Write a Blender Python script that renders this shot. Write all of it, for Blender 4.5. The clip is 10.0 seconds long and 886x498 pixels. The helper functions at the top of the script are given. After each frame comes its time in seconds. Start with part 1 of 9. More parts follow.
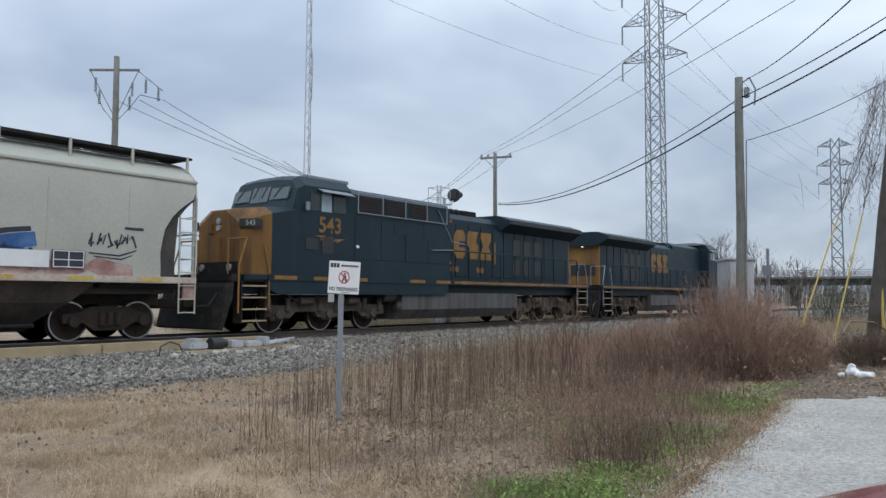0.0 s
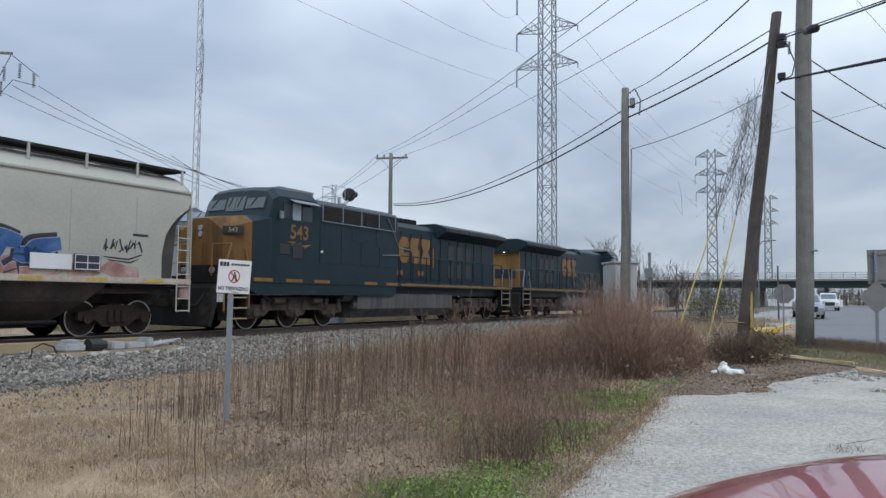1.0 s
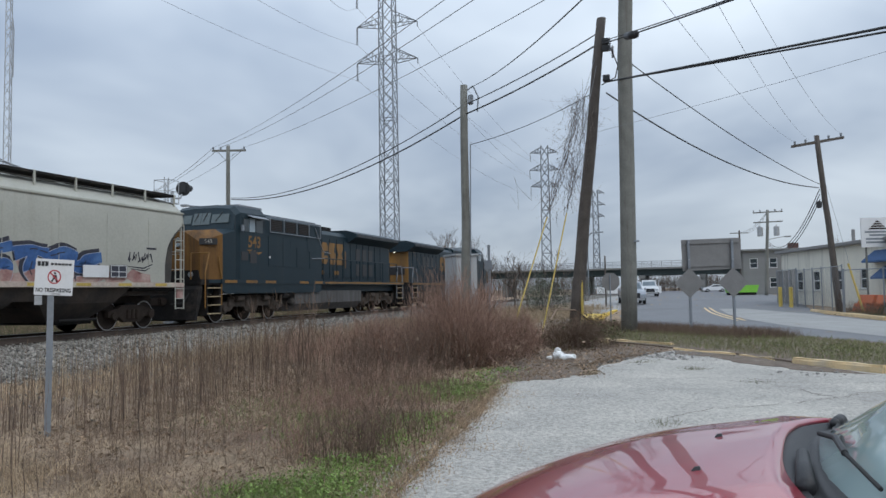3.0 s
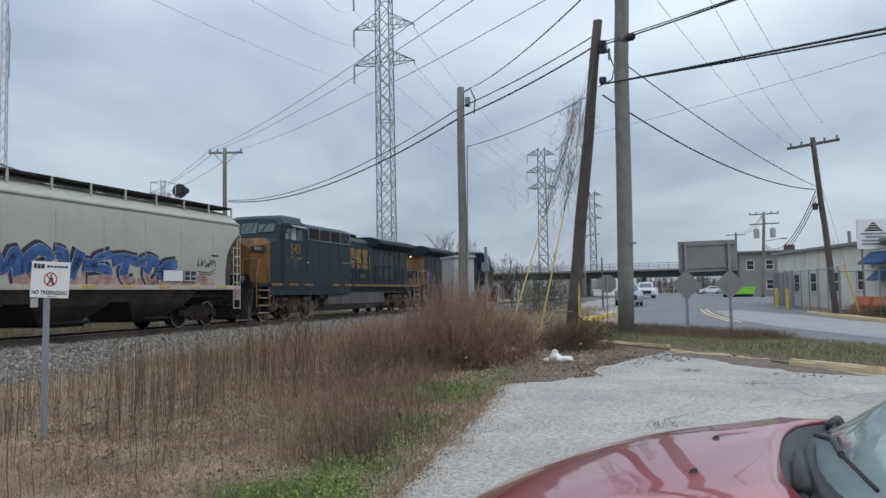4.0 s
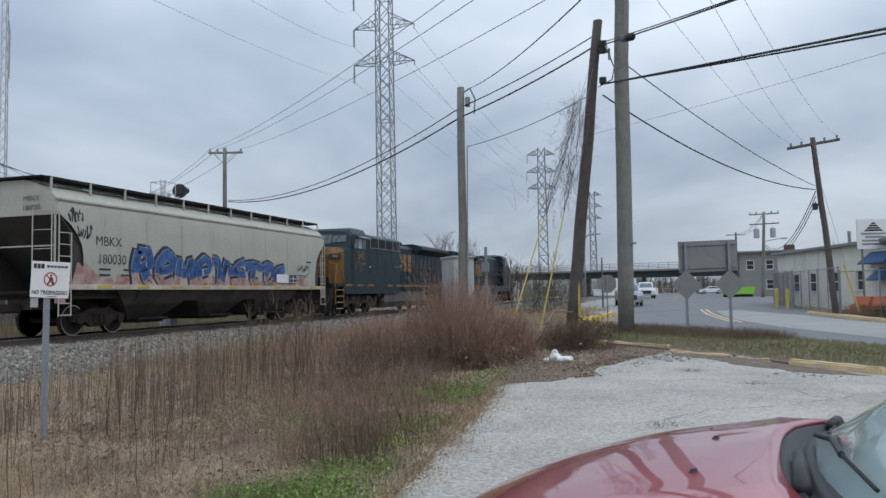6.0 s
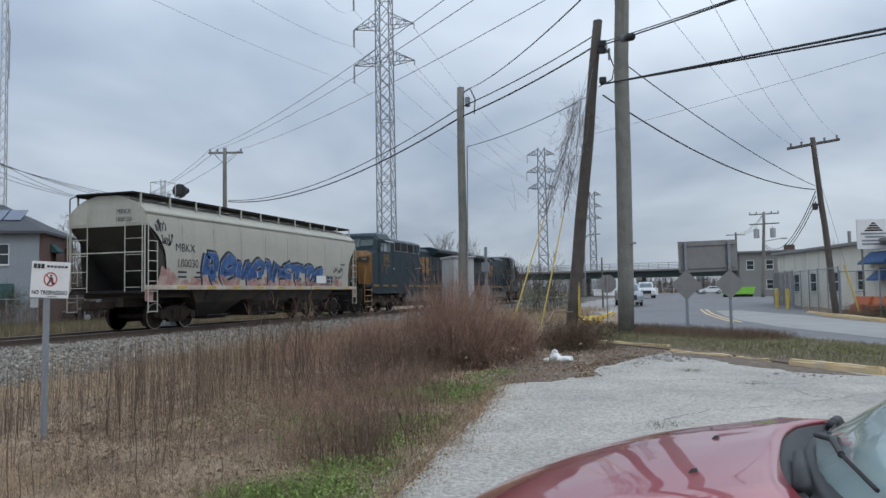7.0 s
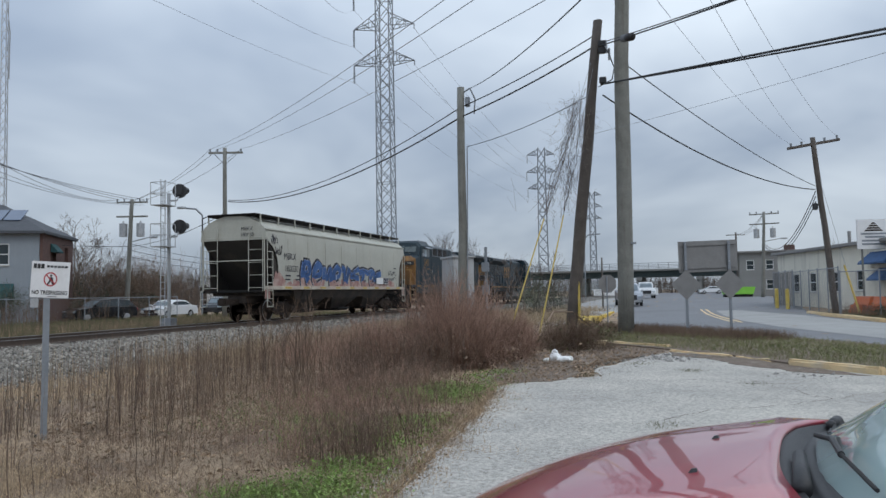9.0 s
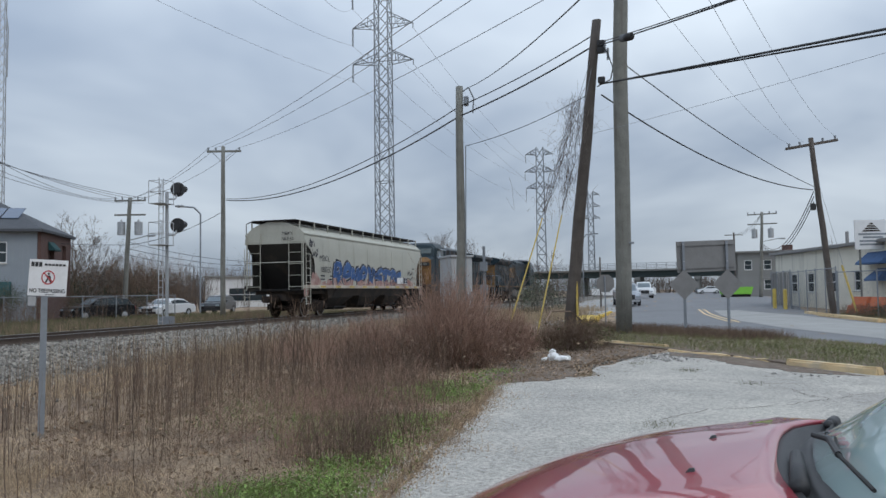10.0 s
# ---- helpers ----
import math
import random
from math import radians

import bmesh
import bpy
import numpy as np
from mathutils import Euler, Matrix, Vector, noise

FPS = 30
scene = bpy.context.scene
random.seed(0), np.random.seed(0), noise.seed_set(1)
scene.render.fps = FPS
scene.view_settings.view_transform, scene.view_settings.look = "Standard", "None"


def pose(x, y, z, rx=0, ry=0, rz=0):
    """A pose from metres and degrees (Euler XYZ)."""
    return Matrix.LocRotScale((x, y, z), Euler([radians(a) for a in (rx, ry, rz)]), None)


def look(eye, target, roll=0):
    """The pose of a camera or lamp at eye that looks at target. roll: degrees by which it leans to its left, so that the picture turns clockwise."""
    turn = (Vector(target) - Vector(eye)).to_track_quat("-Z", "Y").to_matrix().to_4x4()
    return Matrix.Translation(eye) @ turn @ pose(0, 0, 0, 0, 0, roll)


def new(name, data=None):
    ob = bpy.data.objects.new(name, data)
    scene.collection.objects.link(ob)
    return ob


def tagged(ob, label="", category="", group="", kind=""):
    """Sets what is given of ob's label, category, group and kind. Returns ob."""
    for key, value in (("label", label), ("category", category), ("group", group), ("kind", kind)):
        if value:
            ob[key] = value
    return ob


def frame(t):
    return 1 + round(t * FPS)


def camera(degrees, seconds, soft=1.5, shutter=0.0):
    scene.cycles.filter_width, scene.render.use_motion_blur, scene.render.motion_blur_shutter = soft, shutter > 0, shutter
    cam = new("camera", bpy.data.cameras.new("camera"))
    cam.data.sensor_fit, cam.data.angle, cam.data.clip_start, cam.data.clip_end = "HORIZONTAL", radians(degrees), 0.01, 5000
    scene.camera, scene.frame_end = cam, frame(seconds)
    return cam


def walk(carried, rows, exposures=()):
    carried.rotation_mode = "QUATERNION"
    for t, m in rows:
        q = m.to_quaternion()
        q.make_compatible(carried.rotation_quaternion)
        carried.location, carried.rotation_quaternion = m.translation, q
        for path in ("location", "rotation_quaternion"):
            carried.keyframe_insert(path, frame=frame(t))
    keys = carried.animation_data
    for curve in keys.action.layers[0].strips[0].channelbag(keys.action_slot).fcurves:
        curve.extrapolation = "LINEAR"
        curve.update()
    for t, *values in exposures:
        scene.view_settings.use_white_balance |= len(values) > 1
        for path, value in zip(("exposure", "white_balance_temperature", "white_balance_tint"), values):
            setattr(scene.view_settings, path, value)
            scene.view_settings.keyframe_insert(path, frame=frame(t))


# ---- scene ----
EYE = (0.0, 0.0, 1.6)
cam = camera(60.13, 10.0, soft=1.5)
PATH = [(0.0, -53.04, 3.53, -0.27), (0.5, -55.95, 3.55, -0.38), (1.0, -60.95, 3.62, -0.55),
        (1.5, -65.22, 3.35, -0.59), (2.0, -68.58, 2.40, -0.17), (2.5, -71.39, 2.68, 0.75),
        (2.9, -72.45, 3.08, 0.93), (3.4, -72.78, 3.27, 0.98), (4.0, -72.80, 3.30, 1.0), (9.2, -72.80, 3.30, 1.0),
        (9.6, -72.82, 3.28, 0.96), (10.0, -72.94, 3.24, 0.85)]
walk(cam, [(t, pose(*EYE, 90 + p, r, y)) for t, y, p, r in PATH],
     [(0.0, 0.12), (1.0, 0.08), (2.5, 0.0), (5.0, -0.05), (9.0, -0.09), (10.0, -0.09)])

# overcast daylight: sky light through a layer of cloud, and a wide soft sun behind it
SUN_EL, SUN_AZ = radians(48), radians(215)
world = bpy.data.worlds.new("overcast_sky")
scene.world = world
world.use_nodes = True
wn, wl = world.node_tree.nodes, world.node_tree.links
wn.clear()
wout, wbg = wn.new("ShaderNodeOutputWorld"), wn.new("ShaderNodeBackground")
sky = wn.new("ShaderNodeTexSky")
sky.sky_type, sky.sun_disc = "NISHITA", False
sky.sun_elevation, sky.sun_rotation = SUN_EL, SUN_AZ
tc, sep = wn.new("ShaderNodeTexCoord"), wn.new("ShaderNodeSeparateXYZ")
wl.new(tc.outputs["Generated"], sep.inputs[0])


def wmath(op, a, b=0.0, clamp=False):
    n = wn.new("ShaderNodeMath")
    n.operation, n.use_clamp = op, clamp
    for i, v in enumerate((a, b)):
        if isinstance(v, (int, float)):
            n.inputs[i].default_value = v
        else:
            wl.new(v, n.inputs[i])
    return n.outputs[0]


up = wmath("MAXIMUM", sep.outputs[2], 0.0)
den = wmath("ADD", up, 0.30)
comb = wn.new("ShaderNodeCombineXYZ")
wl.new(wmath("DIVIDE", sep.outputs[0], den), comb.inputs[0])
wl.new(wmath("DIVIDE", sep.outputs[1], den), comb.inputs[1])
cl = wn.new("ShaderNodeTexNoise")
cl.inputs["Scale"].default_value, cl.inputs["Detail"].default_value = 1.1, 4.0
cl.inputs["Roughness"].default_value, cl.inputs["Distortion"].default_value = 0.5, 0.4
wl.new(comb.outputs[0], cl.inputs["Vector"])
ramp = wn.new("ShaderNodeValToRGB")
ramp.color_ramp.elements[0].position, ramp.color_ramp.elements[0].color = 0.335, (0.325, 0.40, 0.515, 1)
ramp.color_ramp.elements[1].position, ramp.color_ramp.elements[1].color = 0.68, (0.64, 0.725, 0.82, 1)
wl.new(cl.outputs["Fac"], ramp.inputs[0])
# cloud deck grows brighter towards the zenith
gain = wmath("ADD", wmath("MULTIPLY", up, 1.7), 0.80)
bright = wn.new("ShaderNodeVectorMath")
bright.operation = "SCALE"
wl.new(ramp.outputs[0], bright.inputs[0])
wl.new(gain, bright.inputs["Scale"])
skys = wn.new("ShaderNodeVectorMath")
skys.operation = "SCALE"
skys.inputs["Scale"].default_value = 0.10
wl.new(sky.outputs[0], skys.inputs[0])
mixw = wn.new("ShaderNodeMix")
mixw.data_type = "RGBA"
mixw.inputs[0].default_value = 0.93
wl.new(skys.outputs[0], mixw.inputs[6])
wl.new(bright.outputs[0], mixw.inputs[7])
wl.new(mixw.outputs[2], wbg.inputs[0])
wbg.inputs[1].default_value = 1.0
wl.new(wbg.outputs[0], wout.inputs[0])
sun = new("sun", bpy.data.lights.new("sun", "SUN"))
sun.data.energy, sun.data.angle, sun.data.color = 0.7, radians(25), (1.0, 0.96, 0.9)
sun.matrix_world = look((0, 0, 50), (50 * math.sin(SUN_AZ + math.pi), 50 * math.cos(SUN_AZ + math.pi), 50 - 50 * math.tan(SUN_EL)))


# ---- materials ----
def mat(name, base, rough=0.6, metal=0.0, var=0.18, scale=4.0, fine=60.0, bump=0.15, second=None, amount=0.5,
        sscale=1.2, streak=False, alpha=None, island=0.0, coat=0.0, rand=0.0, spread=0.12, spec=0.5):
    """A surface with variation at two scales; second: a patchy colour over it; streak: stains run downwards."""
    m = bpy.data.materials.new(name)
    m.use_nodes = True
    n, l = m.node_tree.nodes, m.node_tree.links
    b = n["Principled BSDF"]
    b.inputs["Roughness"].default_value, b.inputs["Metallic"].default_value = rough, metal
    b.inputs["Coat Weight"].default_value = coat
    b.inputs["Specular IOR Level"].default_value = spec
    co = n.new("ShaderNodeTexCoord")
    big, small = n.new("ShaderNodeTexNoise"), n.new("ShaderNodeTexNoise")
    big.inputs["Scale"].default_value, big.inputs["Detail"].default_value = scale, 5
    small.inputs["Scale"].default_value, small.inputs["Detail"].default_value = fine, 4
    for t in (big, small):
        l.new(co.outputs["Object"], t.inputs["Vector"])
    add = n.new("ShaderNodeMath")
    add.operation = "ADD"
    l.new(big.outputs["Fac"], add.inputs[0])
    l.new(small.outputs["Fac"], add.inputs[1])
    mr = n.new("ShaderNodeMapRange")
    mr.inputs[1].default_value, mr.inputs[2].default_value = 0.65, 1.35
    mr.inputs[3].default_value, mr.inputs[4].default_value = 1 - var, 1 + var
    l.new(add.outputs[0], mr.inputs[0])
    fac = mr.outputs[0]
    for out, w in (("Random Per Island", island), ("Random", rand)):
        if w:
            src = n.new("ShaderNodeNewGeometry" if out != "Random" else "ShaderNodeObjectInfo")
            r2, mu = n.new("ShaderNodeMapRange"), n.new("ShaderNodeMath")
            r2.inputs[3].default_value, r2.inputs[4].default_value = 1 - w, 1 + w
            l.new(src.outputs[out], r2.inputs[0])
            mu.operation = "MULTIPLY"
            l.new(fac, mu.inputs[0])
            l.new(r2.outputs[0], mu.inputs[1])
            fac = mu.outputs[0]
    col = n.new("ShaderNodeRGB")
    col.outputs[0].default_value = (*base, 1)
    c = col.outputs[0]
    if second:
        pat, st = n.new("ShaderNodeTexNoise"), n.new("ShaderNodeMapRange")
        mp = n.new("ShaderNodeMapping")
        mp.inputs["Scale"].default_value = (4, 4, 0.25) if streak else (1, 1, 1)
        l.new(co.outputs["Object"], mp.inputs[0])
        l.new(mp.outputs[0], pat.inputs["Vector"])
        pat.inputs["Scale"].default_value, pat.inputs["Detail"].default_value = sscale, 7
        pat.inputs["Roughness"].default_value = 0.62
        st.inputs[1].default_value, st.inputs[2].default_value = 0.5 - spread, 0.5 + spread
        st.inputs[3].default_value, st.inputs[4].default_value = 0.0, amount * 2 if amount < 0.5 else 1.0
        if amount < 0.5:
            st.inputs[1].default_value, st.inputs[2].default_value = 0.52, 0.52 + spread * 1.6
        l.new(pat.outputs["Fac"], st.inputs[0])
        mx = n.new("ShaderNodeMix")
        mx.data_type = "RGBA"
        l.new(st.outputs[0], mx.inputs[0])
        l.new(c, mx.inputs[6])
        mx.inputs[7].default_value = (*second, 1)
        c = mx.outputs[2]
    vm = n.new("ShaderNodeVectorMath")
    vm.operation = "SCALE"
    l.new(c, vm.inputs[0])
    l.new(fac, vm.inputs["Scale"])
    l.new(vm.outputs[0], b.inputs["Base Color"])
    if bump:
        bp = n.new("ShaderNodeBump")
        bp.inputs["Strength"].default_value, bp.inputs["Distance"].default_value = bump, 0.02
        l.new(add.outputs[0], bp.inputs["Height"])
        l.new(bp.outputs[0], b.inputs["Normal"])
    if alpha is not None:
        b.inputs["Alpha"].default_value = alpha
    return m


def glass(name, tint=(0.8, 0.9, 0.9), rough=0.03, dark=0.0, ior=1.45):
    m = bpy.data.materials.new(name)
    m.use_nodes = True
    b = m.node_tree.nodes["Principled BSDF"]
    b.inputs["Base Color"].default_value = (*tint, 1)
    b.inputs["Roughness"].default_value = rough
    b.inputs["Transmission Weight"].default_value = 1.0 - dark
    b.inputs["IOR"].default_value = ior
    return m


def glow(name, col, power):
    m = bpy.data.materials.new(name)
    m.use_nodes = True
    b = m.node_tree.nodes["Principled BSDF"]
    b.inputs["Emission Color"].default_value = (*col, 1)
    b.inputs["Emission Strength"].default_value = power
    return m


M_EARTH = mat("dead_grass_soil", (0.32, 0.232, 0.147), 0.95, var=0.4, scale=0.8, fine=22, bump=0.7,
              second=(0.20, 0.142, 0.098), amount=0.7, sscale=0.6, spread=0.12)
M_STRAW = mat("dead_grass", (0.49, 0.36, 0.232), 0.9, var=0.3, scale=1.2, fine=30, bump=0, island=0.4)
M_LITTER = mat("brown_weed_litter", (0.285, 0.203, 0.138), 0.95, var=0.3, scale=1.2, fine=30, bump=0, island=0.5)
M_DULLYELLOW = mat("dusty_yellow_strip", (0.5, 0.36, 0.09), 0.7, var=0.3, scale=3, fine=20, bump=0)
M_LEAFLITTER = mat("brown_litter_soil", (0.30, 0.212, 0.14), 0.95, var=0.4, scale=1.6, fine=26, bump=0, island=0.6)
M_STEM = mat("dry_weed_stems", (0.165, 0.112, 0.08), 0.9, var=0.25, scale=1.0, fine=20, bump=0, island=0.45)
M_STEMPALE = mat("pale_reed_stems", (0.37, 0.28, 0.18), 0.9, var=0.25, scale=1.0, fine=20, bump=0, island=0.4)
M_BRAMBLE = mat("red_brown_twigs", (0.335, 0.212, 0.158), 0.9, var=0.25, scale=1.0, fine=20, bump=0, island=0.45)
M_GREEN = mat("fresh_green_weeds", (0.19, 0.275, 0.07), 0.8, var=0.3, scale=1.5, fine=20, bump=0, island=0.45)
M_GRASSDULL = mat("dull_green_grass", (0.125, 0.125, 0.058), 0.9, var=0.3, scale=1.5, fine=20, bump=0, island=0.45)
M_VERGE = mat("mown_verge_grass", (0.165, 0.18, 0.07), 0.9, var=0.3, scale=1.5, fine=20, bump=0, island=0.45)
M_BALLAST = mat("ballast_bed", (0.125, 0.115, 0.10), 0.95, var=0.5, scale=9, fine=26, bump=1.0,
                second=(0.15, 0.135, 0.115), amount=0.5, sscale=1.0)
M_LOTGRIT = mat("asphalt_grit", (0.52, 0.495, 0.45), 0.9, var=0.2, scale=3, fine=30, bump=0.2, island=0.5)
M_GRIT = mat("grey_grit", (0.20, 0.19, 0.175), 0.9, var=0.2, scale=3, fine=30, bump=0.2, island=0.5)
M_STONE = mat("ballast_stone", (0.215, 0.197, 0.17), 0.9, var=0.2, scale=3, fine=30, bump=0.2, island=0.75)
M_LOT = mat("worn_pale_asphalt", (0.50, 0.472, 0.42), 0.93, var=0.55, scale=22.0, fine=75, bump=0.9,
            second=(0.36, 0.34, 0.31), amount=0.5, sscale=0.45, spread=0.14)
M_ROAD = mat("road_asphalt", (0.17, 0.172, 0.18), 0.9, var=0.15, scale=0.6, fine=30, bump=0.2, second=(0.14, 0.14, 0.145), amount=0.4, sscale=0.15)
M_CONC = mat("pale_concrete", (0.42, 0.41, 0.38), 0.9, var=0.15, scale=1.0, fine=40, bump=0.3, second=(0.3, 0.29, 0.26), amount=0.4)
M_KERB = mat("faded_yellow_kerb", (0.66, 0.50, 0.29), 0.9, var=0.2, scale=2.5, fine=50, bump=0.4, second=(0.45, 0.41, 0.35), amount=0.3, sscale=2.0)
M_YELLOWK = mat("yellow_kerb_paint", (0.62, 0.42, 0.06), 0.8, var=0.2, scale=2.0, fine=40, bump=0.3, second=(0.42, 0.38, 0.3), amount=0.3)
M_RAIL = mat("rusty_rail", (0.10, 0.075, 0.06), 0.7, 0.3, var=0.2)
M_RAILTOP = mat("polished_rail_head", (0.42, 0.42, 0.43), 0.32, 0.9, var=0.1, bump=0.05)
M_TIE = mat("dark_timber_tie", (0.07, 0.058, 0.048), 0.95, var=0.3, scale=6, fine=50, bump=0.5)
M_TIMBER = mat("tan_crossing_timber", (0.36, 0.28, 0.17), 0.9, var=0.2, scale=3, fine=40, bump=0.4, second=(0.24, 0.19, 0.13), amount=0.4)
M_STEEL = mat("galvanised_steel", (0.42, 0.43, 0.44), 0.5, 0.7, var=0.15, scale=5, fine=50, bump=0.1)
M_GREYSTEEL = mat("weathered_grey_steel", (0.25, 0.27, 0.295), 0.6, 0.4, var=0.15, scale=2, fine=20, bump=0.1)
M_WOODGREY = mat("weathered_grey_pole_wood", (0.20, 0.20, 0.18), 0.9, var=0.25, scale=2.5, fine=30, bump=0.4, second=(0.14, 0.13, 0.11), amount=0.4, streak=True, sscale=2)
M_WOODDARK = mat("creosoted_pole_wood", (0.10, 0.085, 0.075), 0.9, var=0.3, scale=2.5, fine=30, bump=0.4, second=(0.13, 0.11, 0.09), amount=0.4, streak=True, sscale=2)
M_WIRE = mat("black_cable", (0.03, 0.03, 0.032), 0.7, var=0.1, bump=0)
M_WIREGREY = mat("grey_conductor", (0.22, 0.23, 0.25), 0.6, 0.3, var=0.1, bump=0)
M_WHITE = mat("white_paint", (0.72, 0.72, 0.72), 0.5, var=0.06, scale=2, fine=30, bump=0.05, second=(0.55, 0.54, 0.5), amount=0.25)
M_BLACK = mat("black_paint", (0.025, 0.025, 0.027), 0.5, var=0.15, bump=0.05)
M_RED = mat("red_paint", (0.45, 0.05, 0.06), 0.6, var=0.1, bump=0.05)
M_SIGNBACK = mat("weathered_sign_back", (0.21, 0.205, 0.20), 0.6, 0.1, var=0.15, scale=3, fine=30, bump=0.1)
M_LOCO = mat("dark_blue_loco_paint", (0.009, 0.023, 0.032), 0.5, spec=0.3, var=0.2, scale=1.0, fine=25, bump=0.06,
             second=(0.035, 0.038, 0.038), amount=0.25, streak=True, sscale=0.7, spread=0.2)
M_LOCOY = mat("grimy_yellow_loco_paint", (0.30, 0.15, 0.034), 0.55, spec=0.35, var=0.2, scale=1.2, fine=25, bump=0.06,
              second=(0.15, 0.085, 0.035), amount=0.5, streak=True, sscale=0.8, spread=0.2)
M_GRIME = mat("grimy_black_undergear", (0.017, 0.016, 0.016), 0.85, spec=0.2, var=0.35, scale=2.5, fine=20, bump=0.3,
              second=(0.055, 0.045, 0.037), amount=0.45, sscale=1.8)
M_BRAKE = mat("brown_dusted_steel", (0.036, 0.027, 0.022), 0.85, spec=0.2, var=0.3, scale=2.5, fine=20, bump=0.3)
M_TANK = mat("grey_fuel_tank", (0.105, 0.10, 0.10), 0.7, var=0.2, scale=1.2, fine=15, bump=0.1, second=(0.06, 0.055, 0.05), amount=0.5, streak=True, sscale=1)
M_DARKGLASS = mat("dark_cab_glass", (0.03, 0.04, 0.045), 0.08, var=0.1, bump=0)
# opaque pale base: panes get their sky reflection from this colour
M_PALEGLASS = mat("pale_sky_toned_glass", (0.30, 0.36, 0.40), 0.08, var=0.1, bump=0)
M_HOPPER = mat("dirty_cream_hopper_paint", (0.42, 0.415, 0.36), 0.6, var=0.10, scale=0.8, fine=15, bump=0.06,
               second=(0.33, 0.31, 0.25), amount=0.38, streak=True, sscale=0.6, spread=0.22)
# near-black base carries the shade of the recessed hopper ends
M_HOPPERSH = mat("shade_toned_sheet", (0.045, 0.041, 0.037), 0.75, var=0.25, scale=1.0, fine=15, bump=0.1, second=(0.105, 0.085, 0.065), amount=0.35, sscale=0.8)
# dark brown holds both dirt and the shade under the hopper body
M_HOPBELOW = mat("shaded_brown_hopper_bottom", (0.062, 0.046, 0.036), 0.8, var=0.3, scale=1.5, fine=15, bump=0.15, second=(0.03, 0.026, 0.024), amount=0.5)
M_SPBLUE = mat("blue_spray_paint", (0.035, 0.10, 0.27), 0.6, var=0.3, scale=2.5, fine=12, bump=0, second=(0.09, 0.19, 0.38), amount=0.4, sscale=2)
M_SPRED = mat("dusty_red_spray_paint", (0.33, 0.16, 0.145), 0.7, var=0.25, scale=2, fine=12, bump=0, second=(0.42, 0.31, 0.27), amount=0.5, sscale=2)
M_SPPALE = mat("pale_spray_line", (0.42, 0.46, 0.55), 0.6, var=0.2, bump=0)
M_DIRT = mat("dark_litter_dirt", (0.155, 0.118, 0.09), 0.95, var=0.5, scale=6, fine=40, bump=1.0, second=(0.25, 0.205, 0.165), amount=0.45, sscale=2.4, spread=0.12)
# grey-green base lifted to imitate sky mirrored in the cab windscreens
M_CABGLASS = mat("sky_toned_cab_glass", (0.085, 0.11, 0.115), 0.1, var=0.15, bump=0)
M_SILL = mat("stained_pink_grey_sill", (0.44, 0.34, 0.29), 0.7, var=0.25, scale=2, fine=15, bump=0.05, second=(0.5, 0.46, 0.38), amount=0.5, sscale=1.5)
M_SPBLACK = mat("black_spray_paint", (0.035, 0.035, 0.05), 0.7, var=0.2, bump=0)
M_CARRED = mat("dusty_maroon_car_paint", (0.36, 0.026, 0.046), 0.30, 0.1, var=0.06, scale=1.5, fine=90, bump=0.01, coat=1.0, second=(0.31, 0.055, 0.075), amount=0.35, sscale=2)
M_PLASTIC = mat("black_cowl_plastic", (0.022, 0.022, 0.024), 0.55, var=0.15, scale=6, fine=120, bump=0.1)
M_RUBBER = mat("tyre_rubber", (0.025, 0.025, 0.025), 0.85, var=0.15)
# mostly opaque pale teal: the sky's reflection is put into the colour
M_GLASS = glass("sky_toned_glass", (0.56, 0.70, 0.70), 0.04, 0.7, 1.9)
M_CABINET = mat("weathered_grey_white_paint", (0.40, 0.41, 0.42), 0.6, var=0.1, scale=2, fine=20, bump=0.05, second=(0.34, 0.33, 0.31), amount=0.35, streak=True)
M_DASH = mat("grey_dashboard", (0.10, 0.11, 0.115), 0.7, var=0.1, bump=0.05)
M_BRICK = mat("red_brown_brick", (0.115, 0.067, 0.057), 0.9, var=0.2, scale=3, fine=30, bump=0.3)
M_SIDING = mat("pale_siding", (0.25, 0.28, 0.31), 0.7, var=0.08, scale=1, fine=15, bump=0.1, second=(0.29, 0.31, 0.33), amount=0.4, streak=True, sscale=1)
M_ROOF = mat("dark_shingle_roof", (0.075, 0.08, 0.09), 0.9, var=0.2, scale=3, fine=30, bump=0.3)
M_CREAM = mat("cream_wall", (0.70, 0.67, 0.58), 0.8, var=0.08, scale=0.6, fine=12, bump=0.1, second=(0.42, 0.4, 0.35), amount=0.4, streak=True, sscale=0.6)
M_GREYWALL = mat("grey_block_wall", (0.24, 0.235, 0.23), 0.85, var=0.12, scale=0.6, fine=12, bump=0.1)
M_ORANGE = mat("orange_barrier_plastic", (0.55, 0.14, 0.05), 0.6, var=0.15)
M_LIME = mat("lime_green_paint", (0.22, 0.55, 0.06), 0.5, var=0.1)
M_YELLOW = mat("yellow_plastic", (0.58, 0.43, 0.10), 0.6, var=0.25, scale=3, fine=20, bump=0.05, second=(0.36, 0.29, 0.14), amount=0.4, sscale=3)
M_BRIDGE = mat("bridge_concrete", (0.20, 0.20, 0.19), 0.9, var=0.15, scale=0.2, fine=4, bump=0.1)
M_BRIDGESTEEL = mat("bridge_girder_steel", (0.055, 0.075, 0.075), 0.7, 0.2, var=0.15, scale=0.3, fine=4, bump=0.05)
M_FARWOOD = mat("far_bare_woods", (0.095, 0.076, 0.064), 0.95, var=0.3, scale=0.2, fine=3, bump=0, island=0.4)
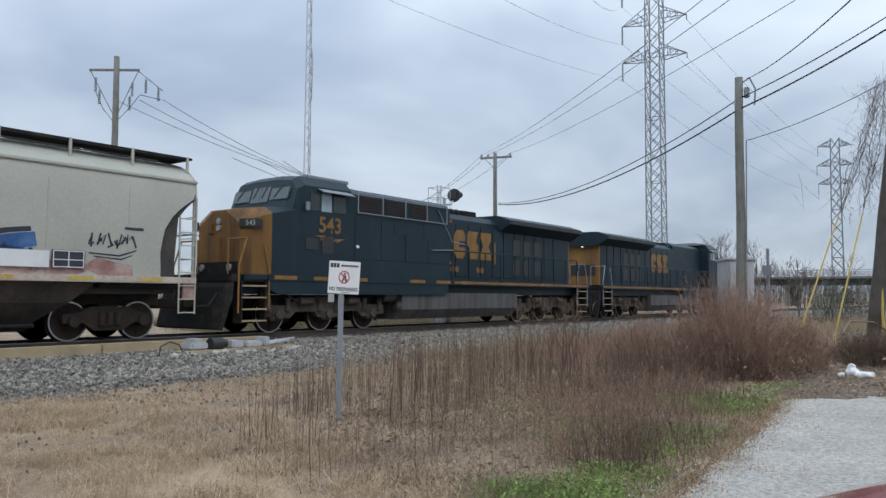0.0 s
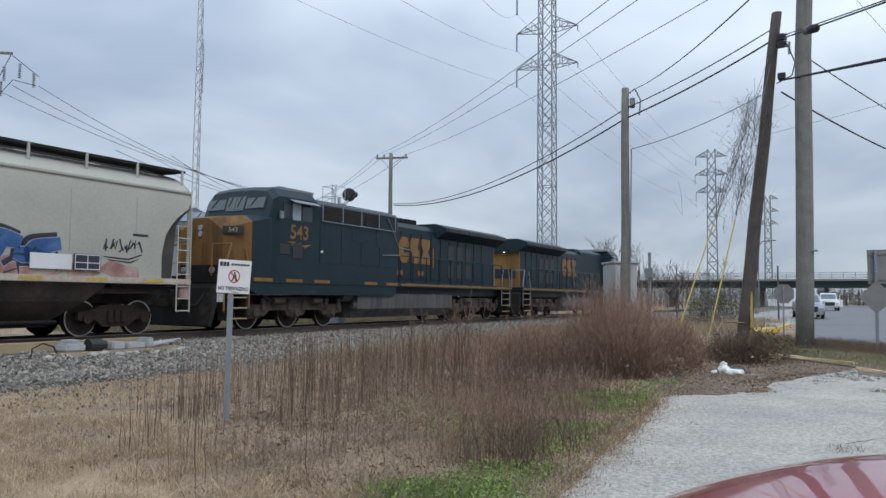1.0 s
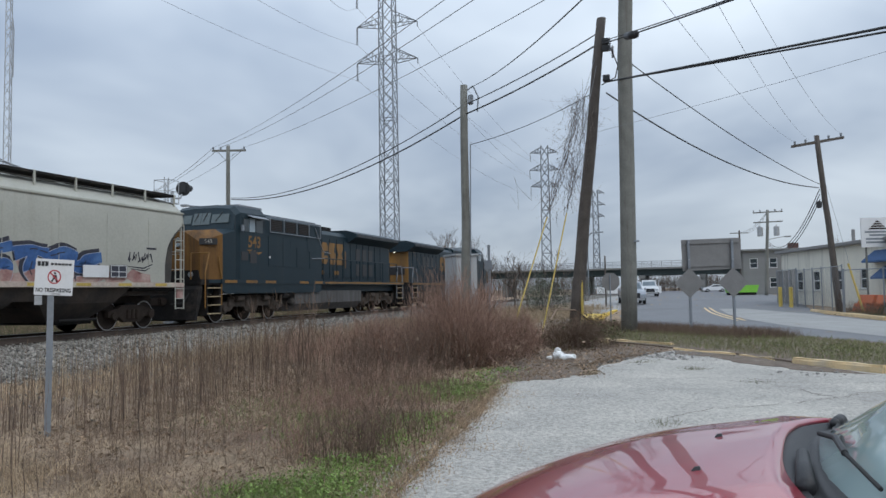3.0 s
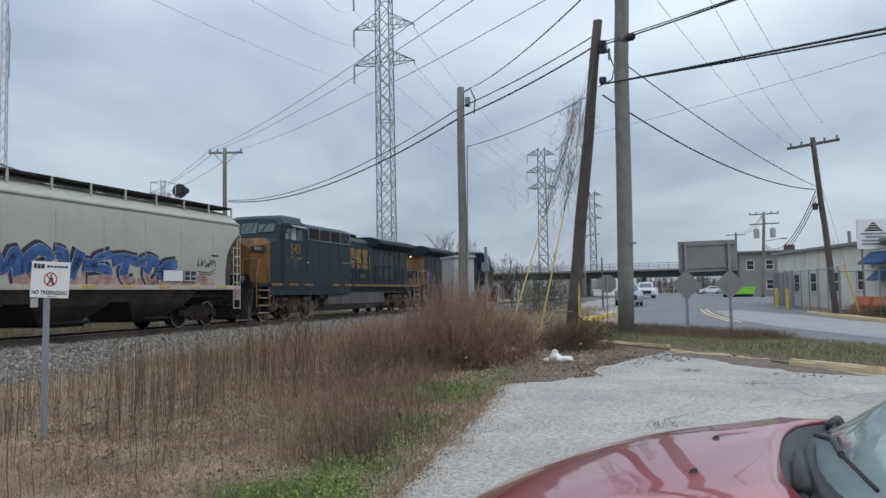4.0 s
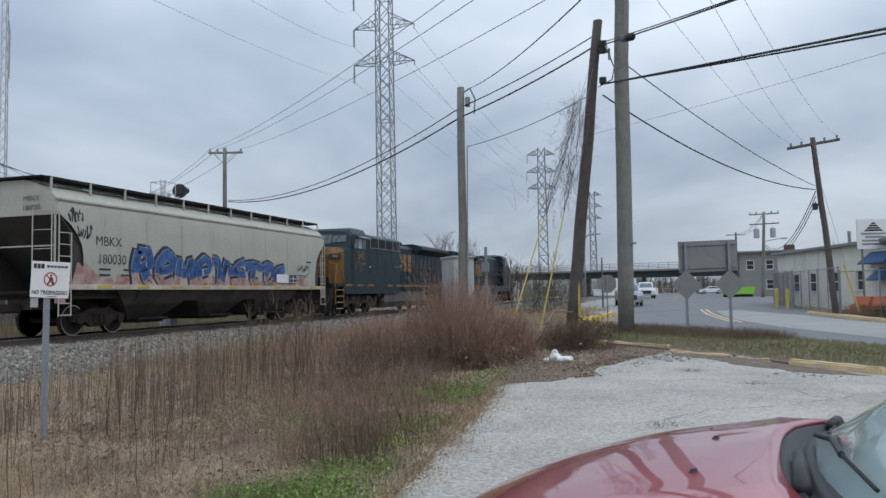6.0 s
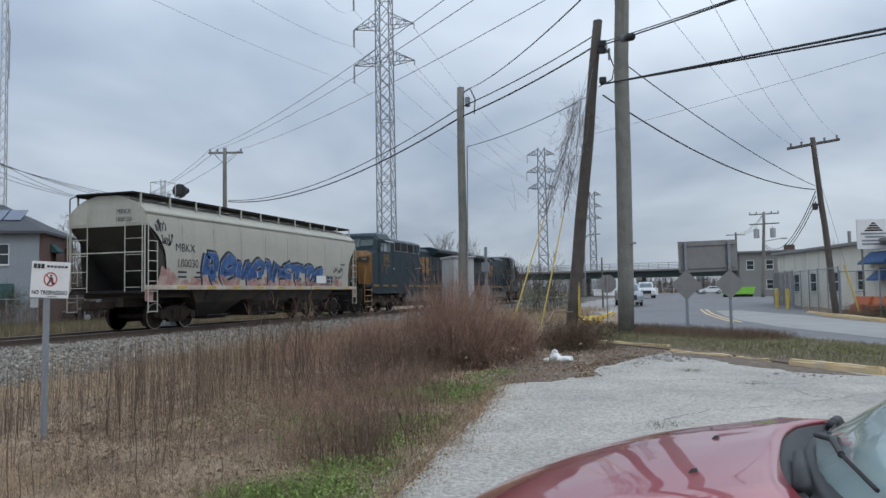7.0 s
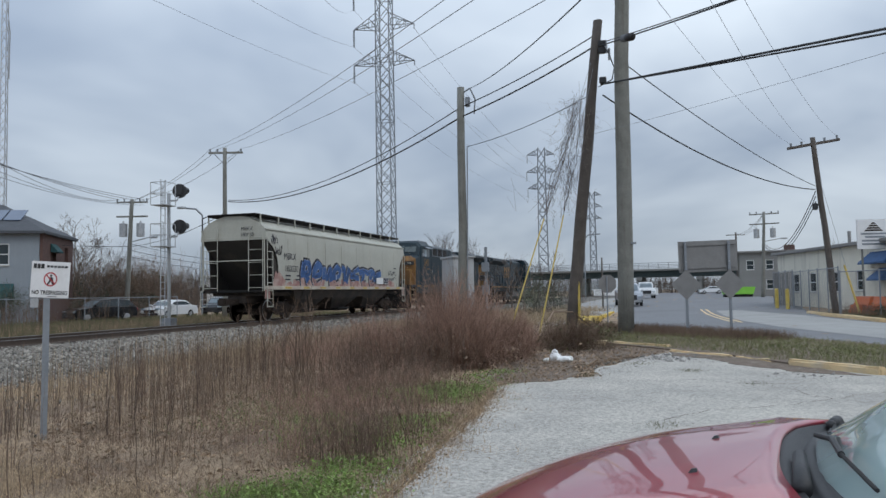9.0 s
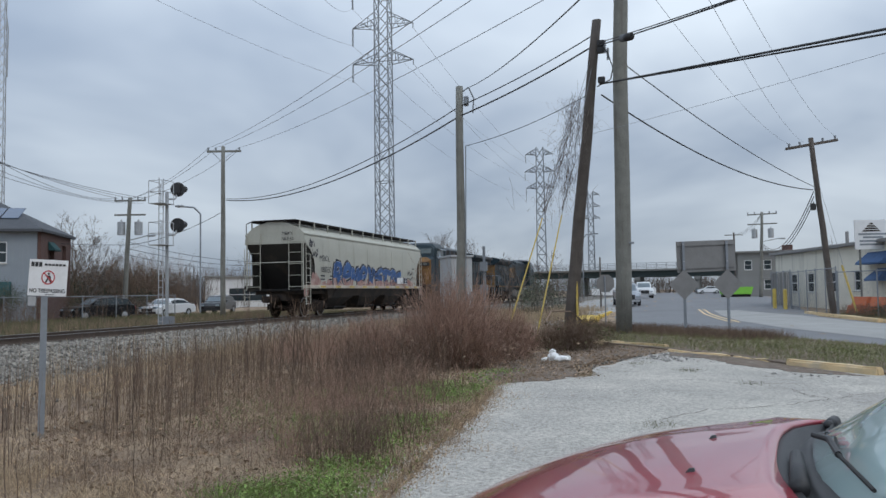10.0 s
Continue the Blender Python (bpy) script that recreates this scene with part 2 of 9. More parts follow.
M_BARK = mat("grey_brown_bark", (0.15, 0.125, 0.11), 0.95, var=0.25, scale=3, fine=30, bump=0, island=0.3)
M_EVERGREEN = mat("dark_evergreen_leaves", (0.05, 0.065, 0.038), 0.8, var=0.3, scale=1, fine=15, bump=0, island=0.4)
M_BLOSSOM = mat("pale_blossom_leaves", (0.30, 0.30, 0.22), 0.8, var=0.3, scale=1, fine=15, bump=0, island=0.4)
M_BLACKCAR = mat("black_car_paint", (0.008, 0.0085, 0.01), 0.3, 0.0, var=0.05, bump=0, coat=0.6, spec=0.35)
M_WHITECAR = mat("white_car_paint", (0.70, 0.71, 0.72), 0.3, var=0.04, bump=0, coat=0.6)
M_SILVERCAR = mat("silver_car_paint", (0.36, 0.38, 0.42), 0.3, 0.5, var=0.05, bump=0, coat=0.6)
M_BAG = mat("white_plastic_bag", (0.75, 0.75, 0.74), 0.5, var=0.08, scale=8, bump=0.3)
M_TEAL = mat("teal_awning_cloth", (0.018, 0.065, 0.07), 0.85, var=0.15)
M_SOLAR = mat("solar_panel_glass", (0.10, 0.13, 0.19), 0.2, var=0.1, bump=0)
M_LAMP = glow("lit_lamp_lens", (1.0, 0.93, 0.8), 3.0)


# ---- mesh helpers ----
def box(bm, x0, x1, y0, y1, z0, z1, m=None, bevel=0.0):
    g = bmesh.ops.create_cube(bm, size=1.0)["verts"]
    bmesh.ops.scale(bm, vec=(x1 - x0, y1 - y0, z1 - z0), verts=g)
    bmesh.ops.translate(bm, vec=((x0 + x1) / 2, (y0 + y1) / 2, (z0 + z1) / 2), verts=g)
    if bevel:
        es = list({e for v in g for e in v.link_edges})
        r = bmesh.ops.bevel(bm, geom=es, offset=bevel, segments=2, affect="EDGES", clamp_overlap=True)
        g = list({v for v in r["verts"]} | {v for v in g if v.is_valid})
    if m is not None:
        bmesh.ops.transform(bm, matrix=m, verts=g)
    return g


def rod(bm, p0, p1, r0, r1=None, seg=8):
    p0, p1 = Vector(p0), Vector(p1)
    d = p1 - p0
    m = Matrix.Translation((p0 + p1) / 2) @ d.to_track_quat("Z", "Y").to_matrix().to_4x4()
    return bmesh.ops.create_cone(bm, cap_ends=True, segments=seg, radius1=r0, radius2=r0 if r1 is None else r1, depth=d.length, matrix=m)["verts"]


def pipe(bm, pts, r, seg=6):
    for a, b in zip(pts[:-1], pts[1:]):
        rod(bm, a, b, r, seg=seg)


def prism(bm, poly, a, b, axis="x"):
    """A closed polygon drawn across the axis, from a to b along it; axis x: (y, z), y: (x, z), z: (x, y)."""
    def at(p, s):
        return {"x": (s, p[0], p[1]), "y": (p[0], s, p[1]), "z": (p[0], p[1], s)}[axis]
    lo, hi = [bm.verts.new(at(p, a)) for p in poly], [bm.verts.new(at(p, b)) for p in poly]
    n = len(poly)
    fs = [bm.faces.new(lo), bm.faces.new(hi[::-1])]
    for i in range(n):
        fs.append(bm.faces.new((lo[i], hi[i], hi[(i + 1) % n], lo[(i + 1) % n])))
    bmesh.ops.recalc_face_normals(bm, faces=fs)
    return lo + hi


def loft(bm, rings, cap=True):
    """Closed rings of equal length joined one to the next."""
    vs = [[bm.verts.new(p) for p in r] for r in rings]
    n, fs = len(rings[0]), []
    for a, b in zip(vs[:-1], vs[1:]):
        for i in range(n):
            fs.append(bm.faces.new((a[i], a[(i + 1) % n], b[(i + 1) % n], b[i])))
    if cap:
        fs += [bm.faces.new(vs[0]), bm.faces.new(vs[-1])]
    bmesh.ops.recalc_face_normals(bm, faces=fs)
    return vs


def bm_new():
    return bmesh.new()


def part(name, bm, material, parent=None, label="", smooth=False):
    me = bpy.data.meshes.new(name)
    bm.to_mesh(me)
    bm.free()
    me.materials.append(material)
    if smooth:
        me.polygons.foreach_set("use_smooth", [True] * len(me.polygons))
    ob = new(name, me)
    ob.parent = parent
    if label:
        ob["label"] = label
    return ob


def thing(name, label, category, group="", at=None, kind=""):
    ob = tagged(new(name), label, category, group, kind)
    if at is not None:
        ob.matrix_basis = at
    return ob


def solid(name, bm, material, label, category, group="", kind="", smooth=False):
    return tagged(part(name, bm, material, None, smooth=smooth), label, category, group, kind)


def array_mesh(name, verts, faces, material, parent=None, smooth=False):
    me = bpy.data.meshes.new(name)
    verts, faces = np.asarray(verts, np.float32), np.asarray(faces, np.int32)
    k = faces.shape[1]
    me.vertices.add(len(verts))
    me.vertices.foreach_set("co", verts.ravel())
    me.loops.add(faces.size)
    me.loops.foreach_set("vertex_index", faces.ravel())
    me.polygons.add(len(faces))
    me.polygons.foreach_set("loop_start", np.arange(len(faces), dtype=np.int32) * k)
    if smooth:
        me.polygons.foreach_set("use_smooth", np.ones(len(faces), bool))
    me.update(calc_edges=True)
    me.validate()
    me.materials.append(material)
    ob = new(name, me)
    ob.parent = parent
    return ob


def tubes(P, R):
    """Three-sided tapering stems: P (n, k, 3) centres, R (n, k) radii. Gives vertices and quads."""
    n, k, _ = P.shape
    a = np.arange(3) * 2 * np.pi / 3
    off = np.stack([np.cos(a), np.sin(a), 0 * a], 1)
    V = (P[:, :, None, :] + R[:, :, None, None] * off).reshape(-1, 3)
    i = (np.arange(n)[:, None, None] * k + np.arange(k - 1)[None, :, None]) * 3
    j = np.arange(3)[None, None, :]
    F = np.stack(np.broadcast_arrays(i + j, i + (j + 1) % 3, i + 3 + (j + 1) % 3, i + 3 + j), -1).reshape(-1, 4)
    return V, F


rng = np.random.default_rng(7)


def stems(base, height, lean, r, k=4, droop=0.0):
    """Stem centres from base points: each leans its own way and bends a little."""
    n = len(base)
    s = np.linspace(0, 1, k)[None, :, None]
    ang = rng.uniform(0, 2 * np.pi, n)
    side = np.stack([np.cos(ang), np.sin(ang), 0 * ang], 1)[:, None, :]
    le = (np.abs(rng.normal(0, lean, n)) * height)[:, None, None]
    P = base[:, None, :] + side * le * s ** 1.5 + np.array([0, 0, 1.0]) * height[:, None, None] * (s - droop * s ** 3)
    P[:, 1:-1] += rng.normal(0, 0.012, (n, k - 2, 3)) * height[:, None, None]
    R = r[:, None] * (1 - 0.75 * s[:, :, 0])
    return P, R


# ---- ground, track, lot, road ----
TRACK_Y, RAIL_Z = 18.3, 0.52


def smooth(a, b, v):
    s = np.clip((v - a) / (b - a), 0, 1)
    return s * s * (3 - 2 * s)


def ground_z(x, y):
    """Height of the earth: flat by the lot, a low rise to the track bed, a slow rise up the road."""
    x, y = np.asarray(x, float), np.asarray(y, float)
    bed = 0.14 * smooth(12.5, 15.8, y) * (1 - smooth(21, 25, y))
    return bed + 0.55 * smooth(45, 95, x) * (1 - 0.999 * smooth(8, 14, y)) - 0.02


def sheet(name, xs, ys, material, lift=0.0, rough_z=0.0):
    X, Y = np.meshgrid(xs, ys, indexing="ij")
    Z = ground_z(X, Y) + lift + rng.normal(0, 1, X.shape) * rough_z
    nx, ny = X.shape
    i, j = np.meshgrid(np.arange(nx - 1), np.arange(ny - 1), indexing="ij")
    a = (i * ny + j).ravel()
    return array_mesh(name, np.stack([X, Y, Z], -1).reshape(-1, 3), np.stack([a, a + ny, a + ny + 1, a + 1], 1), material, smooth=True)


gx = np.concatenate([[-3000, -800, -200, -60, -25, -10], np.arange(-4, 30, 0.22), np.arange(30, 110, 1.5), [130, 180, 260, 400, 800, 1600, 3500]])
gy = np.concatenate([[-2500, -700, -200, -80, -40, -20, -10], np.arange(-6, 16, 0.22), np.arange(16, 70, 1.5), [90, 140, 250, 600, 1500, 3000]])
tagged(sheet("ground", gx, gy, M_EARTH, rough_z=0.012), "dry earth with dead grass and weeds", "ground", kind="structure")


def outline_slab(name, pts, material, z, label, category, wobble=0.0, step=0.35, thick=0.06):
    """A flat slab inside an outline whose edge frays a little."""
    bm, ring = bm_new(), []
    for p, q in zip(pts, pts[1:] + pts[:1]):
        n = max(1, int(math.dist(p, q) / step)) if wobble else 1
        for s in range(n):
            x, y = p[0] + (q[0] - p[0]) * s / n, p[1] + (q[1] - p[1]) * s / n
            d = noise.noise_vector(Vector((x * 0.9, y * 0.9, 3.1))) + noise.noise_vector(Vector((x * 3.1, y * 3.1, 7.7))) * 0.6
            ring.append((x + d.x * wobble * 1.6 + random.gauss(0, wobble * 0.12), y + d.y * wobble * 1.6 + random.gauss(0, wobble * 0.12)))
    prism(bm, ring, z - thick, z, "z")
    bmesh.ops.triangulate(bm, faces=bm.faces[:])
    return solid(name, bm, material, label, category, kind="structure")


outline_slab("pavement_lot", [(-6, 0.9), (2, 1.5), (5.0, 2.15), (7.4, 2.35), (9.6, 2.55), (11.2, 2.75), (12.6, 3.0), (13.8, 2.75), (14.4, 1.6), (15.6, 1.75),
                              (17.2, 1.3), (19.0, 0.9), (20.8, 0.4), (19.3, -1.2), (17.9, -2.2), (16.2, -3.4), (13.0, -9), (6, -20), (-6, -20)],
             M_LOT, 0.015, "worn pale grey asphalt car park with cracks", "pavement", wobble=0.09, step=0.12)
# cracks: narrow dark seams of dirt and weed across the lot
bm = bm_new()
for pts in ([(13.5, 1.98), (13.72, 1.03), (14.2, -0.29), (13.7, -0.8), (13.75, -1.7), (13.95, -3.05), (13.6, -5.5)], [(11.3, -1.35), (12.0, -2.0), (12.7, -2.55), (13.4, -3.6)],
            [(12.0, -2.0), (12.5, -1.7), (13.1, -1.6)], [(9.7, 0.3), (10.6, -0.3), (11.3, -1.35)]):
    path = []
    for p, q in zip(pts[:-1], pts[1:]):
        for s in np.linspace(0, 1, 8)[:-1]:
            path.append((p[0] + (q[0] - p[0]) * s + random.gauss(0, 0.03), p[1] + (q[1] - p[1]) * s + random.gauss(0, 0.03)))
    for p, q in zip(path[:-1], path[1:]):
        d = Vector((q[0] - p[0], q[1] - p[1], 0)).normalized()
        w = Vector((-d.y, d.x, 0)) * random.uniform(0.002, 0.009)
        P, Q = Vector((*p, 0.0185)), Vector((*q, 0.0185))
        bm.faces.new([bm.verts.new(v) for v in (P - w, Q + d * 0.02 - w, Q + d * 0.02 + w, P + w)])
bmesh.ops.recalc_face_normals(bm, faces=bm.faces[:])
solid("crack_seams", bm, M_TIE, "dark dirt-filled cracks in the asphalt", "cracks", kind="structure")


outline_slab("ground_dirt", [(12.6, 3.05), (13.4, 2.5), (14.0, 2.0), (14.6, 1.75), (15.1, 2.1), (15.8, 2.3), (17.2, 1.9), (18.4, 1.3), (19.6, 0.6), (20.6, 0.2), (21.6, 0.5), (22.6, 1.4), (21.5, 3.0), (17.5, 3.9), (14, 3.7)],
             M_DIRT, 0.024, "dark dirt and leaf litter lying over the asphalt edge", "dirt", wobble=0.2, step=0.12, thick=0.03)
outline_slab("ground_dirt", [(20.2, 0.2), (19.2, 0.1), (18.0, -0.6), (16.6, -1.45), (15.6, -2.3), (15.2, -3.2), (16.2, -2.6), (17.4, -1.95), (19.1, -1.0)],
             M_DIRT, 0.024, "dark dirt gathered along the kerb", "dirt", wobble=0.14, step=0.12, thick=0.03)


def strip(name, left, right, material, label, lift, category="road"):
    """A road strip between two edges given at the same stations, on the ground."""
    L, Rr = np.array(left, float), np.array(right, float)
    n, s = 40, np.linspace(0, 1, 40)
    k = np.linspace(0, 1, len(L))
    L = np.stack([np.interp(s, k, L[:, i]) for i in (0, 1)], 1)
    Rr = np.stack([np.interp(s, k, Rr[:, i]) for i in (0, 1)], 1)
    w = np.linspace(0, 1, 8)[None, :, None]
    P = L[:, None] * (1 - w) + Rr[:, None] * w
    z = ground_z(P[..., 0], P[..., 1]) + lift
    i, j = np.meshgrid(np.arange(n - 1), np.arange(7), indexing="ij")
    a = (i * 8 + j).ravel()
    V = np.concatenate([P, z[..., None]], -1).reshape(-1, 3)
    return tagged(array_mesh(name, V, np.stack([a, a + 8, a + 9, a + 1], 1), material), label, category, kind="structure")


strip("road_main", [(14, -6.5), (24, -4.2), (29, -1.2), (35, 2.0), (45, 3.6), (70, 4.2), (120, 5.5), (240, 8)],
      [(10, -22), (22, -20), (30, -14), (37, -8.3), (46, -7.2), (70, -9), (120, -11), (240, -14)], M_ROAD, "grey asphalt road leading under the overpass", 0.02)
M_PATCH = mat("worn_pale_roadway", (0.30, 0.297, 0.285), 0.9, var=0.2, scale=0.8, fine=25, bump=0.2, second=(0.22, 0.22, 0.215), amount=0.4, sscale=0.4)
strip("road_concrete", [(26, -5.9), (33, -3.9), (40, -2.8), (48, -2.4), (56, -2.3)], [(24, -14), (32, -9.5), (39, -7.6), (47, -6.6), (56, -4.0)],
      M_PATCH, "pale concrete patch of roadway", 0.028)
for dy in (0.0, 0.35):
    strip("road_line", [(38, -2.75 + dy), (44, -2.3 + dy), (50, -1.95 + dy), (58, -1.8 + dy)], [(38, -2.6 + dy), (44, -2.15 + dy), (50, -1.8 + dy), (58, -1.65 + dy)],
          M_KERB, "worn yellow painted road line", 0.036)
strip("pavement_shoulder", [(34, 8.5), (60, 9), (120, 11), (200, 14)], [(37, 4.4), (60, 4.3), (120, 5.7), (200, 8)], M_PATCH, "grey gravelly road shoulder", 0.012, "pavement")


def kerb(a, b, material, label, h=0.14, w=0.2):
    a, b = Vector(a), Vector(b)
    d = b - a
    bm = bm_new()
    z = float(ground_z(a.x, a.y))
    box(bm, 0, d.length, -w / 2, w / 2, -0.06, h, bevel=0.035)
    bmesh.ops.subdivide_edges(bm, edges=[e for e in bm.edges if e.calc_length() > 0.8], cuts=5)
    for v in bm.verts:
        v.co += Vector((0, random.gauss(0, 0.008), random.gauss(0, 0.008)))
    ob = solid("kerb", bm, material, label, "kerb", group="kerbs", kind="structure")
    ob.matrix_basis = Matrix.Translation((a.x, a.y, z)) @ Matrix.Rotation(math.atan2(d.y, d.x), 4, "Z")
    return ob


for a, b, h in (((23.6, 2.5), (21.5, 0.32), 0.13), ((20.5, 0.27), (19.0, -1.12), 0.08), ((18.85, -1.2), (17.5, -1.98), 0.07), ((17.05, -2.1), (15.35, -3.4), 0.17), ((15.3, -3.5), (12.7, -6.8), 0.17)):
    kerb(a, b, M_KERB, "faded yellow concrete kerb, chipped, by the car park", h)
kerb((34.5, 4.3), (40.0, 4.35), M_YELLOWK, "yellow painted kerb end beside the road", 0.32, 0.9)
kerb((40.2, 4.4), (54, 4.5), M_YELLOWK, "long yellow painted kerb beside the road", 0.15, 0.3)
for a, b in (((50.5, -7.3), (38.5, -8.6)), ((38.3, -8.7), (30, -14.5))):
    kerb(a, b, M_KERB, "pale kerb before the fenced yard", 0.15, 0.25)
# grass island between lot and road
outline_slab("ground_island", [(33.5, 3.6), (30, 0.2), (27.0, -2.6), (22.5, -5.2), (16.5, -8.4), (13.4, -6.3), (15.5, -3.4), (17.2, -2.05), (19.2, -1.0), (20.7, 0.3), (22.9, 2.0), (26, 3.6), (30, 4.8)], M_DIRT, 0.06,
             "raised strip of thin grass inside the kerb", "ground", wobble=0.05, thick=0.12)

# track bed
bm = bm_new()
prism(bm, [(TRACK_Y - 6.3, -0.12), (TRACK_Y - 5.6, 0.075), (TRACK_Y - 3.6, 0.17), (TRACK_Y - 1.75, 0.32), (TRACK_Y + 1.75, 0.32), (TRACK_Y + 3.2, 0.12), (TRACK_Y + 3.9, -0.1)], -60, 420, "x")
solid("track_bed", bm, M_BALLAST, "grey crushed-stone ballast bed under the rails", "ballast", kind="structure")
for sgn, nm in ((-1, "near"), (1, "far")):
    yy = TRACK_Y + sgn * 0.755
    bm = bm_new()
    prism(bm, [(yy - 0.075, 0.345), (yy + 0.075, 0.345), (yy + 0.07, 0.362), (yy + 0.014, 0.378), (yy + 0.014, 0.475), (yy + 0.036, 0.485), (yy + 0.036, 0.512),
               (yy - 0.036, 0.512), (yy - 0.036, 0.485), (yy - 0.014, 0.475), (yy - 0.014, 0.378), (yy - 0.07, 0.362)], -60, 420, "x")
    rail = solid("rail", bm, M_RAIL, "rusty steel rail with a polished head", "rail", group="rails", kind="structure")
    bm = bm_new()
    box(bm, -60, 420, yy - 0.03, yy + 0.03, 0.5125, RAIL_Z)
    part("rail_head", bm, M_RAILTOP, rail, "shiny worn running surface")
bm = bm_new()
box(bm, -0.11, 0.11, -1.3, 1.3, 0.20, 0.342, bevel=0.012)
tie0 = bpy.data.meshes.new("tie")
bm.to_mesh(tie0)
bm.free()
tie0.materials.append(M_TIE)
ties = thing("ties", "dark timber railway ties half sunk in ballast", "ties", kind="structure")
for i in range(150):
    ob = new("tie", tie0)
    ob.parent = ties
    ob.matrix_basis = pose(-6 + 0.52 * i + random.gauss(0, 0.02), TRACK_Y + random.gauss(0, 0.03), random.gauss(0.006, 0.006), 0, 0, random.gauss(0, 0.6))


def stones(n, x0, x1, ys, size, name, label, material=None):
    """Loose angular stones: squashed octahedra, each turned its own way."""
    base = np.array([(1, 0, 0), (-1, 0, 0), (0, 1, 0), (0, -1, 0), (0, 0, 1), (0, 0, -1)], float)
    tri = np.array([(0, 2, 4), (2, 1, 4), (1, 3, 4), (3, 0, 4), (2, 0, 5), (1, 2, 5), (3, 1, 5), (0, 3, 5)])
    x = rng.uniform(x0, x1, n)
    y = ys(n)
    q = np.interp(y, [TRACK_Y - 6.3, TRACK_Y - 5.6, TRACK_Y - 3.6, TRACK_Y - 1.75, TRACK_Y + 1.75, TRACK_Y + 3.2], [0.0, 0.085, 0.18, 0.32, 0.32, 0.12])
    z = np.maximum(q, ground_z(x, y) + 0.01)
    s = size * rng.lognormal(0, 0.35, n)
    A, _ = np.linalg.qr(rng.normal(0, 1, (n, 3, 3)))
    V = np.einsum("nij,kj->nki", A, base) * (s[:, None, None] * rng.uniform(0.55, 1.1, (n, 1, 3)))
    V = V + rng.normal(0, 0.12, V.shape) * s[:, None, None] + np.stack([x, y, z], 1)[:, None, :]
    F = (np.arange(n)[:, None, None] * 6 + tri).reshape(-1, 3)
    return tagged(array_mesh(name, V.reshape(-1, 3), F, material or M_STONE), label, "stones", kind="stuff")


stones(30000, 4, 34, lambda n: rng.uniform(TRACK_Y - 5.4, TRACK_Y - 0.9, n), 0.034, "ballast_stones", "loose pale grey ballast stones along the track")
stones(9000, 34, 75, lambda n: rng.uniform(TRACK_Y - 5.2, TRACK_Y - 0.9, n), 0.042, "ballast_stones", "loose pale grey ballast stones along the track")
stones(9000, 4, 34, lambda n: TRACK_Y - 4.9 - np.abs(rng.normal(0, 0.75, n)), 0.03, "ballast_stones", "ballast stones thinning out into the dead grass")
stones(6000, 2, 60, lambda n: rng.uniform(TRACK_Y - 0.6, TRACK_Y + 3.2, n), 0.03, "ballast_stones", "loose grey ballast stones between the rails")
stones(2600, 3, 17, lambda n: 13.0 - np.abs(rng.normal(0, 2.2, n)), 0.022, "scattered_stones", "scattered pale stones on the dirt verge")

# timbers along the rail and the switch machine
xx = 2.0
for ln in (3.2, 3.9, 2.4, 2.3):
    bm = bm_new()
    box(bm, xx, xx + ln - 0.03, TRACK_Y - 2.05, TRACK_Y - 1.65, 0.2, 0.5, bevel=0.02)
    for k in range(3):
        rod(bm, (xx + ln * (0.2 + 0.3 * k), TRACK_Y - 2.055, 0.39), (xx + ln * (0.2 + 0.3 * k), TRACK_Y - 2.04, 0.39), 0.02)
    solid("crossing_timber", bm, M_TIMBER, "tan weathered timber lying along the rail", "timber", group="timbers along the rail")
    xx += ln
sw = thing("switch_machine", "grey metal switch machine with rods beside the rail", "switch machine", at=pose(12.2, TRACK_Y - 2.45, 0.24, 0, 0, 1))
bm = bm_new()
box(bm, -1.7, 1.9, -0.42, 0.1, -0.1, 0.05, bevel=0.02)
part("base_timber", bm, M_TIMBER, sw)
bm = bm_new()
box(bm, -1.35, -0.85, -0.30, 0.18, 0.05, 0.26, bevel=0.05)
box(bm, -1.25, -0.98, -0.24, 0.1, 0.26, 0.33, bevel=0.02)
part("gear_housing", bm, M_CABINET, sw)
bm = bm_new()
rod(bm, (-0.72, -0.15, 0.18), (-0.38, -0.15, 0.18), 0.15, seg=14)
rod(bm, (-0.38, -0.15, 0.18), (-0.25, -0.15, 0.18), 0.10, seg=14)
part("motor", bm, M_BLACK, sw, "black round motor")
for x0, x1, h_ in ((-0.15, 0.2, 0.24), (0.3, 0.8, 0.2), (0.86, 1.05, 0.3)):
    bm = bm_new()
    box(bm, x0, x1, -0.30, 0.10, 0.05, h_, bevel=0.03)
    part("circuit_box", bm, M_CABINET, sw)
for k in range(3):
    bm = bm_new()
    pipe(bm, [(0.9, -0.1 - 0.15 * k, 0.12), (1.4, 0.0 - 0.15 * k, 0.16), (2.3 - 0.3 * k, 0.15 - 0.1 * k, 0.2 - 0.05 * k)], 0.028)
    part("throw_rod", bm, M_CABINET, sw, "pale painted rod")
bm = bm_new()
pipe(bm, [(-1.6, -0.35, 0.0), (-1.75, -0.4, 0.22), (-2.0, -0.4, 0.3), (-2.25, -0.42, 0.2), (-2.3, -0.45, -0.05)], 0.016)
part("cable", bm, M_WIRE, sw, "looped black cable")
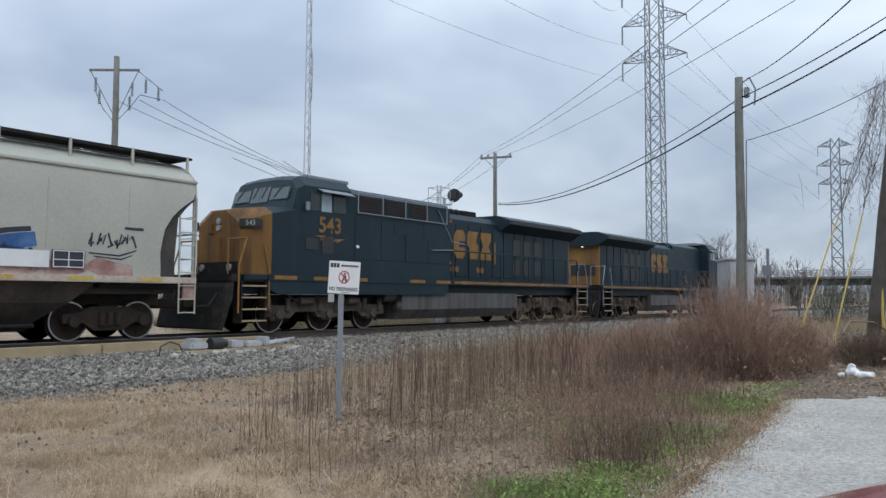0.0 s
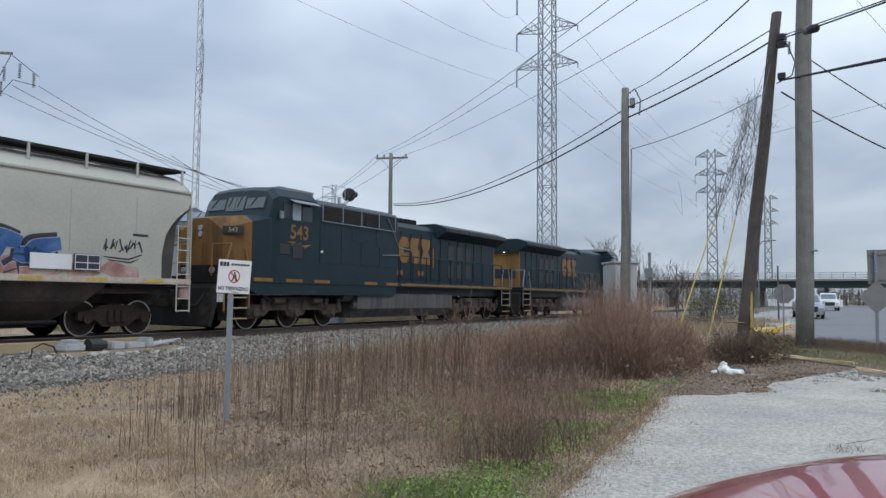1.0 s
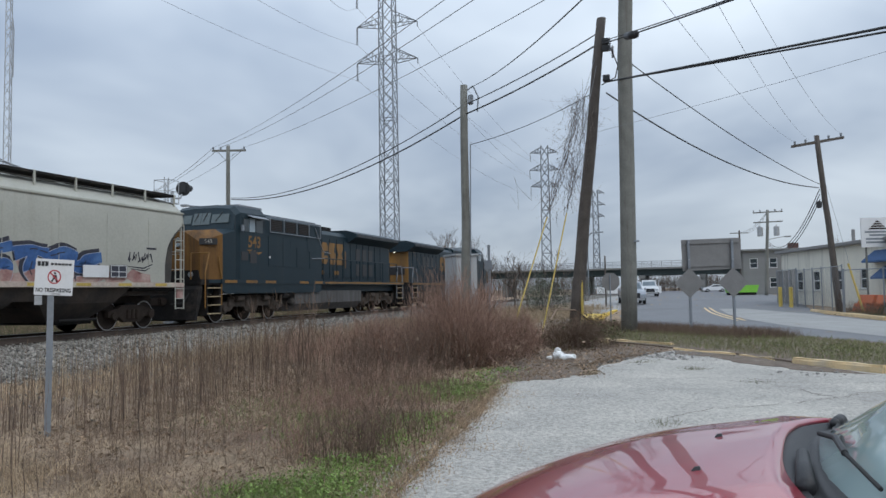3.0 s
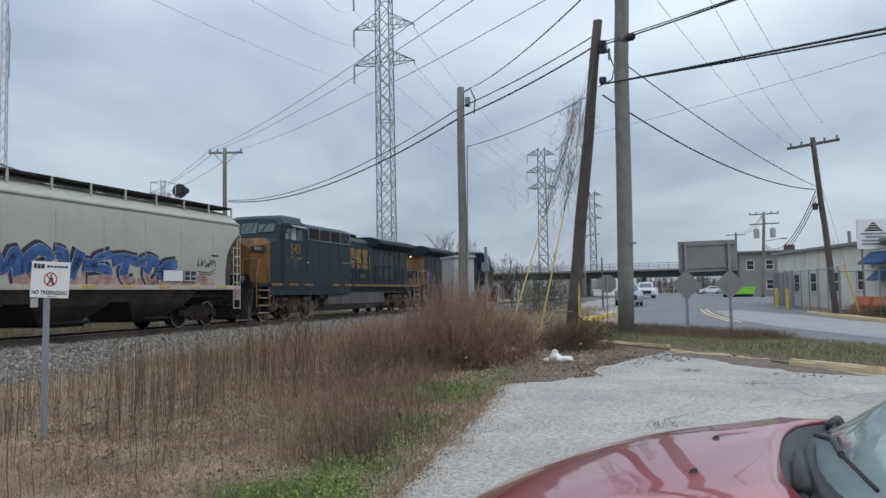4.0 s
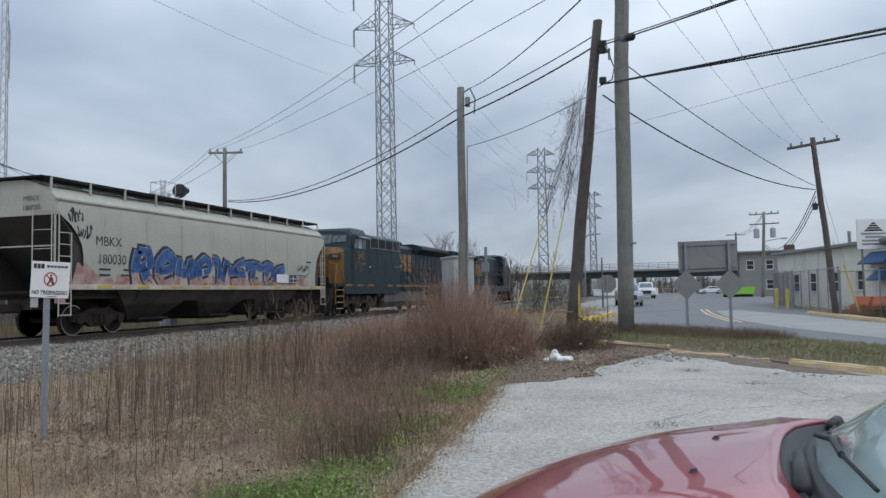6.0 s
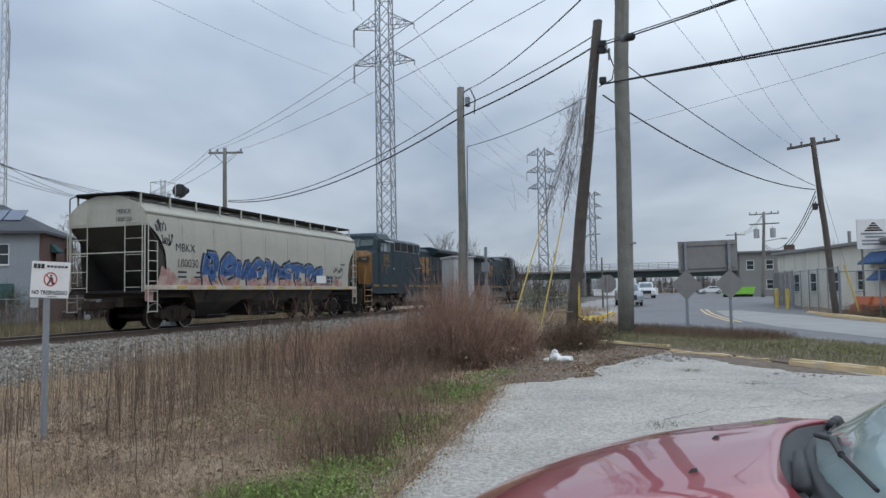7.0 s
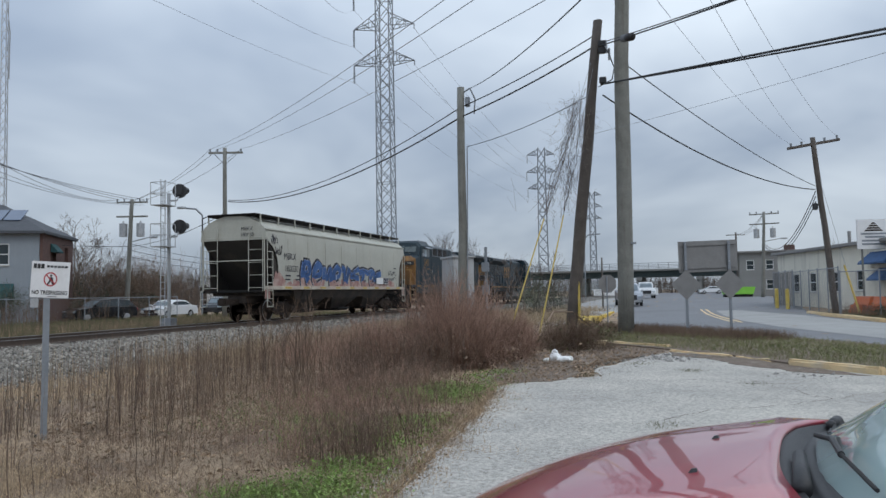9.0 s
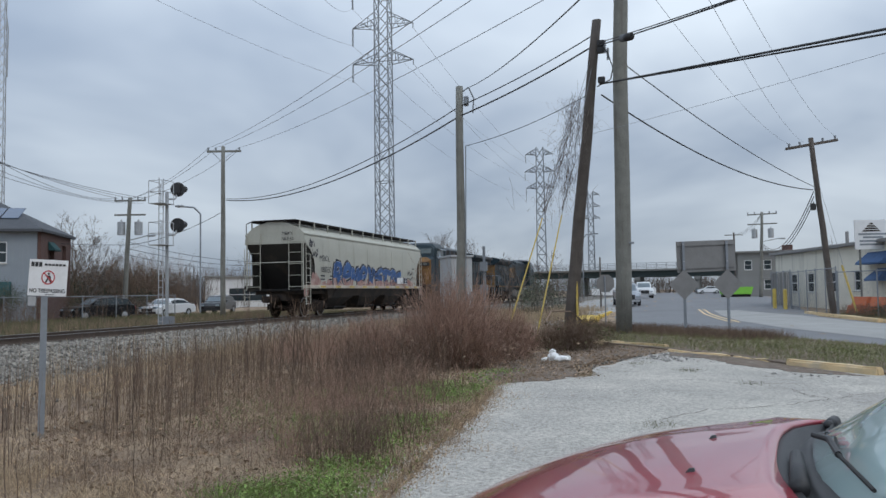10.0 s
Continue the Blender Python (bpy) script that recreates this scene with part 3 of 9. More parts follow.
for k in range(15):
    r_ = random.uniform(0.05, 0.12)
    bm = bm_new()
    bmesh.ops.create_icosphere(bm, subdivisions=1, radius=r_, matrix=Matrix.Translation((-1.9 + k * 0.26 + random.gauss(0, 0.08), -0.62 + random.gauss(0, 0.09), -0.06 + r_ * 0.4)) @ Matrix.Diagonal((1.3, 1.0, 0.7, 1)))
    for v in bm.verts:
        v.co += Vector((random.gauss(0, r_ * 0.15), random.gauss(0, r_ * 0.15), random.gauss(0, r_ * 0.1)))
    solid("concrete_lump", bm, M_CONC, "broken pale concrete lump beside the switch machine", "rubble", "lumps by the switch machine").matrix_basis = sw.matrix_basis.copy()


# ---- train ----
def wheelset(parent, x, r=0.46, label="dark steel wheel with a shiny tread"):
    """Two wheels on an axle: a part that turns."""
    bm = bm_new()
    rod(bm, (0, -0.9, 0), (0, 0.9, 0), 0.08, seg=8)
    for s in (-1, 1):
        rod(bm, (0, s * 0.70, 0), (0, s * 0.83, 0), r, seg=28)
        rod(bm, (0, s * 0.70, 0), (0, s * 0.725, 0), r + 0.03, seg=28)
        rod(bm, (0, s * 0.83, 0), (0, s * 0.85, 0), r - 0.1, r - 0.2, seg=20)
        box(bm, -0.04, 0.04, s * 0.85 - 0.012, s * 0.85 + 0.012, -r + 0.12, r - 0.12)
    ob = part("wheelset", bm, M_BRAKE, parent, label)
    for s in (-1, 1):
        bm = bm_new()
        bmesh.ops.create_circle(bm, segments=28, radius=r, matrix=Matrix.Translation((0, s * 0.836, 0)) @ Matrix.Rotation(radians(90), 4, "X"))
        ring = bmesh.ops.extrude_edge_only(bm, edges=bm.edges[:])
        for v in [g for g in ring["geom"] if isinstance(g, bmesh.types.BMVert)]:
            v.co.x *= (r - 0.035) / r
            v.co.z *= (r - 0.035) / r
        part("tread", bm, M_RAILTOP, ob, "bright worn wheel rim")
    ob.location = (x, 0, r)
    WHEELS.append((ob, x, r))
    return ob


WHEELS = []


def freight_truck(car, x):
    for dx in (-0.86, 0.86):
        wheelset(car, x + dx)
    for s in (-1, 1):
        bm = bm_new()
        y0, y1 = s * 0.93, s * 1.08
        prism(bm, [(x - 1.1, 0.42), (x - 1.1, 0.62), (x - 0.7, 0.68), (x - 0.45, 0.80), (x + 0.45, 0.80), (x + 0.7, 0.68), (x + 1.1, 0.62), (x + 1.1, 0.42),
                   (x + 0.62, 0.42), (x + 0.36, 0.24), (x - 0.36, 0.24), (x - 0.62, 0.42)], min(y0, y1), max(y0, y1), "y")
        for k in (-0.2, 0, 0.2):
            rod(bm, (x + k, s * 1.1, 0.36), (x + k, s * 1.1, 0.66), 0.075, seg=10)
        for dx in (-0.86, 0.86):
            rod(bm, (x + dx, s * 0.95, 0.46), (x + dx, s * 1.16, 0.46), 0.13, seg=12)
        part("truck_sideframe", bm, M_BRAKE, car, "rust-brown cast sideframe")
    bm = bm_new()
    box(bm, x - 0.25, x + 0.25, -1.0, 1.0, 0.5, 0.85, bevel=0.03)
    part("truck_bolster", bm, M_GRIME, car)
    for dx in (-0.36, 0.36):
        bm = bm_new()
        box(bm, x + dx - 0.06, x + dx + 0.06, -0.8, 0.8, 0.28, 0.62, bevel=0.02)
        part("brake_beam", bm, M_GRIME, car)


def decal_text(body, size, at, material, parent, name, spin=0.0, mirror=False, squeeze=1.0, push=0.0):
    """Painted lettering on a side that faces -y."""
    cu = bpy.data.curves.new(name, "FONT")
    cu.body, cu.size, cu.align_x, cu.align_y, cu.offset = body, size, "CENTER", "CENTER", push
    tmp = bpy.data.objects.new(name, cu)
    me = bpy.data.meshes.new_from_object(tmp)
    bpy.data.objects.remove(tmp)
    me.materials.clear()
    me.materials.append(material)
    ob = new(name, me)
    ob.parent = parent
    ob.matrix_basis = Matrix.Translation(at) @ Matrix.Rotation(radians(90), 4, "X") @ Matrix.Rotation(spin, 4, "Z") @ Matrix.Diagonal((squeeze, 1, 1, 1))
    return ob


HL = 16.2


def hop_y(z):
    """Half width of the hopper body at a height above the rail: slightly bowed."""
    return float(np.interp(z, [1.35, 1.6, 2.4, 3.3, 3.75, 3.93], [1.49, 1.50, 1.545, 1.545, 1.51, 1.48]))


def paint(bm, strokes, lift):
    """Flat strokes of paint on the near side: each a list of (x, z, half width)."""
    for st in strokes:
        lo, hi = [], []
        for i, (x, z, w) in enumerate(st):
            a, b = st[max(i - 1, 0)], st[min(i + 1, len(st) - 1)]
            dx, dz = b[0] - a[0], b[1] - a[1]
            n = math.hypot(dx, dz) or 1
            px, pz = -dz / n * w, dx / n * w
            for lst, s in ((lo, 1), (hi, -1)):
                zz = max(z + s * pz, 1.37)
                lst.append(bm.verts.new((x + s * px, -hop_y(zz) - lift, zz)))
        for i in range(len(st) - 1):
            bm.faces.new((lo[i], lo[i + 1], hi[i + 1], hi[i]))


def hopper_car():
    car = thing("hopper_car", "dirty cream covered hopper railcar with blue graffiti, rolling on the track", "railcar")
    # body: side profile cut at both ends by slope sheets
    prof = [(-hop_y(z), z) for z in (1.5, 1.8, 2.1, 2.4, 2.7, 3.0, 3.2, 3.35, 3.5, 3.75, 3.93)] + [(-1.38, 4.06), (-1.15, 4.26), (-0.8, 4.43), (-0.4, 4.54)]
    prof = prof + [(-y, z) for y, z in prof[::-1]]

    def end_x(z):
        return float(np.interp(z, [1.6, 2.2, 2.75, 3.12, 3.38, 3.56, 5], [0.95, 1.0, 0.88, 0.62, 0.30, 0.05, 0.0]))
    bm = bm_new()
    cols = [0, 0.03, 0.06] + list(np.linspace(0.1, 0.9, 13)) + [0.94, 0.97, 1.0]
    grid = [[bm.verts.new((-(end_x(z) + (HL - 2 * end_x(z)) * c), y, z)) for y, z in prof] for c in cols]
    for ra, rb in zip(grid[:-1], grid[1:]):
        for i in range(len(prof) - 1):
            bm.faces.new((ra[i], ra[i + 1], rb[i + 1], rb[i]))
    bmesh.ops.recalc_face_normals(bm, faces=bm.faces[:])
    # vertical top of the end
    body = part("body", bm, M_HOPPER, car, smooth=True)
    body.data.polygons.foreach_set("use_smooth", [True] * len(body.data.polygons))
    for sx in (0, 1):
        def X(v):
            return -v if sx == 0 else -(HL - v)
        bm = bm_new()
        top = [p for p in prof if p[1] >= 3.6]
        up_ = [(-1.54, 3.5)] + top + [(1.54, 3.5)]
        prism(bm, up_, X(0.03), X(0.07), "x")
        part("end_panel", bm, M_HOPPER, car, "cream upper end sheet")
        # slope sheet: the shade beneath the end panel is in its colour
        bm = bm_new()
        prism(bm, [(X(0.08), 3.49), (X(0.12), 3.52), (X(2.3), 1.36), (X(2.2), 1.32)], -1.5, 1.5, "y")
        part("slope_sheet", bm, M_HOPPERSH, car, "sloping end sheet coloured dark for the shade under the end")
        # added plates darken the inner faces of the sides
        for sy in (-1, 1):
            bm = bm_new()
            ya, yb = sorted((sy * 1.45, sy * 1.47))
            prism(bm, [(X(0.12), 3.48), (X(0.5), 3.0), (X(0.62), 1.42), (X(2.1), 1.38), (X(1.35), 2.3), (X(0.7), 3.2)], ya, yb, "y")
            part("inner_shade_plate", bm, M_HOPPERSH, car, "added inner plate coloured dark for shade")
        bm = bm_new()
        box(bm, min(X(0.0), X(2.4)), max(X(0.0), X(2.4)), -1.42, 1.42, 1.24, 1.36, bevel=0.02)
        part("end_platform", bm, M_GRIME, car)
        bm = bm_new()
        for yy in (-1.43, 1.43):
            rod(bm, (X(0.05), yy, 1.3), (X(0.05), yy, 3.5), 0.032, seg=6)
        box(bm, min(X(0.02), X(0.06)), max(X(0.02), X(0.06)), -1.45, 1.45, 2.60, 2.64)
        part("end_post", bm, M_HOPPER, car)
        # ladders: on the side at the end, and on the end itself
        bm = bm_new()
        for dx in (0.06, 0.5):
            rod(bm, (X(dx), -1.56, 0.62 if dx > 0.3 else 0.6), (X(dx), -1.56, 3.0 if dx > 0.3 else 3.55), 0.019, seg=6)
        for k in range(8):
            z = 0.64 + 0.335 * k
            rod(bm, (X(0.06), -1.56, z), (X(0.5), -1.56, z), 0.016, seg=6)
        part("side_ladder", bm, M_HOPPER, car, "cream rung ladder")
        bm = bm_new()
        for dx in (0.06, 0.5):
            rod(bm, (X(dx), 1.56, 0.62), (X(dx), 1.56, 3.3), 0.019, seg=6)
        for k in range(8):
            z = 0.64 + 0.335 * k
            rod(bm, (X(0.06), 1.56, z), (X(0.5), 1.56, z), 0.016, seg=6)
        part("side_ladder", bm, M_HOPPER, car, "cream rung ladder")
        for ya, yb in ((-1.4, -0.75), (0.7, 1.4)):
            bm = bm_new()
            for yy in (ya, yb):
                rod(bm, (X(-0.03), yy, 1.3), (X(-0.03), yy, 3.72 if ya < 0 else 4.0), 0.017, seg=6)
            for k in range(5):
                rod(bm, (X(-0.03), ya, 1.45 + 0.54 * k), (X(-0.03), yb, 1.45 + 0.54 * k), 0.012, seg=6)
            part("end_ladder", bm, M_HOPPER, car, "cream rung ladder on the end")
        bm = bm_new()
        box(bm, min(X(-0.75), X(0.3)), max(X(-0.75), X(0.3)), -0.12, 0.12, 0.72, 0.98, bevel=0.04)
        box(bm, min(X(-0.85), X(-0.5)), max(X(-0.85), X(-0.5)), -0.2, 0.2, 0.7, 1.02, bevel=0.06)
        part("coupler", bm, M_BRAKE, car, "rusty coupler")
        freight_truck(car, X(2.0) - 0.5 * sx)
        bm = bm_new()
        box(bm, min(X(0.02), X(0.36)), max(X(0.02), X(0.36)), -1.52, -1.46, 0.98, 1.36, bevel=0.01)
        part("jacking_pad", bm, M_SPRED, car, "paint-splashed steel pad")
    # side sill
    for s in (-1, 1):
        bm = bm_new()
        box(bm, -HL + 0.02, -0.02, s * 1.52 - 0.05, s * 1.52 + 0.05, 1.36, 1.52, bevel=0.012)
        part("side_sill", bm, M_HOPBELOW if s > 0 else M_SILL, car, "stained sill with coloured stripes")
        bm = bm_new()
        box(bm, -HL + 0.01, -0.01, s * 1.47 - 0.06, s * 1.47 + 0.07, 3.90, 3.98, bevel=0.02)
        part("roof_rail", bm, M_HOPPER, car, "cream roof edge rail")
    for k in range(9):
        bm = bm_new()
        box(bm, -1.5 - k * 1.65, -0.95 - k * 1.65, -1.576, -1.571, 1.40, 1.49)
        part("reflector", bm, M_DULLYELLOW, car, "yellow reflective strip")
    # added filler boxes: dark mass where the underside lies in shadow
    bm = bm_new()
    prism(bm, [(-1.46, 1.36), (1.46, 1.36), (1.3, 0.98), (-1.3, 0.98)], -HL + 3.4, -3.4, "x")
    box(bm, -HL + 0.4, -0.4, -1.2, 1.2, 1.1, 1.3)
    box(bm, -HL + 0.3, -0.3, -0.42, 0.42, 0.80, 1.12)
    part("lower_shell", bm, M_HOPBELOW, car, "dark brown lower shell, added to fill the shade below the body")
    # outlet hoppers
    for k in range(3):
        xc = -HL / 2 + (k - 1) * 3.75
        bm = bm_new()
        w = 1.86
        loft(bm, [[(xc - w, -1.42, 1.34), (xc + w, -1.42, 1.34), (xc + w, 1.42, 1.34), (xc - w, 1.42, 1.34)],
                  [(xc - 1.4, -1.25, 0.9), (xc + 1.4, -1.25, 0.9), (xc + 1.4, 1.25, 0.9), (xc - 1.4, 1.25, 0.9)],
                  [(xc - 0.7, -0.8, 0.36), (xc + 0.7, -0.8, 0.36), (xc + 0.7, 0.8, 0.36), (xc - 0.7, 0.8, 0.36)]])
        part("outlet_hopper", bm, M_HOPBELOW, car, "funnel outlet, dark brown for dirt and shade")
        bm = bm_new()
        box(bm, xc - 0.6, xc + 0.6, -1.15, 1.15, 0.28, 0.40, bevel=0.02)
        rod(bm, (xc - 0.7, -1.2, 0.4), (xc + 0.7, -1.2, 0.4), 0.05)
        part("outlet_gate", bm, M_GRIME, car)
    bm = bm_new()
    box(bm, -HL + 1.5, -1.5, -0.3, 0.3, 0.8, 1.34)
    part("center_sill", bm, M_GRIME, car)
    bm = bm_new()
    rod(bm, (-HL + 3.0, -0.9, 1.05), (-HL + 4.0, -0.9, 1.05), 0.2, seg=14)
    part("brake_reservoir", bm, M_GRIME, car)
    # roof walk
    for yy in (-0.78, 0.78):
        bm = bm_new()
        for k in range(3):
            box(bm, -HL + 0.05, -0.05, yy * 1.18 - 0.3 + k * 0.21, yy * 1.18 - 0.12 + k * 0.21, 4.54, 4.61)
        part("running_board", bm, M_GRIME, car, "dark grating walkway on the roof")
        for k in range(12):
            x = -0.12 - k * (HL - 0.24) / 11
            bm = bm_new()
            box(bm, x - 0.03, x + 0.03, yy * 1.56 - 0.02, yy * 1.56 + 0.02, 4.2, 4.62)
            part("board_bracket", bm, M_HOPPER, car, "pale running-board bracket")
    for k in range(8):
        bm = bm_new()
        x = -1.2 - k * 1.95
        box(bm, x - 0.9, x + 0.75, -0.5, 0.5, 4.50, 4.68, bevel=0.04)
        part("roof_hatch", bm, M_HOPPERSH, car)
    for x in (-0.02, -HL + 0.02):
        bm = bm_new()
        box(bm, x - 0.12 - 0.2 * (x > -1), x + 0.12 + 0.2 * (x < -1), -1.1, 1.1, 4.58, 4.63)
        pipe(bm, [(x, 1.45, 3.9), (x, 1.45, 4.5), (x, 1.1, 4.62)], 0.02)
        part("end_walk", bm, M_GRIME, car)
    for k in range(1, 9):
        bm = bm_new()
        box(bm, -k * HL / 9 - 0.012, -k * HL / 9 + 0.012, -1.552, -1.545, 2.1, 3.6)
        part("side_seam", bm, M_HOPPER, car)
    # lettering
    for body_, sz, x, z in (("MBKX", 0.42, -14.25, 2.82), ("180030", 0.42, -14.1, 2.28)):
        decal_text(body_, sz, (x, -hop_y(z) - 0.012, z), M_SPBLACK, car, "car_lettering", push=-0.002)
    for k in range(5):
        bm = bm_new()
        x, z = (-14.6, -13.6, -14.6, -13.7, -1.9)[k], (1.95, 1.95, 1.78, 1.78, 2.6)[k]
        box(bm, x, x + 0.45, -hop_y(z) - 0.012, -hop_y(z) - 0.006, z, z + 0.06)
        part("small_lettering", bm, M_SPBLACK, car, "small unreadable stencilled line")
    for body_, z in (("MBKX", 3.98), ("180030", 3.72)):
        ob = decal_text(body_, 0.22, (0, 0, 0), M_SPBLACK, car, "end_lettering", push=-0.001)
        ob.matrix_basis = Matrix.Translation((-HL + 0.005, -0.66, z)) @ Matrix(((0, 0, -1, 0), (-1, 0, 0, 0), (0, 1, 0, 0), (0, 0, 0, 1)))
    bm = bm_new()
    box(bm, -4.55, -3.55, -1.572, -1.558, 1.66, 2.02)
    part("placard", bm, M_WHITE, car, "white placard with reddish lines")
    bm = bm_new()
    box(bm, -3.5, -2.8, -1.574, -1.56, 1.66, 2.05)
    part("data_plate", bm, M_SPBLACK, car, "black and white data plate")
    bm = bm_new()
    for z in (1.67, 1.83, 2.02):
        box(bm, -3.48, -2.82, -1.58, -1.575, z, z + 0.02)
    for x in (-3.48, -3.16, -2.84):
        box(bm, x, x + 0.02, -1.5805, -1.5755, 1.68, 2.04)
    part("plate_frame", bm, M_WHITE, car)
    # graffiti: bulging letter-like strokes, shadow, pale edge, blue above and red below
    rr = random.Random(5)
    GL = {"p": [[(0.05, 0), (0.0, 0.5), (0.12, 1.0)], [(0.12, 1.0), (0.62, 0.95), (0.66, 0.62), (0.15, 0.48)], [(0.35, 0.5), (0.6, 0.2), (0.95, -0.02)]],
          "o": [[(0.12, 0.45), (0.75, 0.55), (0.8, 0.82), (0.45, 0.98), (0.1, 0.72), (0.06, 0.35), (0.35, 0.03), (0.85, 0.2)]],
          "m": [[(0.0, 0.0), (0.1, 1.0), (0.42, 0.35), (0.72, 0.98), (0.92, 0.05)]],
          "v": [[(-0.05, 0.95), (0.32, 0.9), (0.38, 0.1)], [(0.38, 0.45), (0.62, 0.55), (0.85, 1.0)], [(0.85, 1.0), (0.55, 0.1)]],
          "z": [[(0.85, 0.95), (0.25, 0.8), (0.15, 0.55), (0.75, 0.45), (0.7, 0.12), (-0.05, 0.08)], [(-0.2, 0.6), (0.25, 0.55)]],
          "t": [[(-0.1, 0.82), (0.45, 0.98), (0.95, 0.85)], [(0.5, 0.9), (0.35, 0.4), (0.55, 0.02)], [(0.55, 0.02), (0.9, 0.15)]]}
    lines = []
    for word, x0, pitch, zb, zt in (("pomov", -13.1, 1.03, 1.46, 2.62), ("zttz", -7.75, 1.02, 1.50, 2.5)):
        for i, ch_ in enumerate(word):
            top = zt - 0.05 * i + rr.uniform(-0.06, 0.06)
            for st in GL[ch_]:
                pts = []
                for (ua, va), (ub, vb) in zip(st[:-1], st[1:]):
                    for q in np.linspace(0, 1, 9)[:-1]:
                        pts.append((x0 + i * pitch + (ua + (ub - ua) * q) * 1.02, zb + (va + (vb - va) * q) * (top - zb)))
                pts.append((x0 + i * pitch + st[-1][0] * 1.02, zb + st[-1][1] * (top - zb)))
                ker = np.array(pts)
                sm = ker.copy()
                for _ in range(2):
                    sm[1:-1] = (sm[:-2] + sm[1:-1] * 2 + sm[2:]) / 4
                w = 0.15 * (1 + 0.24 * np.sin(np.linspace(0, 5, len(sm)) + rr.uniform(0, 6)))
                lines.append([(float(p[0]), float(p[1]), float(ww)) for p, ww in zip(sm, w)])

    def split(test, extra=0.0):
        out = []
        for st in lines:
            run = []
            for p in st:
                if test(p):
                    run.append((p[0], p[1], p[2] + extra))
                else:
                    if len(run) > 1:
                        out.append(run + [(p[0], p[1], p[2] + extra)])
                    run = []
            if len(run) > 1:
                out.append(run)
        return out

    def cut(p):
        return 1.86 + 0.08 * math.sin(p[0] * 3.1) + 0.05 * math.sin(p[0] * 7.7)
    for nm, sts, lift, mt, lab in (
            ("graffiti_shadow", [[(a - 0.07, b_ + 0.05, w + 0.065) for a, b_, w in st] for st in lines], 0.006, M_SPBLACK, "dark spray shadow"),
            ("graffiti_edge", [[(a, b_, w + 0.014) for a, b_, w in st] for st in lines], 0.009, M_SPPALE, "thin pale edge line"),
            ("graffiti_fill", split(lambda p: p[1] >= cut(p)), 0.013, M_SPBLUE, "blue spray-painted letter shapes"),
            ("graffiti_lower_fill", split(lambda p: p[1] < cut(p)), 0.012, M_SPRED, "dusty red lower letter shapes")):
        bm = bm_new()
        paint(bm, sts, lift)
        part(nm, bm, mt, car, lab)["kind"] = "stuff"
    red = bm_new()
    blobs = []
    for k in range(26):
        x = -15.3 + k * 0.54 + rr.gauss(0, 0.12)
        blobs.append([(x, 1.4, rr.uniform(0.3, 0.5)), (x + rr.gauss(0, 0.1), 1.6, rr.uniform(0.25, 0.45)), (x + rr.gauss(0, 0.25), 1.66 + abs(rr.gauss(0, 0.2)), 0.03)])
    paint(red, blobs, 0.003)
    part("graffiti_base", red, M_SPRED, car, "dusty red sprayed band along the bottom")["kind"] = "stuff"
    inner = bm_new()
    sts = []
    for st in lines:
        for _ in range(2):
            k = rr.randrange(0, max(1, len(st) - 5))
            o = rr.uniform(-0.06, 0.06)
            sts.append([(a + o, b_ + o * 0.5, 0.016) for a, b_, w in st[k:k + 5]])
    paint(inner, sts, 0.016)
    part("graffiti_inner_line", inner, M_SPBLACK, car, "dark inner spray lines")["kind"] = "stuff"
    # thin tags
    tag = bm_new()
    def scribble(x, z, w, h, n, slant=0.0):
        sts = []
        for k in range(n):
            cx = x + w * (k + 0.5) / n
            st = [(cx + rr.uniform(-0.6, 0.6) * w / n, z + slant * (cx - x) + rr.uniform(0, h), 0.022) for _ in range(5)]
            sts.append(st)
        return sts
    paint(tag, scribble(-2.75, 2.1, 1.15, 0.42, 8) + [[(-2.7, 2.02, 0.015), (-2.0, 1.98, 0.02), (-1.6, 2.12, 0.015)], [(-2.6, 1.95, 0.01), (-1.95, 1.9, 0.018), (-1.7, 2.0, 0.01)]]
          + scribble(-15.8, 3.3, 0.55, 0.45, 7) + scribble(-15.5, 2.85, 0.6, 0.45, 7), 0.007)
    part("graffiti_tag", tag, M_SPBLACK, car, "thin black sprayed tags")["kind"] = "stuff"
    return car


HOPPER = hopper_car()
# the car body is 17.0 m long and 3.25 m wide over its sides
for ob in HOPPER.children:
    if not ob.name.startswith(("wheelset", "truck", "brake_beam")):
        ob.location.x, ob.location.y = ob.location.x * 1.05, ob.location.y * 1.05
        if ob.location.y == 0.0:
            ob.data.transform(Matrix.Diagonal((1.05, 1.05, 1, 1)))


M_TRUCK = mat("dusty_brown_truck_casting", (0.085, 0.068, 0.056), 0.85, spec=0.2, var=0.35, scale=2.5, fine=20, bump=0.3, second=(0.03, 0.027, 0.025), amount=0.45, sscale=2.2)
M_NOSE = mat("sooty_yellow_nose", (0.25, 0.12, 0.028), 0.6, spec=0.3, var=0.25, scale=1.6, fine=25, bump=0.06, second=(0.08, 0.045, 0.022), amount=0.55, streak=True, sscale=0.8, spread=0.2)


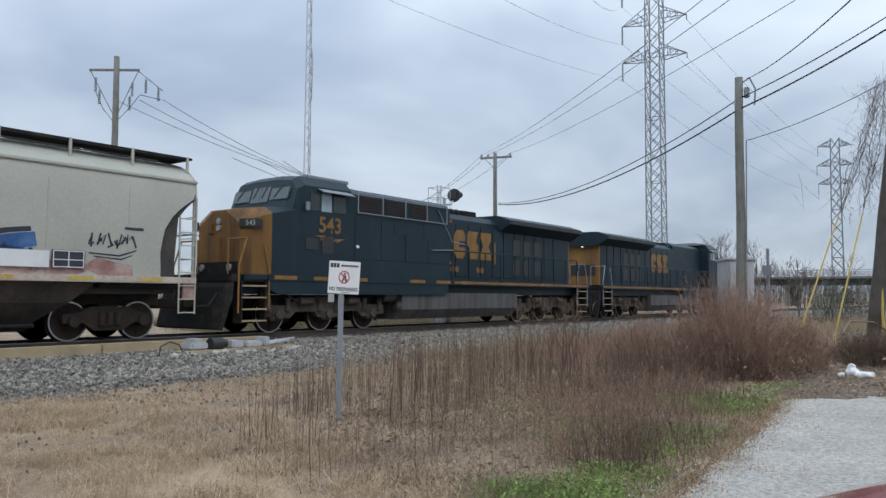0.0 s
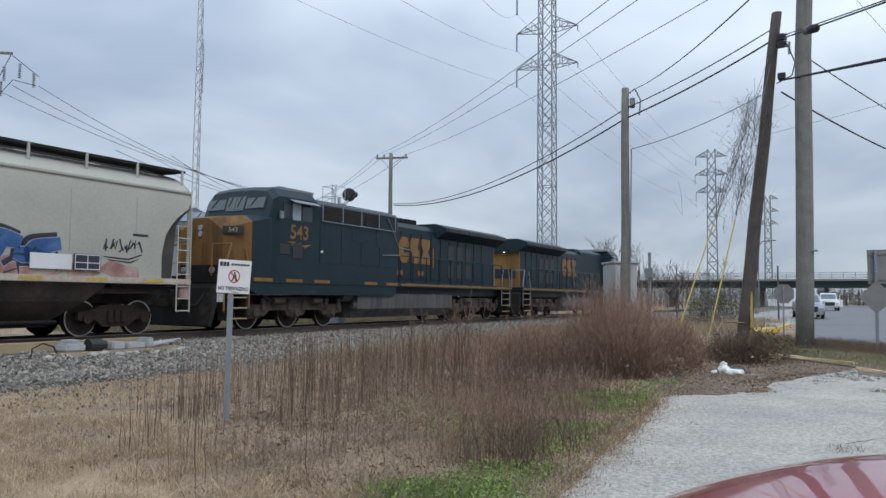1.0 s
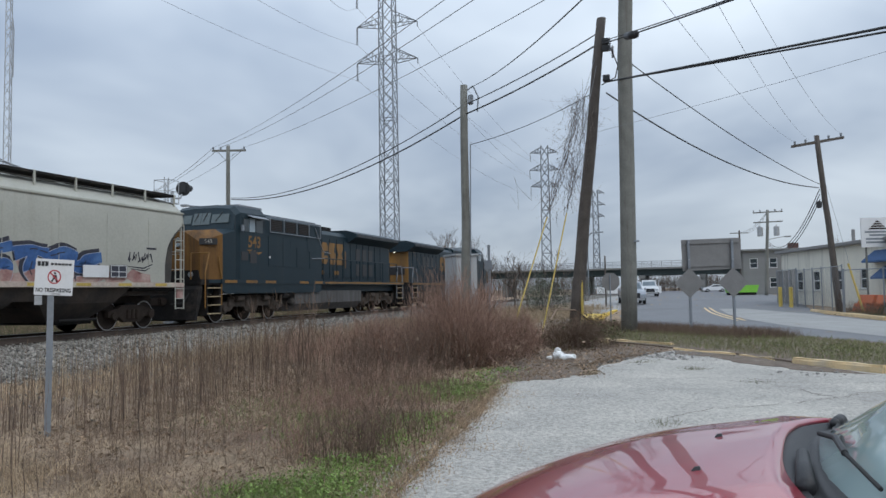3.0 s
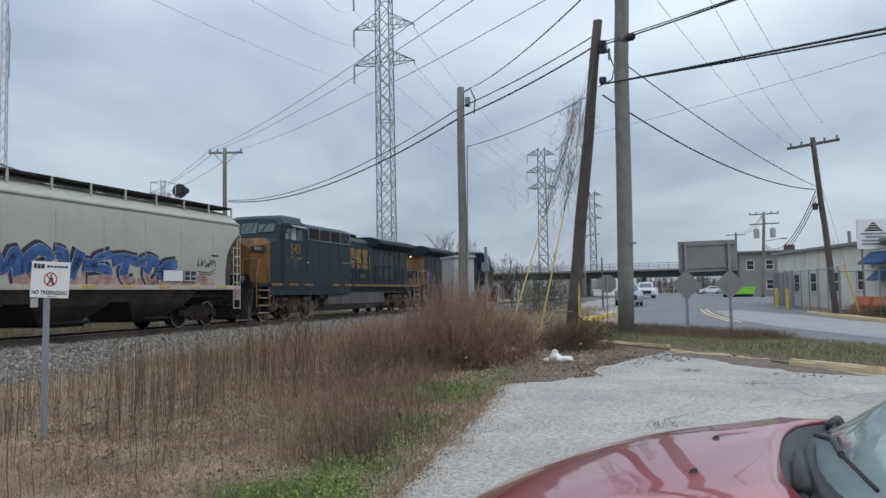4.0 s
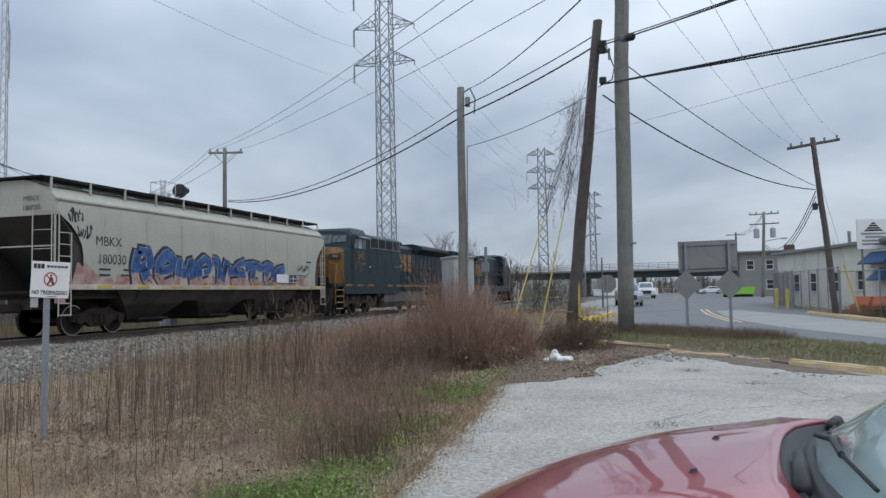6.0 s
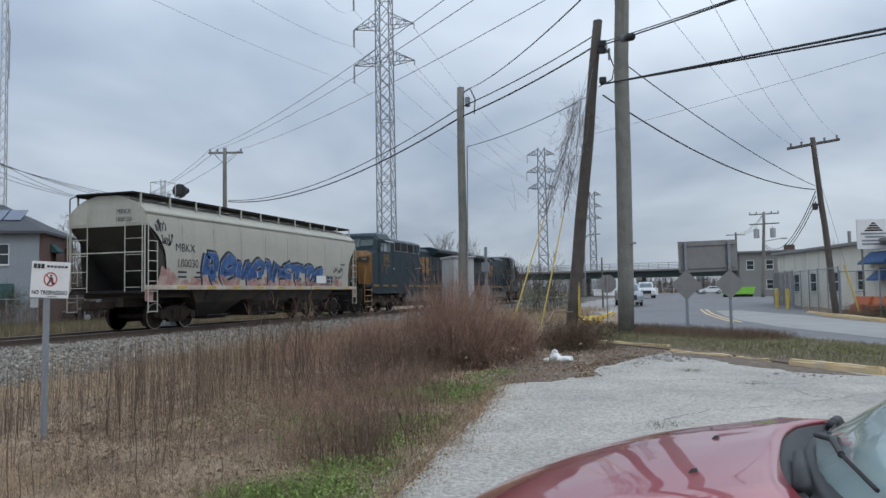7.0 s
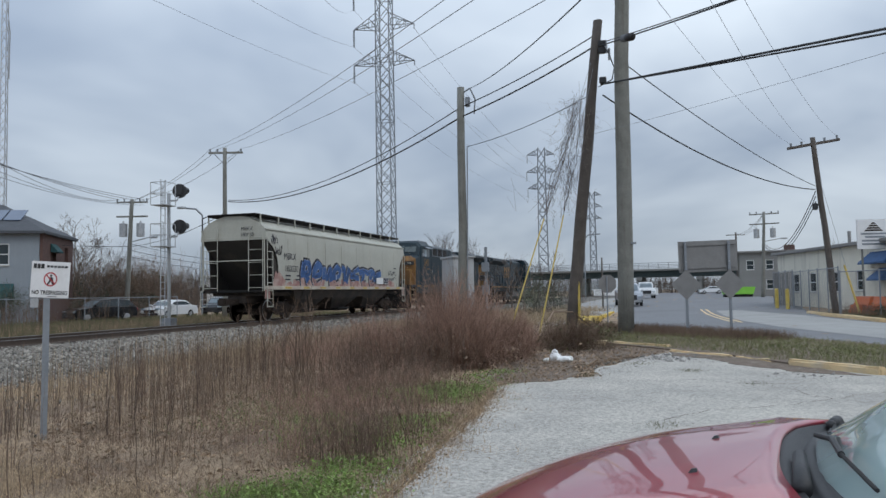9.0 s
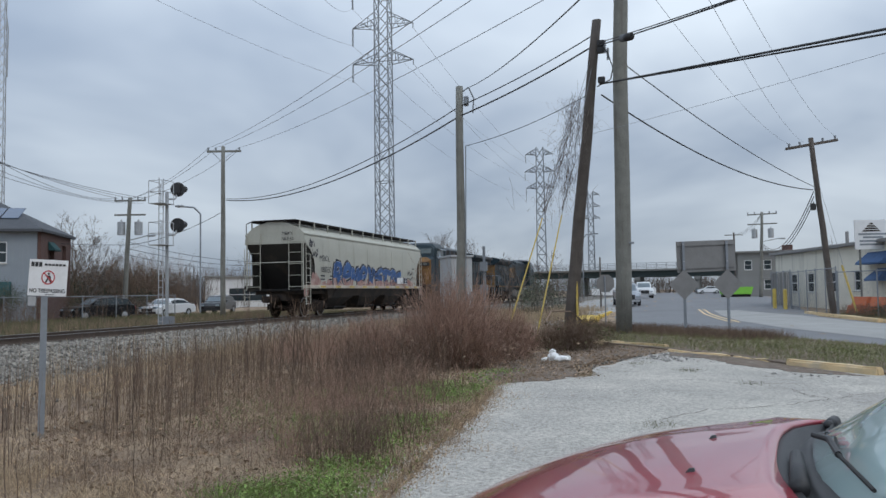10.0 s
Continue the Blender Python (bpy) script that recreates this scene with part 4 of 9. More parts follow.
def locomotive(number, label):
    """A six-axle freight diesel: nose towards -x, rail at z = 0, middle at x = 0."""
    lo = thing("locomotive", label, "locomotive", group="locomotives of the train")
    # frame and walkway
    bm = bm_new()
    box(bm, -10.2, 10.5, -1.52, 1.52, 1.52, 1.66, bevel=0.01)
    box(bm, -10.0, 10.3, -1.2, 1.2, 1.15, 1.55)
    part("underframe", bm, M_LOCO, lo)
    for s in (-1, 1):
        bm = bm_new()
        box(bm, -9.4, 10.5, s * 1.535 - 0.015, s * 1.535 + 0.015, 1.50, 1.68)
        part("sill_stripe", bm, M_LOCO, lo)
        for k in range(13):
            if k % 4 != 3:
                bm = bm_new()
                box(bm, -9.2 + k * 1.5, -8.35 + k * 1.5, s * 1.552 - 0.003, s * 1.552 + 0.003, 1.535, 1.645)
                part("sill_reflector", bm, M_LOCOY, lo, "yellow reflective stripe")
        bm = bm_new()
        box(bm, -0.6, 10.5, s * 1.556 - 0.003, s * 1.556 + 0.003, 1.55, 1.63)
        part("sill_line", bm, M_LOCOY, lo)
    # deep side skirt under the cab and the equipment cabinet
    for s in (-1, 1):
        bm = bm_new()
        ya, yb = sorted((s * 1.46, s * 1.525))
        prism(bm, [(-9.35, 1.52), (-9.35, 1.25), (-9.05, 1.12), (-1.2, 1.12), (-0.95, 1.22), (-0.95, 1.52)], ya, yb, "y")
        part("side_skirt", bm, M_LOCO, lo, "dark blue skirt under the sill")
    # nose
    bm = bm_new()
    def nring(x, w, top, chamf):
        return [(x, -w, 1.66), (x, w, 1.66), (x, w, top - chamf), (x, w - chamf * 1.6, top), (x, -w + chamf * 1.6, top), (x, -w, top - chamf)]
    loft(bm, [nring(-9.95, 0.95, 3.5, 0.42), nring(-9.75, 1.2, 3.56, 0.34), nring(-9.3, 1.5, 3.6, 0.2), nring(-9.28, 1.5, 3.6, 0.2)])
    part("nose_front", bm, M_NOSE, lo, "grimy yellow wide nose")
    bm = bm_new()
    loft(bm, [nring(-9.28, 1.5, 3.6, 0.2), nring(-8.4, 1.5, 3.68, 0.1)])
    part("nose", bm, M_LOCO, lo)
    # cab
    bm = bm_new()
    def cring(x, w, z0, top):
        return [(x, -w, z0), (x, w, z0), (x, w, top - 0.35), (x, w - 0.28, top - 0.06), (x, 0.5, top), (x, -0.5, top), (x, -w + 0.28, top - 0.06), (x, -w, top - 0.35)]
    loft(bm, [cring(-8.62, 1.48, 1.68, 3.60), cring(-8.30, 1.44, 1.68, 4.56), cring(-8.05, 1.5, 1.68, 4.70), cring(-6.1, 1.5, 1.68, 4.72)])
    part("cab", bm, M_LOCO, lo)
    for yc, w in ((-0.86, 0.4), (-0.2, 0.2), (0.2, 0.2), (0.86, 0.4)):
        bm = bm_new()
        m = Matrix.Translation((-8.455, yc, 4.1)) @ Matrix.Rotation(radians(18.4), 4, "Y")
        box(bm, -0.03, 0.02, -w, w, -0.26 + 0.06 * (w > 0.3), 0.26 - 0.07 * (w > 0.3), m, bevel=0.012)
        ws = part("windscreen", bm, M_CABGLASS, lo, "windscreen pane with reflected sky put into its colour")
        bm = bm_new()
        pipe(bm, [tuple(m @ Vector((-0.05, -w * 0.2, 0.26))), tuple(m @ Vector((-0.05, w * 0.45, -0.12)))], 0.012)
        part("wiper", bm, M_BLACK, ws)
    for s in (-1, 1):
        for x0, x1, mt in ((-7.85, -7.45, M_DARKGLASS), (-7.38, -6.95, M_PALEGLASS), (-6.9, -6.35, M_DARKGLASS)):
            bm = bm_new()
            box(bm, x0, x1, s * 1.505 - 0.012, s * 1.505 + 0.012, 3.62, 4.18, bevel=0.008)
            part("cab_window", bm, mt, lo, "cab side window pane")
        bm = bm_new()
        m = Matrix.Translation((-6.9, s * 1.62, 4.24)) @ Matrix.Rotation(s * radians(-24), 4, "X")
        box(bm, -0.62, 0.72, -0.16, 0.16, -0.015, 0.015, m)
        part("sun_visor", bm, M_GREYSTEEL, lo, "pale window awning")
        bm = bm_new()
        box(bm, -8.1, -7.95, s * 1.6 - 0.03, s * 1.6 + 0.03, 3.6, 3.85, bevel=0.01)
        part("mirror", bm, M_GREYSTEEL, lo)
        bm = bm_new()
        for x, z in ((-8.0, 2.45), (-7.35, 2.35)):
            box(bm, x, x + 0.5, s * 1.507 - 0.01, s * 1.507 + 0.01, z, z + 0.35 + 0.15 * (x > -7.6))
        part("louvre", bm, M_BLACK, lo, "dark louvred opening")
    bm = bm_new()
    box(bm, -6.9, -6.0, -0.7, 0.7, 4.66, 4.80, bevel=0.04)
    box(bm, -7.7, -5.9, -1.2, 1.2, 4.62, 4.735, bevel=0.02)
    part("roof_unit", bm, M_GREYSTEEL, lo, "pale roof-top unit")
    bm = bm_new()
    for k in range(3):
        rod(bm, (-5.2, -0.2 + 0.2 * k, 4.58), (-5.5, -0.2 + 0.2 * k, 4.6), 0.03, 0.05)
    part("horn", bm, M_GREYSTEEL, lo)
    # headlights and number boards
    for z in (3.0, 3.2):
        bm = bm_new()
        rod(bm, (-9.99, 0.0, z), (-9.93, 0.0, z), 0.09, seg=14)
        hl = part("headlight", bm, M_STEEL, lo, "round headlight")
        bm = bm_new()
        rod(bm, (-10.0, 0.0, z), (-9.985, 0.0, z), 0.07, seg=14)
        part("lens", bm, M_LAMP if number != "543" else M_PALEGLASS, hl)
    bm = bm_new()
    box(bm, -10.0, -9.9, 0.25, 0.5, 2.85, 3.12, bevel=0.02)
    box(bm, -9.99, -9.9, -0.1, 0.62, 1.9, 2.75, bevel=0.02)
    part("nose_door", bm, M_NOSE, lo)
    bm = bm_new()
    prism(bm, [(-0.98, 1.66), (0.98, 1.66), (0.9, 2.02), (-0.9, 2.02)], -10.03, -9.93, "x")
    part("anticlimber", bm, M_GRIME, lo, "blackened plate across the foot of the nose")
    for y in (-0.62, 0.62):
        bm = bm_new()
        rod(bm, (-10.08, y, 1.86), (-9.98, y, 1.86), 0.1, seg=14)
        dl = part("ditch_light", bm, M_STEEL, lo, "round ditch light")
        bm = bm_new()
        rod(bm, (-10.09, y, 1.86), (-10.075, y, 1.86), 0.075, seg=14)
        part("lens", bm, M_PALEGLASS, dl)
    for s in (-1, 1):
        m = Matrix.Translation((-9.80, s * 1.22, 3.1)) @ Matrix.Rotation(-s * radians(34), 4, "Z")
        bm = bm_new()
        box(bm, -0.03, 0.03, -0.33, 0.33, -0.12, 0.12, m, bevel=0.01)
        nb = part("number_board", bm, M_BLACK, lo, "black number board with pale digits")
        if number:
            ob = decal_text(number, 0.19, (0, 0, 0), M_HOPPER, nb, "digits")
            ob.matrix_basis = m @ Matrix.Translation((-0.036, 0, 0)) @ Matrix.Rotation(radians(-90), 4, "Z") @ Matrix.Rotation(radians(90), 4, "X")
    # front platform, steps, handrails, plough
    for e in (-1, 1):
        bm = bm_new()
        box(bm, min(e * 9.5, e * 10.65), max(e * 9.5, e * 10.65), -1.5, 1.5, 1.45, 1.66, bevel=0.02)
        part("end_platform", bm, M_GRIME, lo)
        bm = bm_new()
        prism(bm, [(e * 10.62, 1.45), (e * 10.72, 1.3), (e * 10.95, 0.2), (e * 10.85, 0.15), (e * 10.55, 1.0), (e * 10.5, 1.45)], -1.45, 1.45, "y")
        part("plough", bm, M_GRIME, lo, "grimy black snow plough")
        bm = bm_new()
        box(bm, min(e * 10.4, e * 11.15), max(e * 10.4, e * 11.15), -0.14, 0.14, 0.74, 1.0, bevel=0.05)
        part("coupler", bm, M_BRAKE, lo, "rusty coupler")
        for s in (-1, 1):
            for xx in (9.42, 10.25):
                bm = bm_new()
                box(bm, min(e * xx, e * (xx + 0.05)), max(e * xx, e * (xx + 0.05)), s * 1.5 - 0.35 * (s > 0), s * 1.5 + 0.35 * (s < 0), 0.32, 1.66)
                part("step_side", bm, M_GRIME, lo)
            for k in range(4):
                bm = bm_new()
                z = 0.36 + 0.32 * k
                box(bm, min(e * 9.45, e * 10.28), max(e * 9.45, e * 10.28), s * 1.38 - 0.16, s * 1.38 + 0.16, z, z + 0.04)
                part("step", bm, M_TIMBER, lo, "worn step with a pale edge")
            bm = bm_new()
            y = s * 1.5
            pipe(bm, [(e * 10.4, y, 0.6), (e * 10.4, y, 1.9), (e * 10.15, y, 2.65), (e * 10.15, s * 0.7, 2.65), (e * 10.15, s * 0.7, 1.66)], 0.026)
            part("grab_rail", bm, M_LOCOY if e < 0 else M_GREYSTEEL, lo, "bent grab rail")
            bm = bm_new()
            pipe(bm, [(e * 9.35, y, 0.7), (e * 9.35, y, 1.8), (e * 9.55, y, 2.55)], 0.026)
            part("grab_rail", bm, M_LOCOY if e < 0 else M_GREYSTEEL, lo, "bent grab rail")
        for pts in ([(e * 10.65, -1.1, 1.3), (e * 10.9, -0.9, 0.8), (e * 11.05, -0.5, 0.75)], [(e * 10.65, 0.9, 1.3), (e * 10.95, 0.8, 0.7), (e * 11.1, 0.4, 0.75)]):
            bm = bm_new()
            pipe(bm, pts, 0.03)
            part("air_hose", bm, M_RUBBER, lo)
    # equipment cabinet, full width on one side only, and the long hood
    bm = bm_new()
    prism(bm, [(-1.5, 1.66), (0.95, 1.66), (0.95, 4.3), (0.6, 4.52), (-1.1, 4.52), (-1.5, 4.3)], -6.1, -0.85, "x")
    part("cabinet", bm, M_LOCO, lo)
    for k in range(3):
        bm = bm_new()
        box(bm, -5.7 + k * 1.25, -4.75 + k * 1.25, -1.515, -1.49, 3.8, 4.28)
        ai = part("air_intake", bm, M_BLACK, lo, "dark mesh intake")
        for q in range(6):
            bm = bm_new()
            box(bm, -5.68 + k * 1.25, -4.77 + k * 1.25, -1.545, -1.515, 3.83 + 0.075 * q, 3.86 + 0.075 * q)
            part("slat", bm, M_BRAKE, ai)
    bm = bm_new()
    pipe(bm, [(-5.85, -1.58, 4.36), (-1.1, -1.58, 4.36)], 0.02)
    pipe(bm, [(-5.85, -1.58, 3.72), (-1.1, -1.58, 3.72)], 0.02)
    for k in range(5):
        pipe(bm, [(-5.85 + k * 1.18, -1.58, 3.72), (-5.85 + k * 1.18, -1.58, 4.36)], 0.02)
    part("intake_guard", bm, M_GREYSTEEL, lo)
    for k in range(4):
        bm = bm_new()
        box(bm, -5.9 + k * 1.25, -4.75 + k * 1.25, -1.513, -1.497, 2.25, 3.55, bevel=0.006)
        part("cabinet_door", bm, M_LOCO, lo)
    for x0, x1, z0, z1 in ((-4.0, -3.4, 3.15, 3.55), (-2.4, -1.7, 3.05, 3.75)):
        bm = bm_new()
        box(bm, x0, x1, -1.52, -1.49, z0, z1)
        part("vent_panel", bm, M_LOCO, lo)
    bm = bm_new()
    prism(bm, [(-0.95, 1.66), (0.95, 1.66), (0.95, 4.05), (0.7, 4.28), (-0.7, 4.28), (-0.95, 4.05)], -0.85, 9.5, "x")
    part("long_hood", bm, M_LOCO, lo)
    for s in (-1, 1):
        for k in range(11):
            x = -0.6 + k * 0.86
            bm = bm_new()
            box(bm, x, x + 0.78, s * 0.955 - 0.02, s * 0.955 + 0.02, 1.85, 3.85, bevel=0.008)
            part("hood_door", bm, M_LOCO, lo)
    for k in range(6):
        x = 4.4 + (k % 3) * 0.9
        for s in (-1, 1):
            bm = bm_new()
            box(bm, x, x + 0.55, s * 0.98 - 0.012, s * 0.98 + 0.012, 2.0 + 0.85 * (k // 3), 2.65 + 0.85 * (k // 3))
            part("door_louvre", bm, M_BLACK, lo, "dark louvred door")
    # radiator wings
    bm = bm_new()
    prism(bm, [(-0.9, 3.72), (0.9, 3.72), (1.5, 4.08), (1.5, 4.26), (0.9, 4.46), (-0.9, 4.46), (-1.5, 4.26), (-1.5, 4.08)], 3.3, 9.85, "x")
    part("radiator_box", bm, M_LOCO, lo, "overhanging radiator box")
    for s in (-1, 1):
        for k in range(6):
            bm = bm_new()
            box(bm, 3.5 + k * 1.05, 4.45 + k * 1.05, s * 1.503 - 0.01, s * 1.503 + 0.01, 4.1, 4.24)
            part("radiator_mesh", bm, M_BLACK, lo)
    # roof: exhaust stack, bumps, antennas
    bm = bm_new()
    box(bm, 1.5, 2.5, -0.4, 0.4, 4.25, 4.55, bevel=0.03)
    part("exhaust_stack", bm, M_GRIME, lo, "sooty exhaust stack")
    bm = bm_new()
    for k in range(3):
        bmesh.ops.create_icosphere(bm, subdivisions=2, radius=0.17, matrix=Matrix.Translation((0.2 + 0.36 * k, -0.5, 4.36)))
    part("silencer", bm, M_GRIME, lo, smooth=True)
    bm = bm_new()
    prism(bm, [(-0.85, 4.2), (0.85, 4.2), (0.6, 4.5), (-0.6, 4.5)], -0.85, -0.5, "x")
    part("roof_step", bm, M_LOCO, lo)
    # rear hood end: yellow
    bm = bm_new()
    prism(bm, [(-0.93, 1.7), (0.93, 1.7), (0.93, 4.02), (0.68, 4.2), (-0.68, 4.2), (-0.93, 4.02)], 9.5, 9.62, "x")
    part("hood_end", bm, M_LOCOY, lo, "grimy yellow hood end")
    for z in (3.75, 3.95):
        bm = bm_new()
        rod(bm, (9.6, 0.0, z), (9.68, 0.0, z), 0.09, seg=14)
        hl = part("rear_headlight", bm, M_STEEL, lo, "round rear headlight")
        bm = bm_new()
        rod(bm, (9.675, 0.0, z), (9.695, 0.0, z), 0.07, seg=14)
        part("lens", bm, M_LAMP if number != "543" else M_PALEGLASS, hl)
    bm = bm_new()
    box(bm, 9.62, 9.64, -0.7, 0.7, 2.2, 2.75)
    for k in range(3):
        box(bm, 9.64, 9.66, -0.6 + 0.4 * k, -0.32 + 0.4 * k, 2.25, 2.7)
    part("end_number", bm, M_BLACK, lo, "dark unreadable number")
    # handrails along the walkway
    for s in (-1, 1):
        bm = bm_new()
        x0 = -0.7 if s < 0 else -5.9
        pipe(bm, [(x0, s * 1.5, 2.78), (9.3, s * 1.5, 2.78), (9.55, s * 1.5, 2.2)], 0.026)
        n = int((9.3 - x0) / 1.1)
        for k in range(n + 1):
            x = x0 + k * (9.3 - x0) / n
            rod(bm, (x, s * 1.5, 1.66), (x, s * 1.5, 2.78), 0.024, seg=6)
        part("handrail", bm, M_LOCO, lo, "dark walkway handrail")
    bm = bm_new()
    pipe(bm, [(-2.0, -1.56, 2.72), (-0.7, -1.56, 2.78)], 0.02)
    pipe(bm, [(-1.6, -1.53, 4.2), (-0.7, -1.5, 3.1), (0.1, -1.5, 3.05)], 0.022)
    part("stanchion_brace", bm, M_GREYSTEEL, lo)
    # fuel tank, bogies
    bm = bm_new()
    prism(bm, [(-1.45, 1.2), (-1.45, 0.62), (-1.15, 0.28), (1.15, 0.28), (1.45, 0.62), (1.45, 1.2)], -3.5, 4.0, "x")
    part("fuel_tank", bm, M_TANK, lo, "grey-brown fuel tank")
    for s in (-1, 1):
        bm = bm_new()
        rod(bm, (-4.2, s * 1.1, 1.1), (-3.6, s * 1.1, 1.1), 0.22, seg=14)
        part("air_tank", bm, M_TANK, lo)
        bm = bm_new()
        rod(bm, (-3.6, s * 1.25, 0.72), (-3.5, s * 1.25, 0.72), 0.1, 0.2, seg=12)
        part("bell", bm, M_TANK, lo)
    for xc in (-6.75, 6.95):
        for dx in (-2.0, 0.0, 2.0):
            wheelset(lo, xc + dx, 0.53)
            bm = bm_new()
            box(bm, xc + dx + 0.12, xc + dx + 1.05, -0.6, 0.6, 0.24, 0.95, bevel=0.08)
            part("traction_motor", bm, M_GRIME, lo)
        for s in (-1, 1):
            bm = bm_new()
            y0, y1 = sorted((s * 1.0, s * 1.18))
            prism(bm, [(xc - 2.6, 0.5), (xc - 2.6, 0.8), (xc - 1.6, 0.8), (xc - 1.2, 1.05), (xc + 1.2, 1.05), (xc + 1.6, 0.8), (xc + 2.6, 0.8), (xc + 2.6, 0.5), (xc + 1.55, 0.42),
                       (xc + 1.3, 0.6), (xc + 0.55, 0.6), (xc + 0.4, 0.42), (xc - 0.4, 0.42), (xc - 0.55, 0.6), (xc - 1.3, 0.6), (xc - 1.55, 0.42)], y0, y1, "y")
            part("bogie_frame", bm, M_TRUCK, lo, "brown-dusted cast bogie frame")
            for dx in (-2.0, 0.0, 2.0):
                bm = bm_new()
                box(bm, xc + dx - 0.24, xc + dx + 0.24, min(y0, y1) - 0.02, max(y0, y1) + 0.06, 0.34, 0.72, bevel=0.04)
                rod(bm, (xc + dx, s * 1.1, 0.53), (xc + dx, s * 1.28, 0.53), 0.13, seg=12)
                for q in (-0.36, 0.36):
                    rod(bm, (xc + dx + q, s * 1.2, 0.62), (xc + dx + q, s * 1.2, 1.0), 0.085, seg=10)
                part("axle_box", bm, M_TRUCK, lo, "brown-dusted axle box and springs")
            for dx in (-1.0, 1.0):
                bm = bm_new()
                rod(bm, (xc + dx - 0.25, s * 1.26, 0.92), (xc + dx + 0.25, s * 1.26, 0.92), 0.12, seg=12)
                pipe(bm, [(xc + dx - 0.3, s * 1.24, 0.9), (xc + dx - 0.8, s * 1.24, 1.15)], 0.03)
                part("brake_cylinder", bm, M_TRUCK, lo)
        bm = bm_new()
        box(bm, xc - 2.4, xc + 2.4, -0.95, 0.95, 0.7, 1.1)
        part("bogie_body", bm, M_GRIME, lo)
    # painted marks: block logo and brackets on both flanks, road number on the cab
    for s in (-1, 1):
        y = s * 0.985
        def mark(x, nm, poly):
            """A painted shape: (along the flank in reading order, height)."""
            bm_ = bm_new()
            prism(bm_, [(x + a if s < 0 else x - a, b) for a, b in poly], y - 0.006, y + 0.006, "y")
            part(nm, bm_, M_LOCOY, lo, "yellow painted block logo")
        x0 = 0.1 if s < 0 else 2.75
        dx = 0.9 if s < 0 else -0.9
        for k, poly in enumerate(([(0.62, 3.65), (0.2, 3.65), (0, 3.4), (0, 2.8), (0.2, 2.55), (0.62, 2.55), (0.78, 2.75), (0.78, 2.98), (0.36, 2.98), (0.36, 3.22), (0.78, 3.22), (0.78, 3.45)],
                                  [(0.78, 3.65), (0.1, 3.65), (0, 3.5), (0, 3.1), (0.16, 2.98), (0.16, 2.55), (0.68, 2.55), (0.78, 2.7), (0.78, 3.1), (0.62, 3.22), (0.62, 3.34)],
                                  [(0.04, 3.65), (0.8, 3.65), (0.8, 3.4), (0.6, 3.1), (0.8, 2.8), (0.8, 2.55), (0.04, 2.55), (0.04, 2.8), (0.24, 3.1), (0.04, 3.4)])):
            mark(x0 + k * dx, "logo_block", poly)
        if number == "543":
            if s < 0:
                mark(-0.32, "logo_bracket", [(0.3, 4.0), (0, 4.0), (0, 2.3), (0.3, 2.3), (0.3, 2.4), (0.1, 2.4), (0.1, 3.9), (0.3, 3.9)])
                mark(2.75, "logo_bracket", [(0.2, 3.3), (0.3, 3.3), (0.3, 2.4), (0.2, 2.4)])
            bm = bm_new()
            for x in (0.0, 0.32, 1.75, 2.05):
                rod(bm, (x, y - 0.008, 2.12), (x, y + 0.008, 2.12), 0.12, seg=14)
            part("logo_dot", bm, M_LOCOY, lo, "yellow painted dots")
    if number:
        decal_text(number, 0.66, (-7.0, -1.51, 3.2), M_LOCOY, lo, "road_number", push=0.012)
        bm = bm_new()
        prism(bm, [(-7.65, 2.88), (-7.2, 2.9), (-7.25, 2.83), (-6.9, 2.88), (-6.95, 2.8), (-6.35, 2.84), (-6.75, 2.7), (-6.7, 2.76), (-7.1, 2.7), (-7.05, 2.77), (-7.45, 2.75), (-7.35, 2.82)], -1.514, -1.508, "y")
        part("lightning_mark", bm, M_LOCOY, lo, "yellow lightning bolt mark")
        bm = bm_new()
        box(bm, -5.85, -5.72, -1.516, -1.509, 2.6, 2.68)
        part("small_plate", bm, M_WHITE, lo)
    return lo


LOCO_A = locomotive("543", "dark blue and yellow diesel locomotive, grimy, rolling on the track")
LOCO_B = locomotive("", "dark blue and yellow diesel locomotive coupled ahead, facing away")


# ---- poles, towers, wires ----
def pole_part(th, base, top, r0, r1, material, name="pole"):
    bm = bm_new()
    b, t = Vector(base), Vector(top)
    n, seg = 9, 14
    rings = []
    for i in range(n):
        s = i / (n - 1)
        c, r = b.lerp(t, s), r0 + (r1 - r0) * s
        c = c + Vector((random.gauss(0, 0.012), random.gauss(0, 0.012), 0)) * (0 < i < n - 1)
        rings.append([(c.x + r * math.cos(a * 2 * math.pi / seg), c.y + r * math.sin(a * 2 * math.pi / seg), c.z) for a in range(seg)])
    loft(bm, rings)
    ob = part(name, bm, material, th)
    ob.data.polygons.foreach_set("use_smooth", [len(p.vertices) == 4 for p in ob.data.polygons])
    return ob


def insulator(bm, p, down=1.0, r=0.09, n=6):
    for k in range(n):
        z = p[2] - down * (k + 0.5) / n
        rod(bm, (p[0], p[1], z - down * 0.3 / n), (p[0], p[1], z + down * 0.3 / n), r, r * 0.5, seg=8)
    rod(bm, (p[0], p[1], p[2] - down), p, 0.02, seg=5)


def arm(th, a, b, w=0.11, h=0.13, material=None, name="crossarm"):
    a, b = Vector(a), Vector(b)
    d = b - a
    bm = bm_new()
    m = Matrix.Translation(a) @ d.to_track_quat("X", "Z").to_matrix().to_4x4()
    box(bm, 0, d.length, -w / 2, w / 2, -h / 2, h / 2, m, bevel=0.012)
    part(name, bm, material or M_WOODGREY, th)
    return d


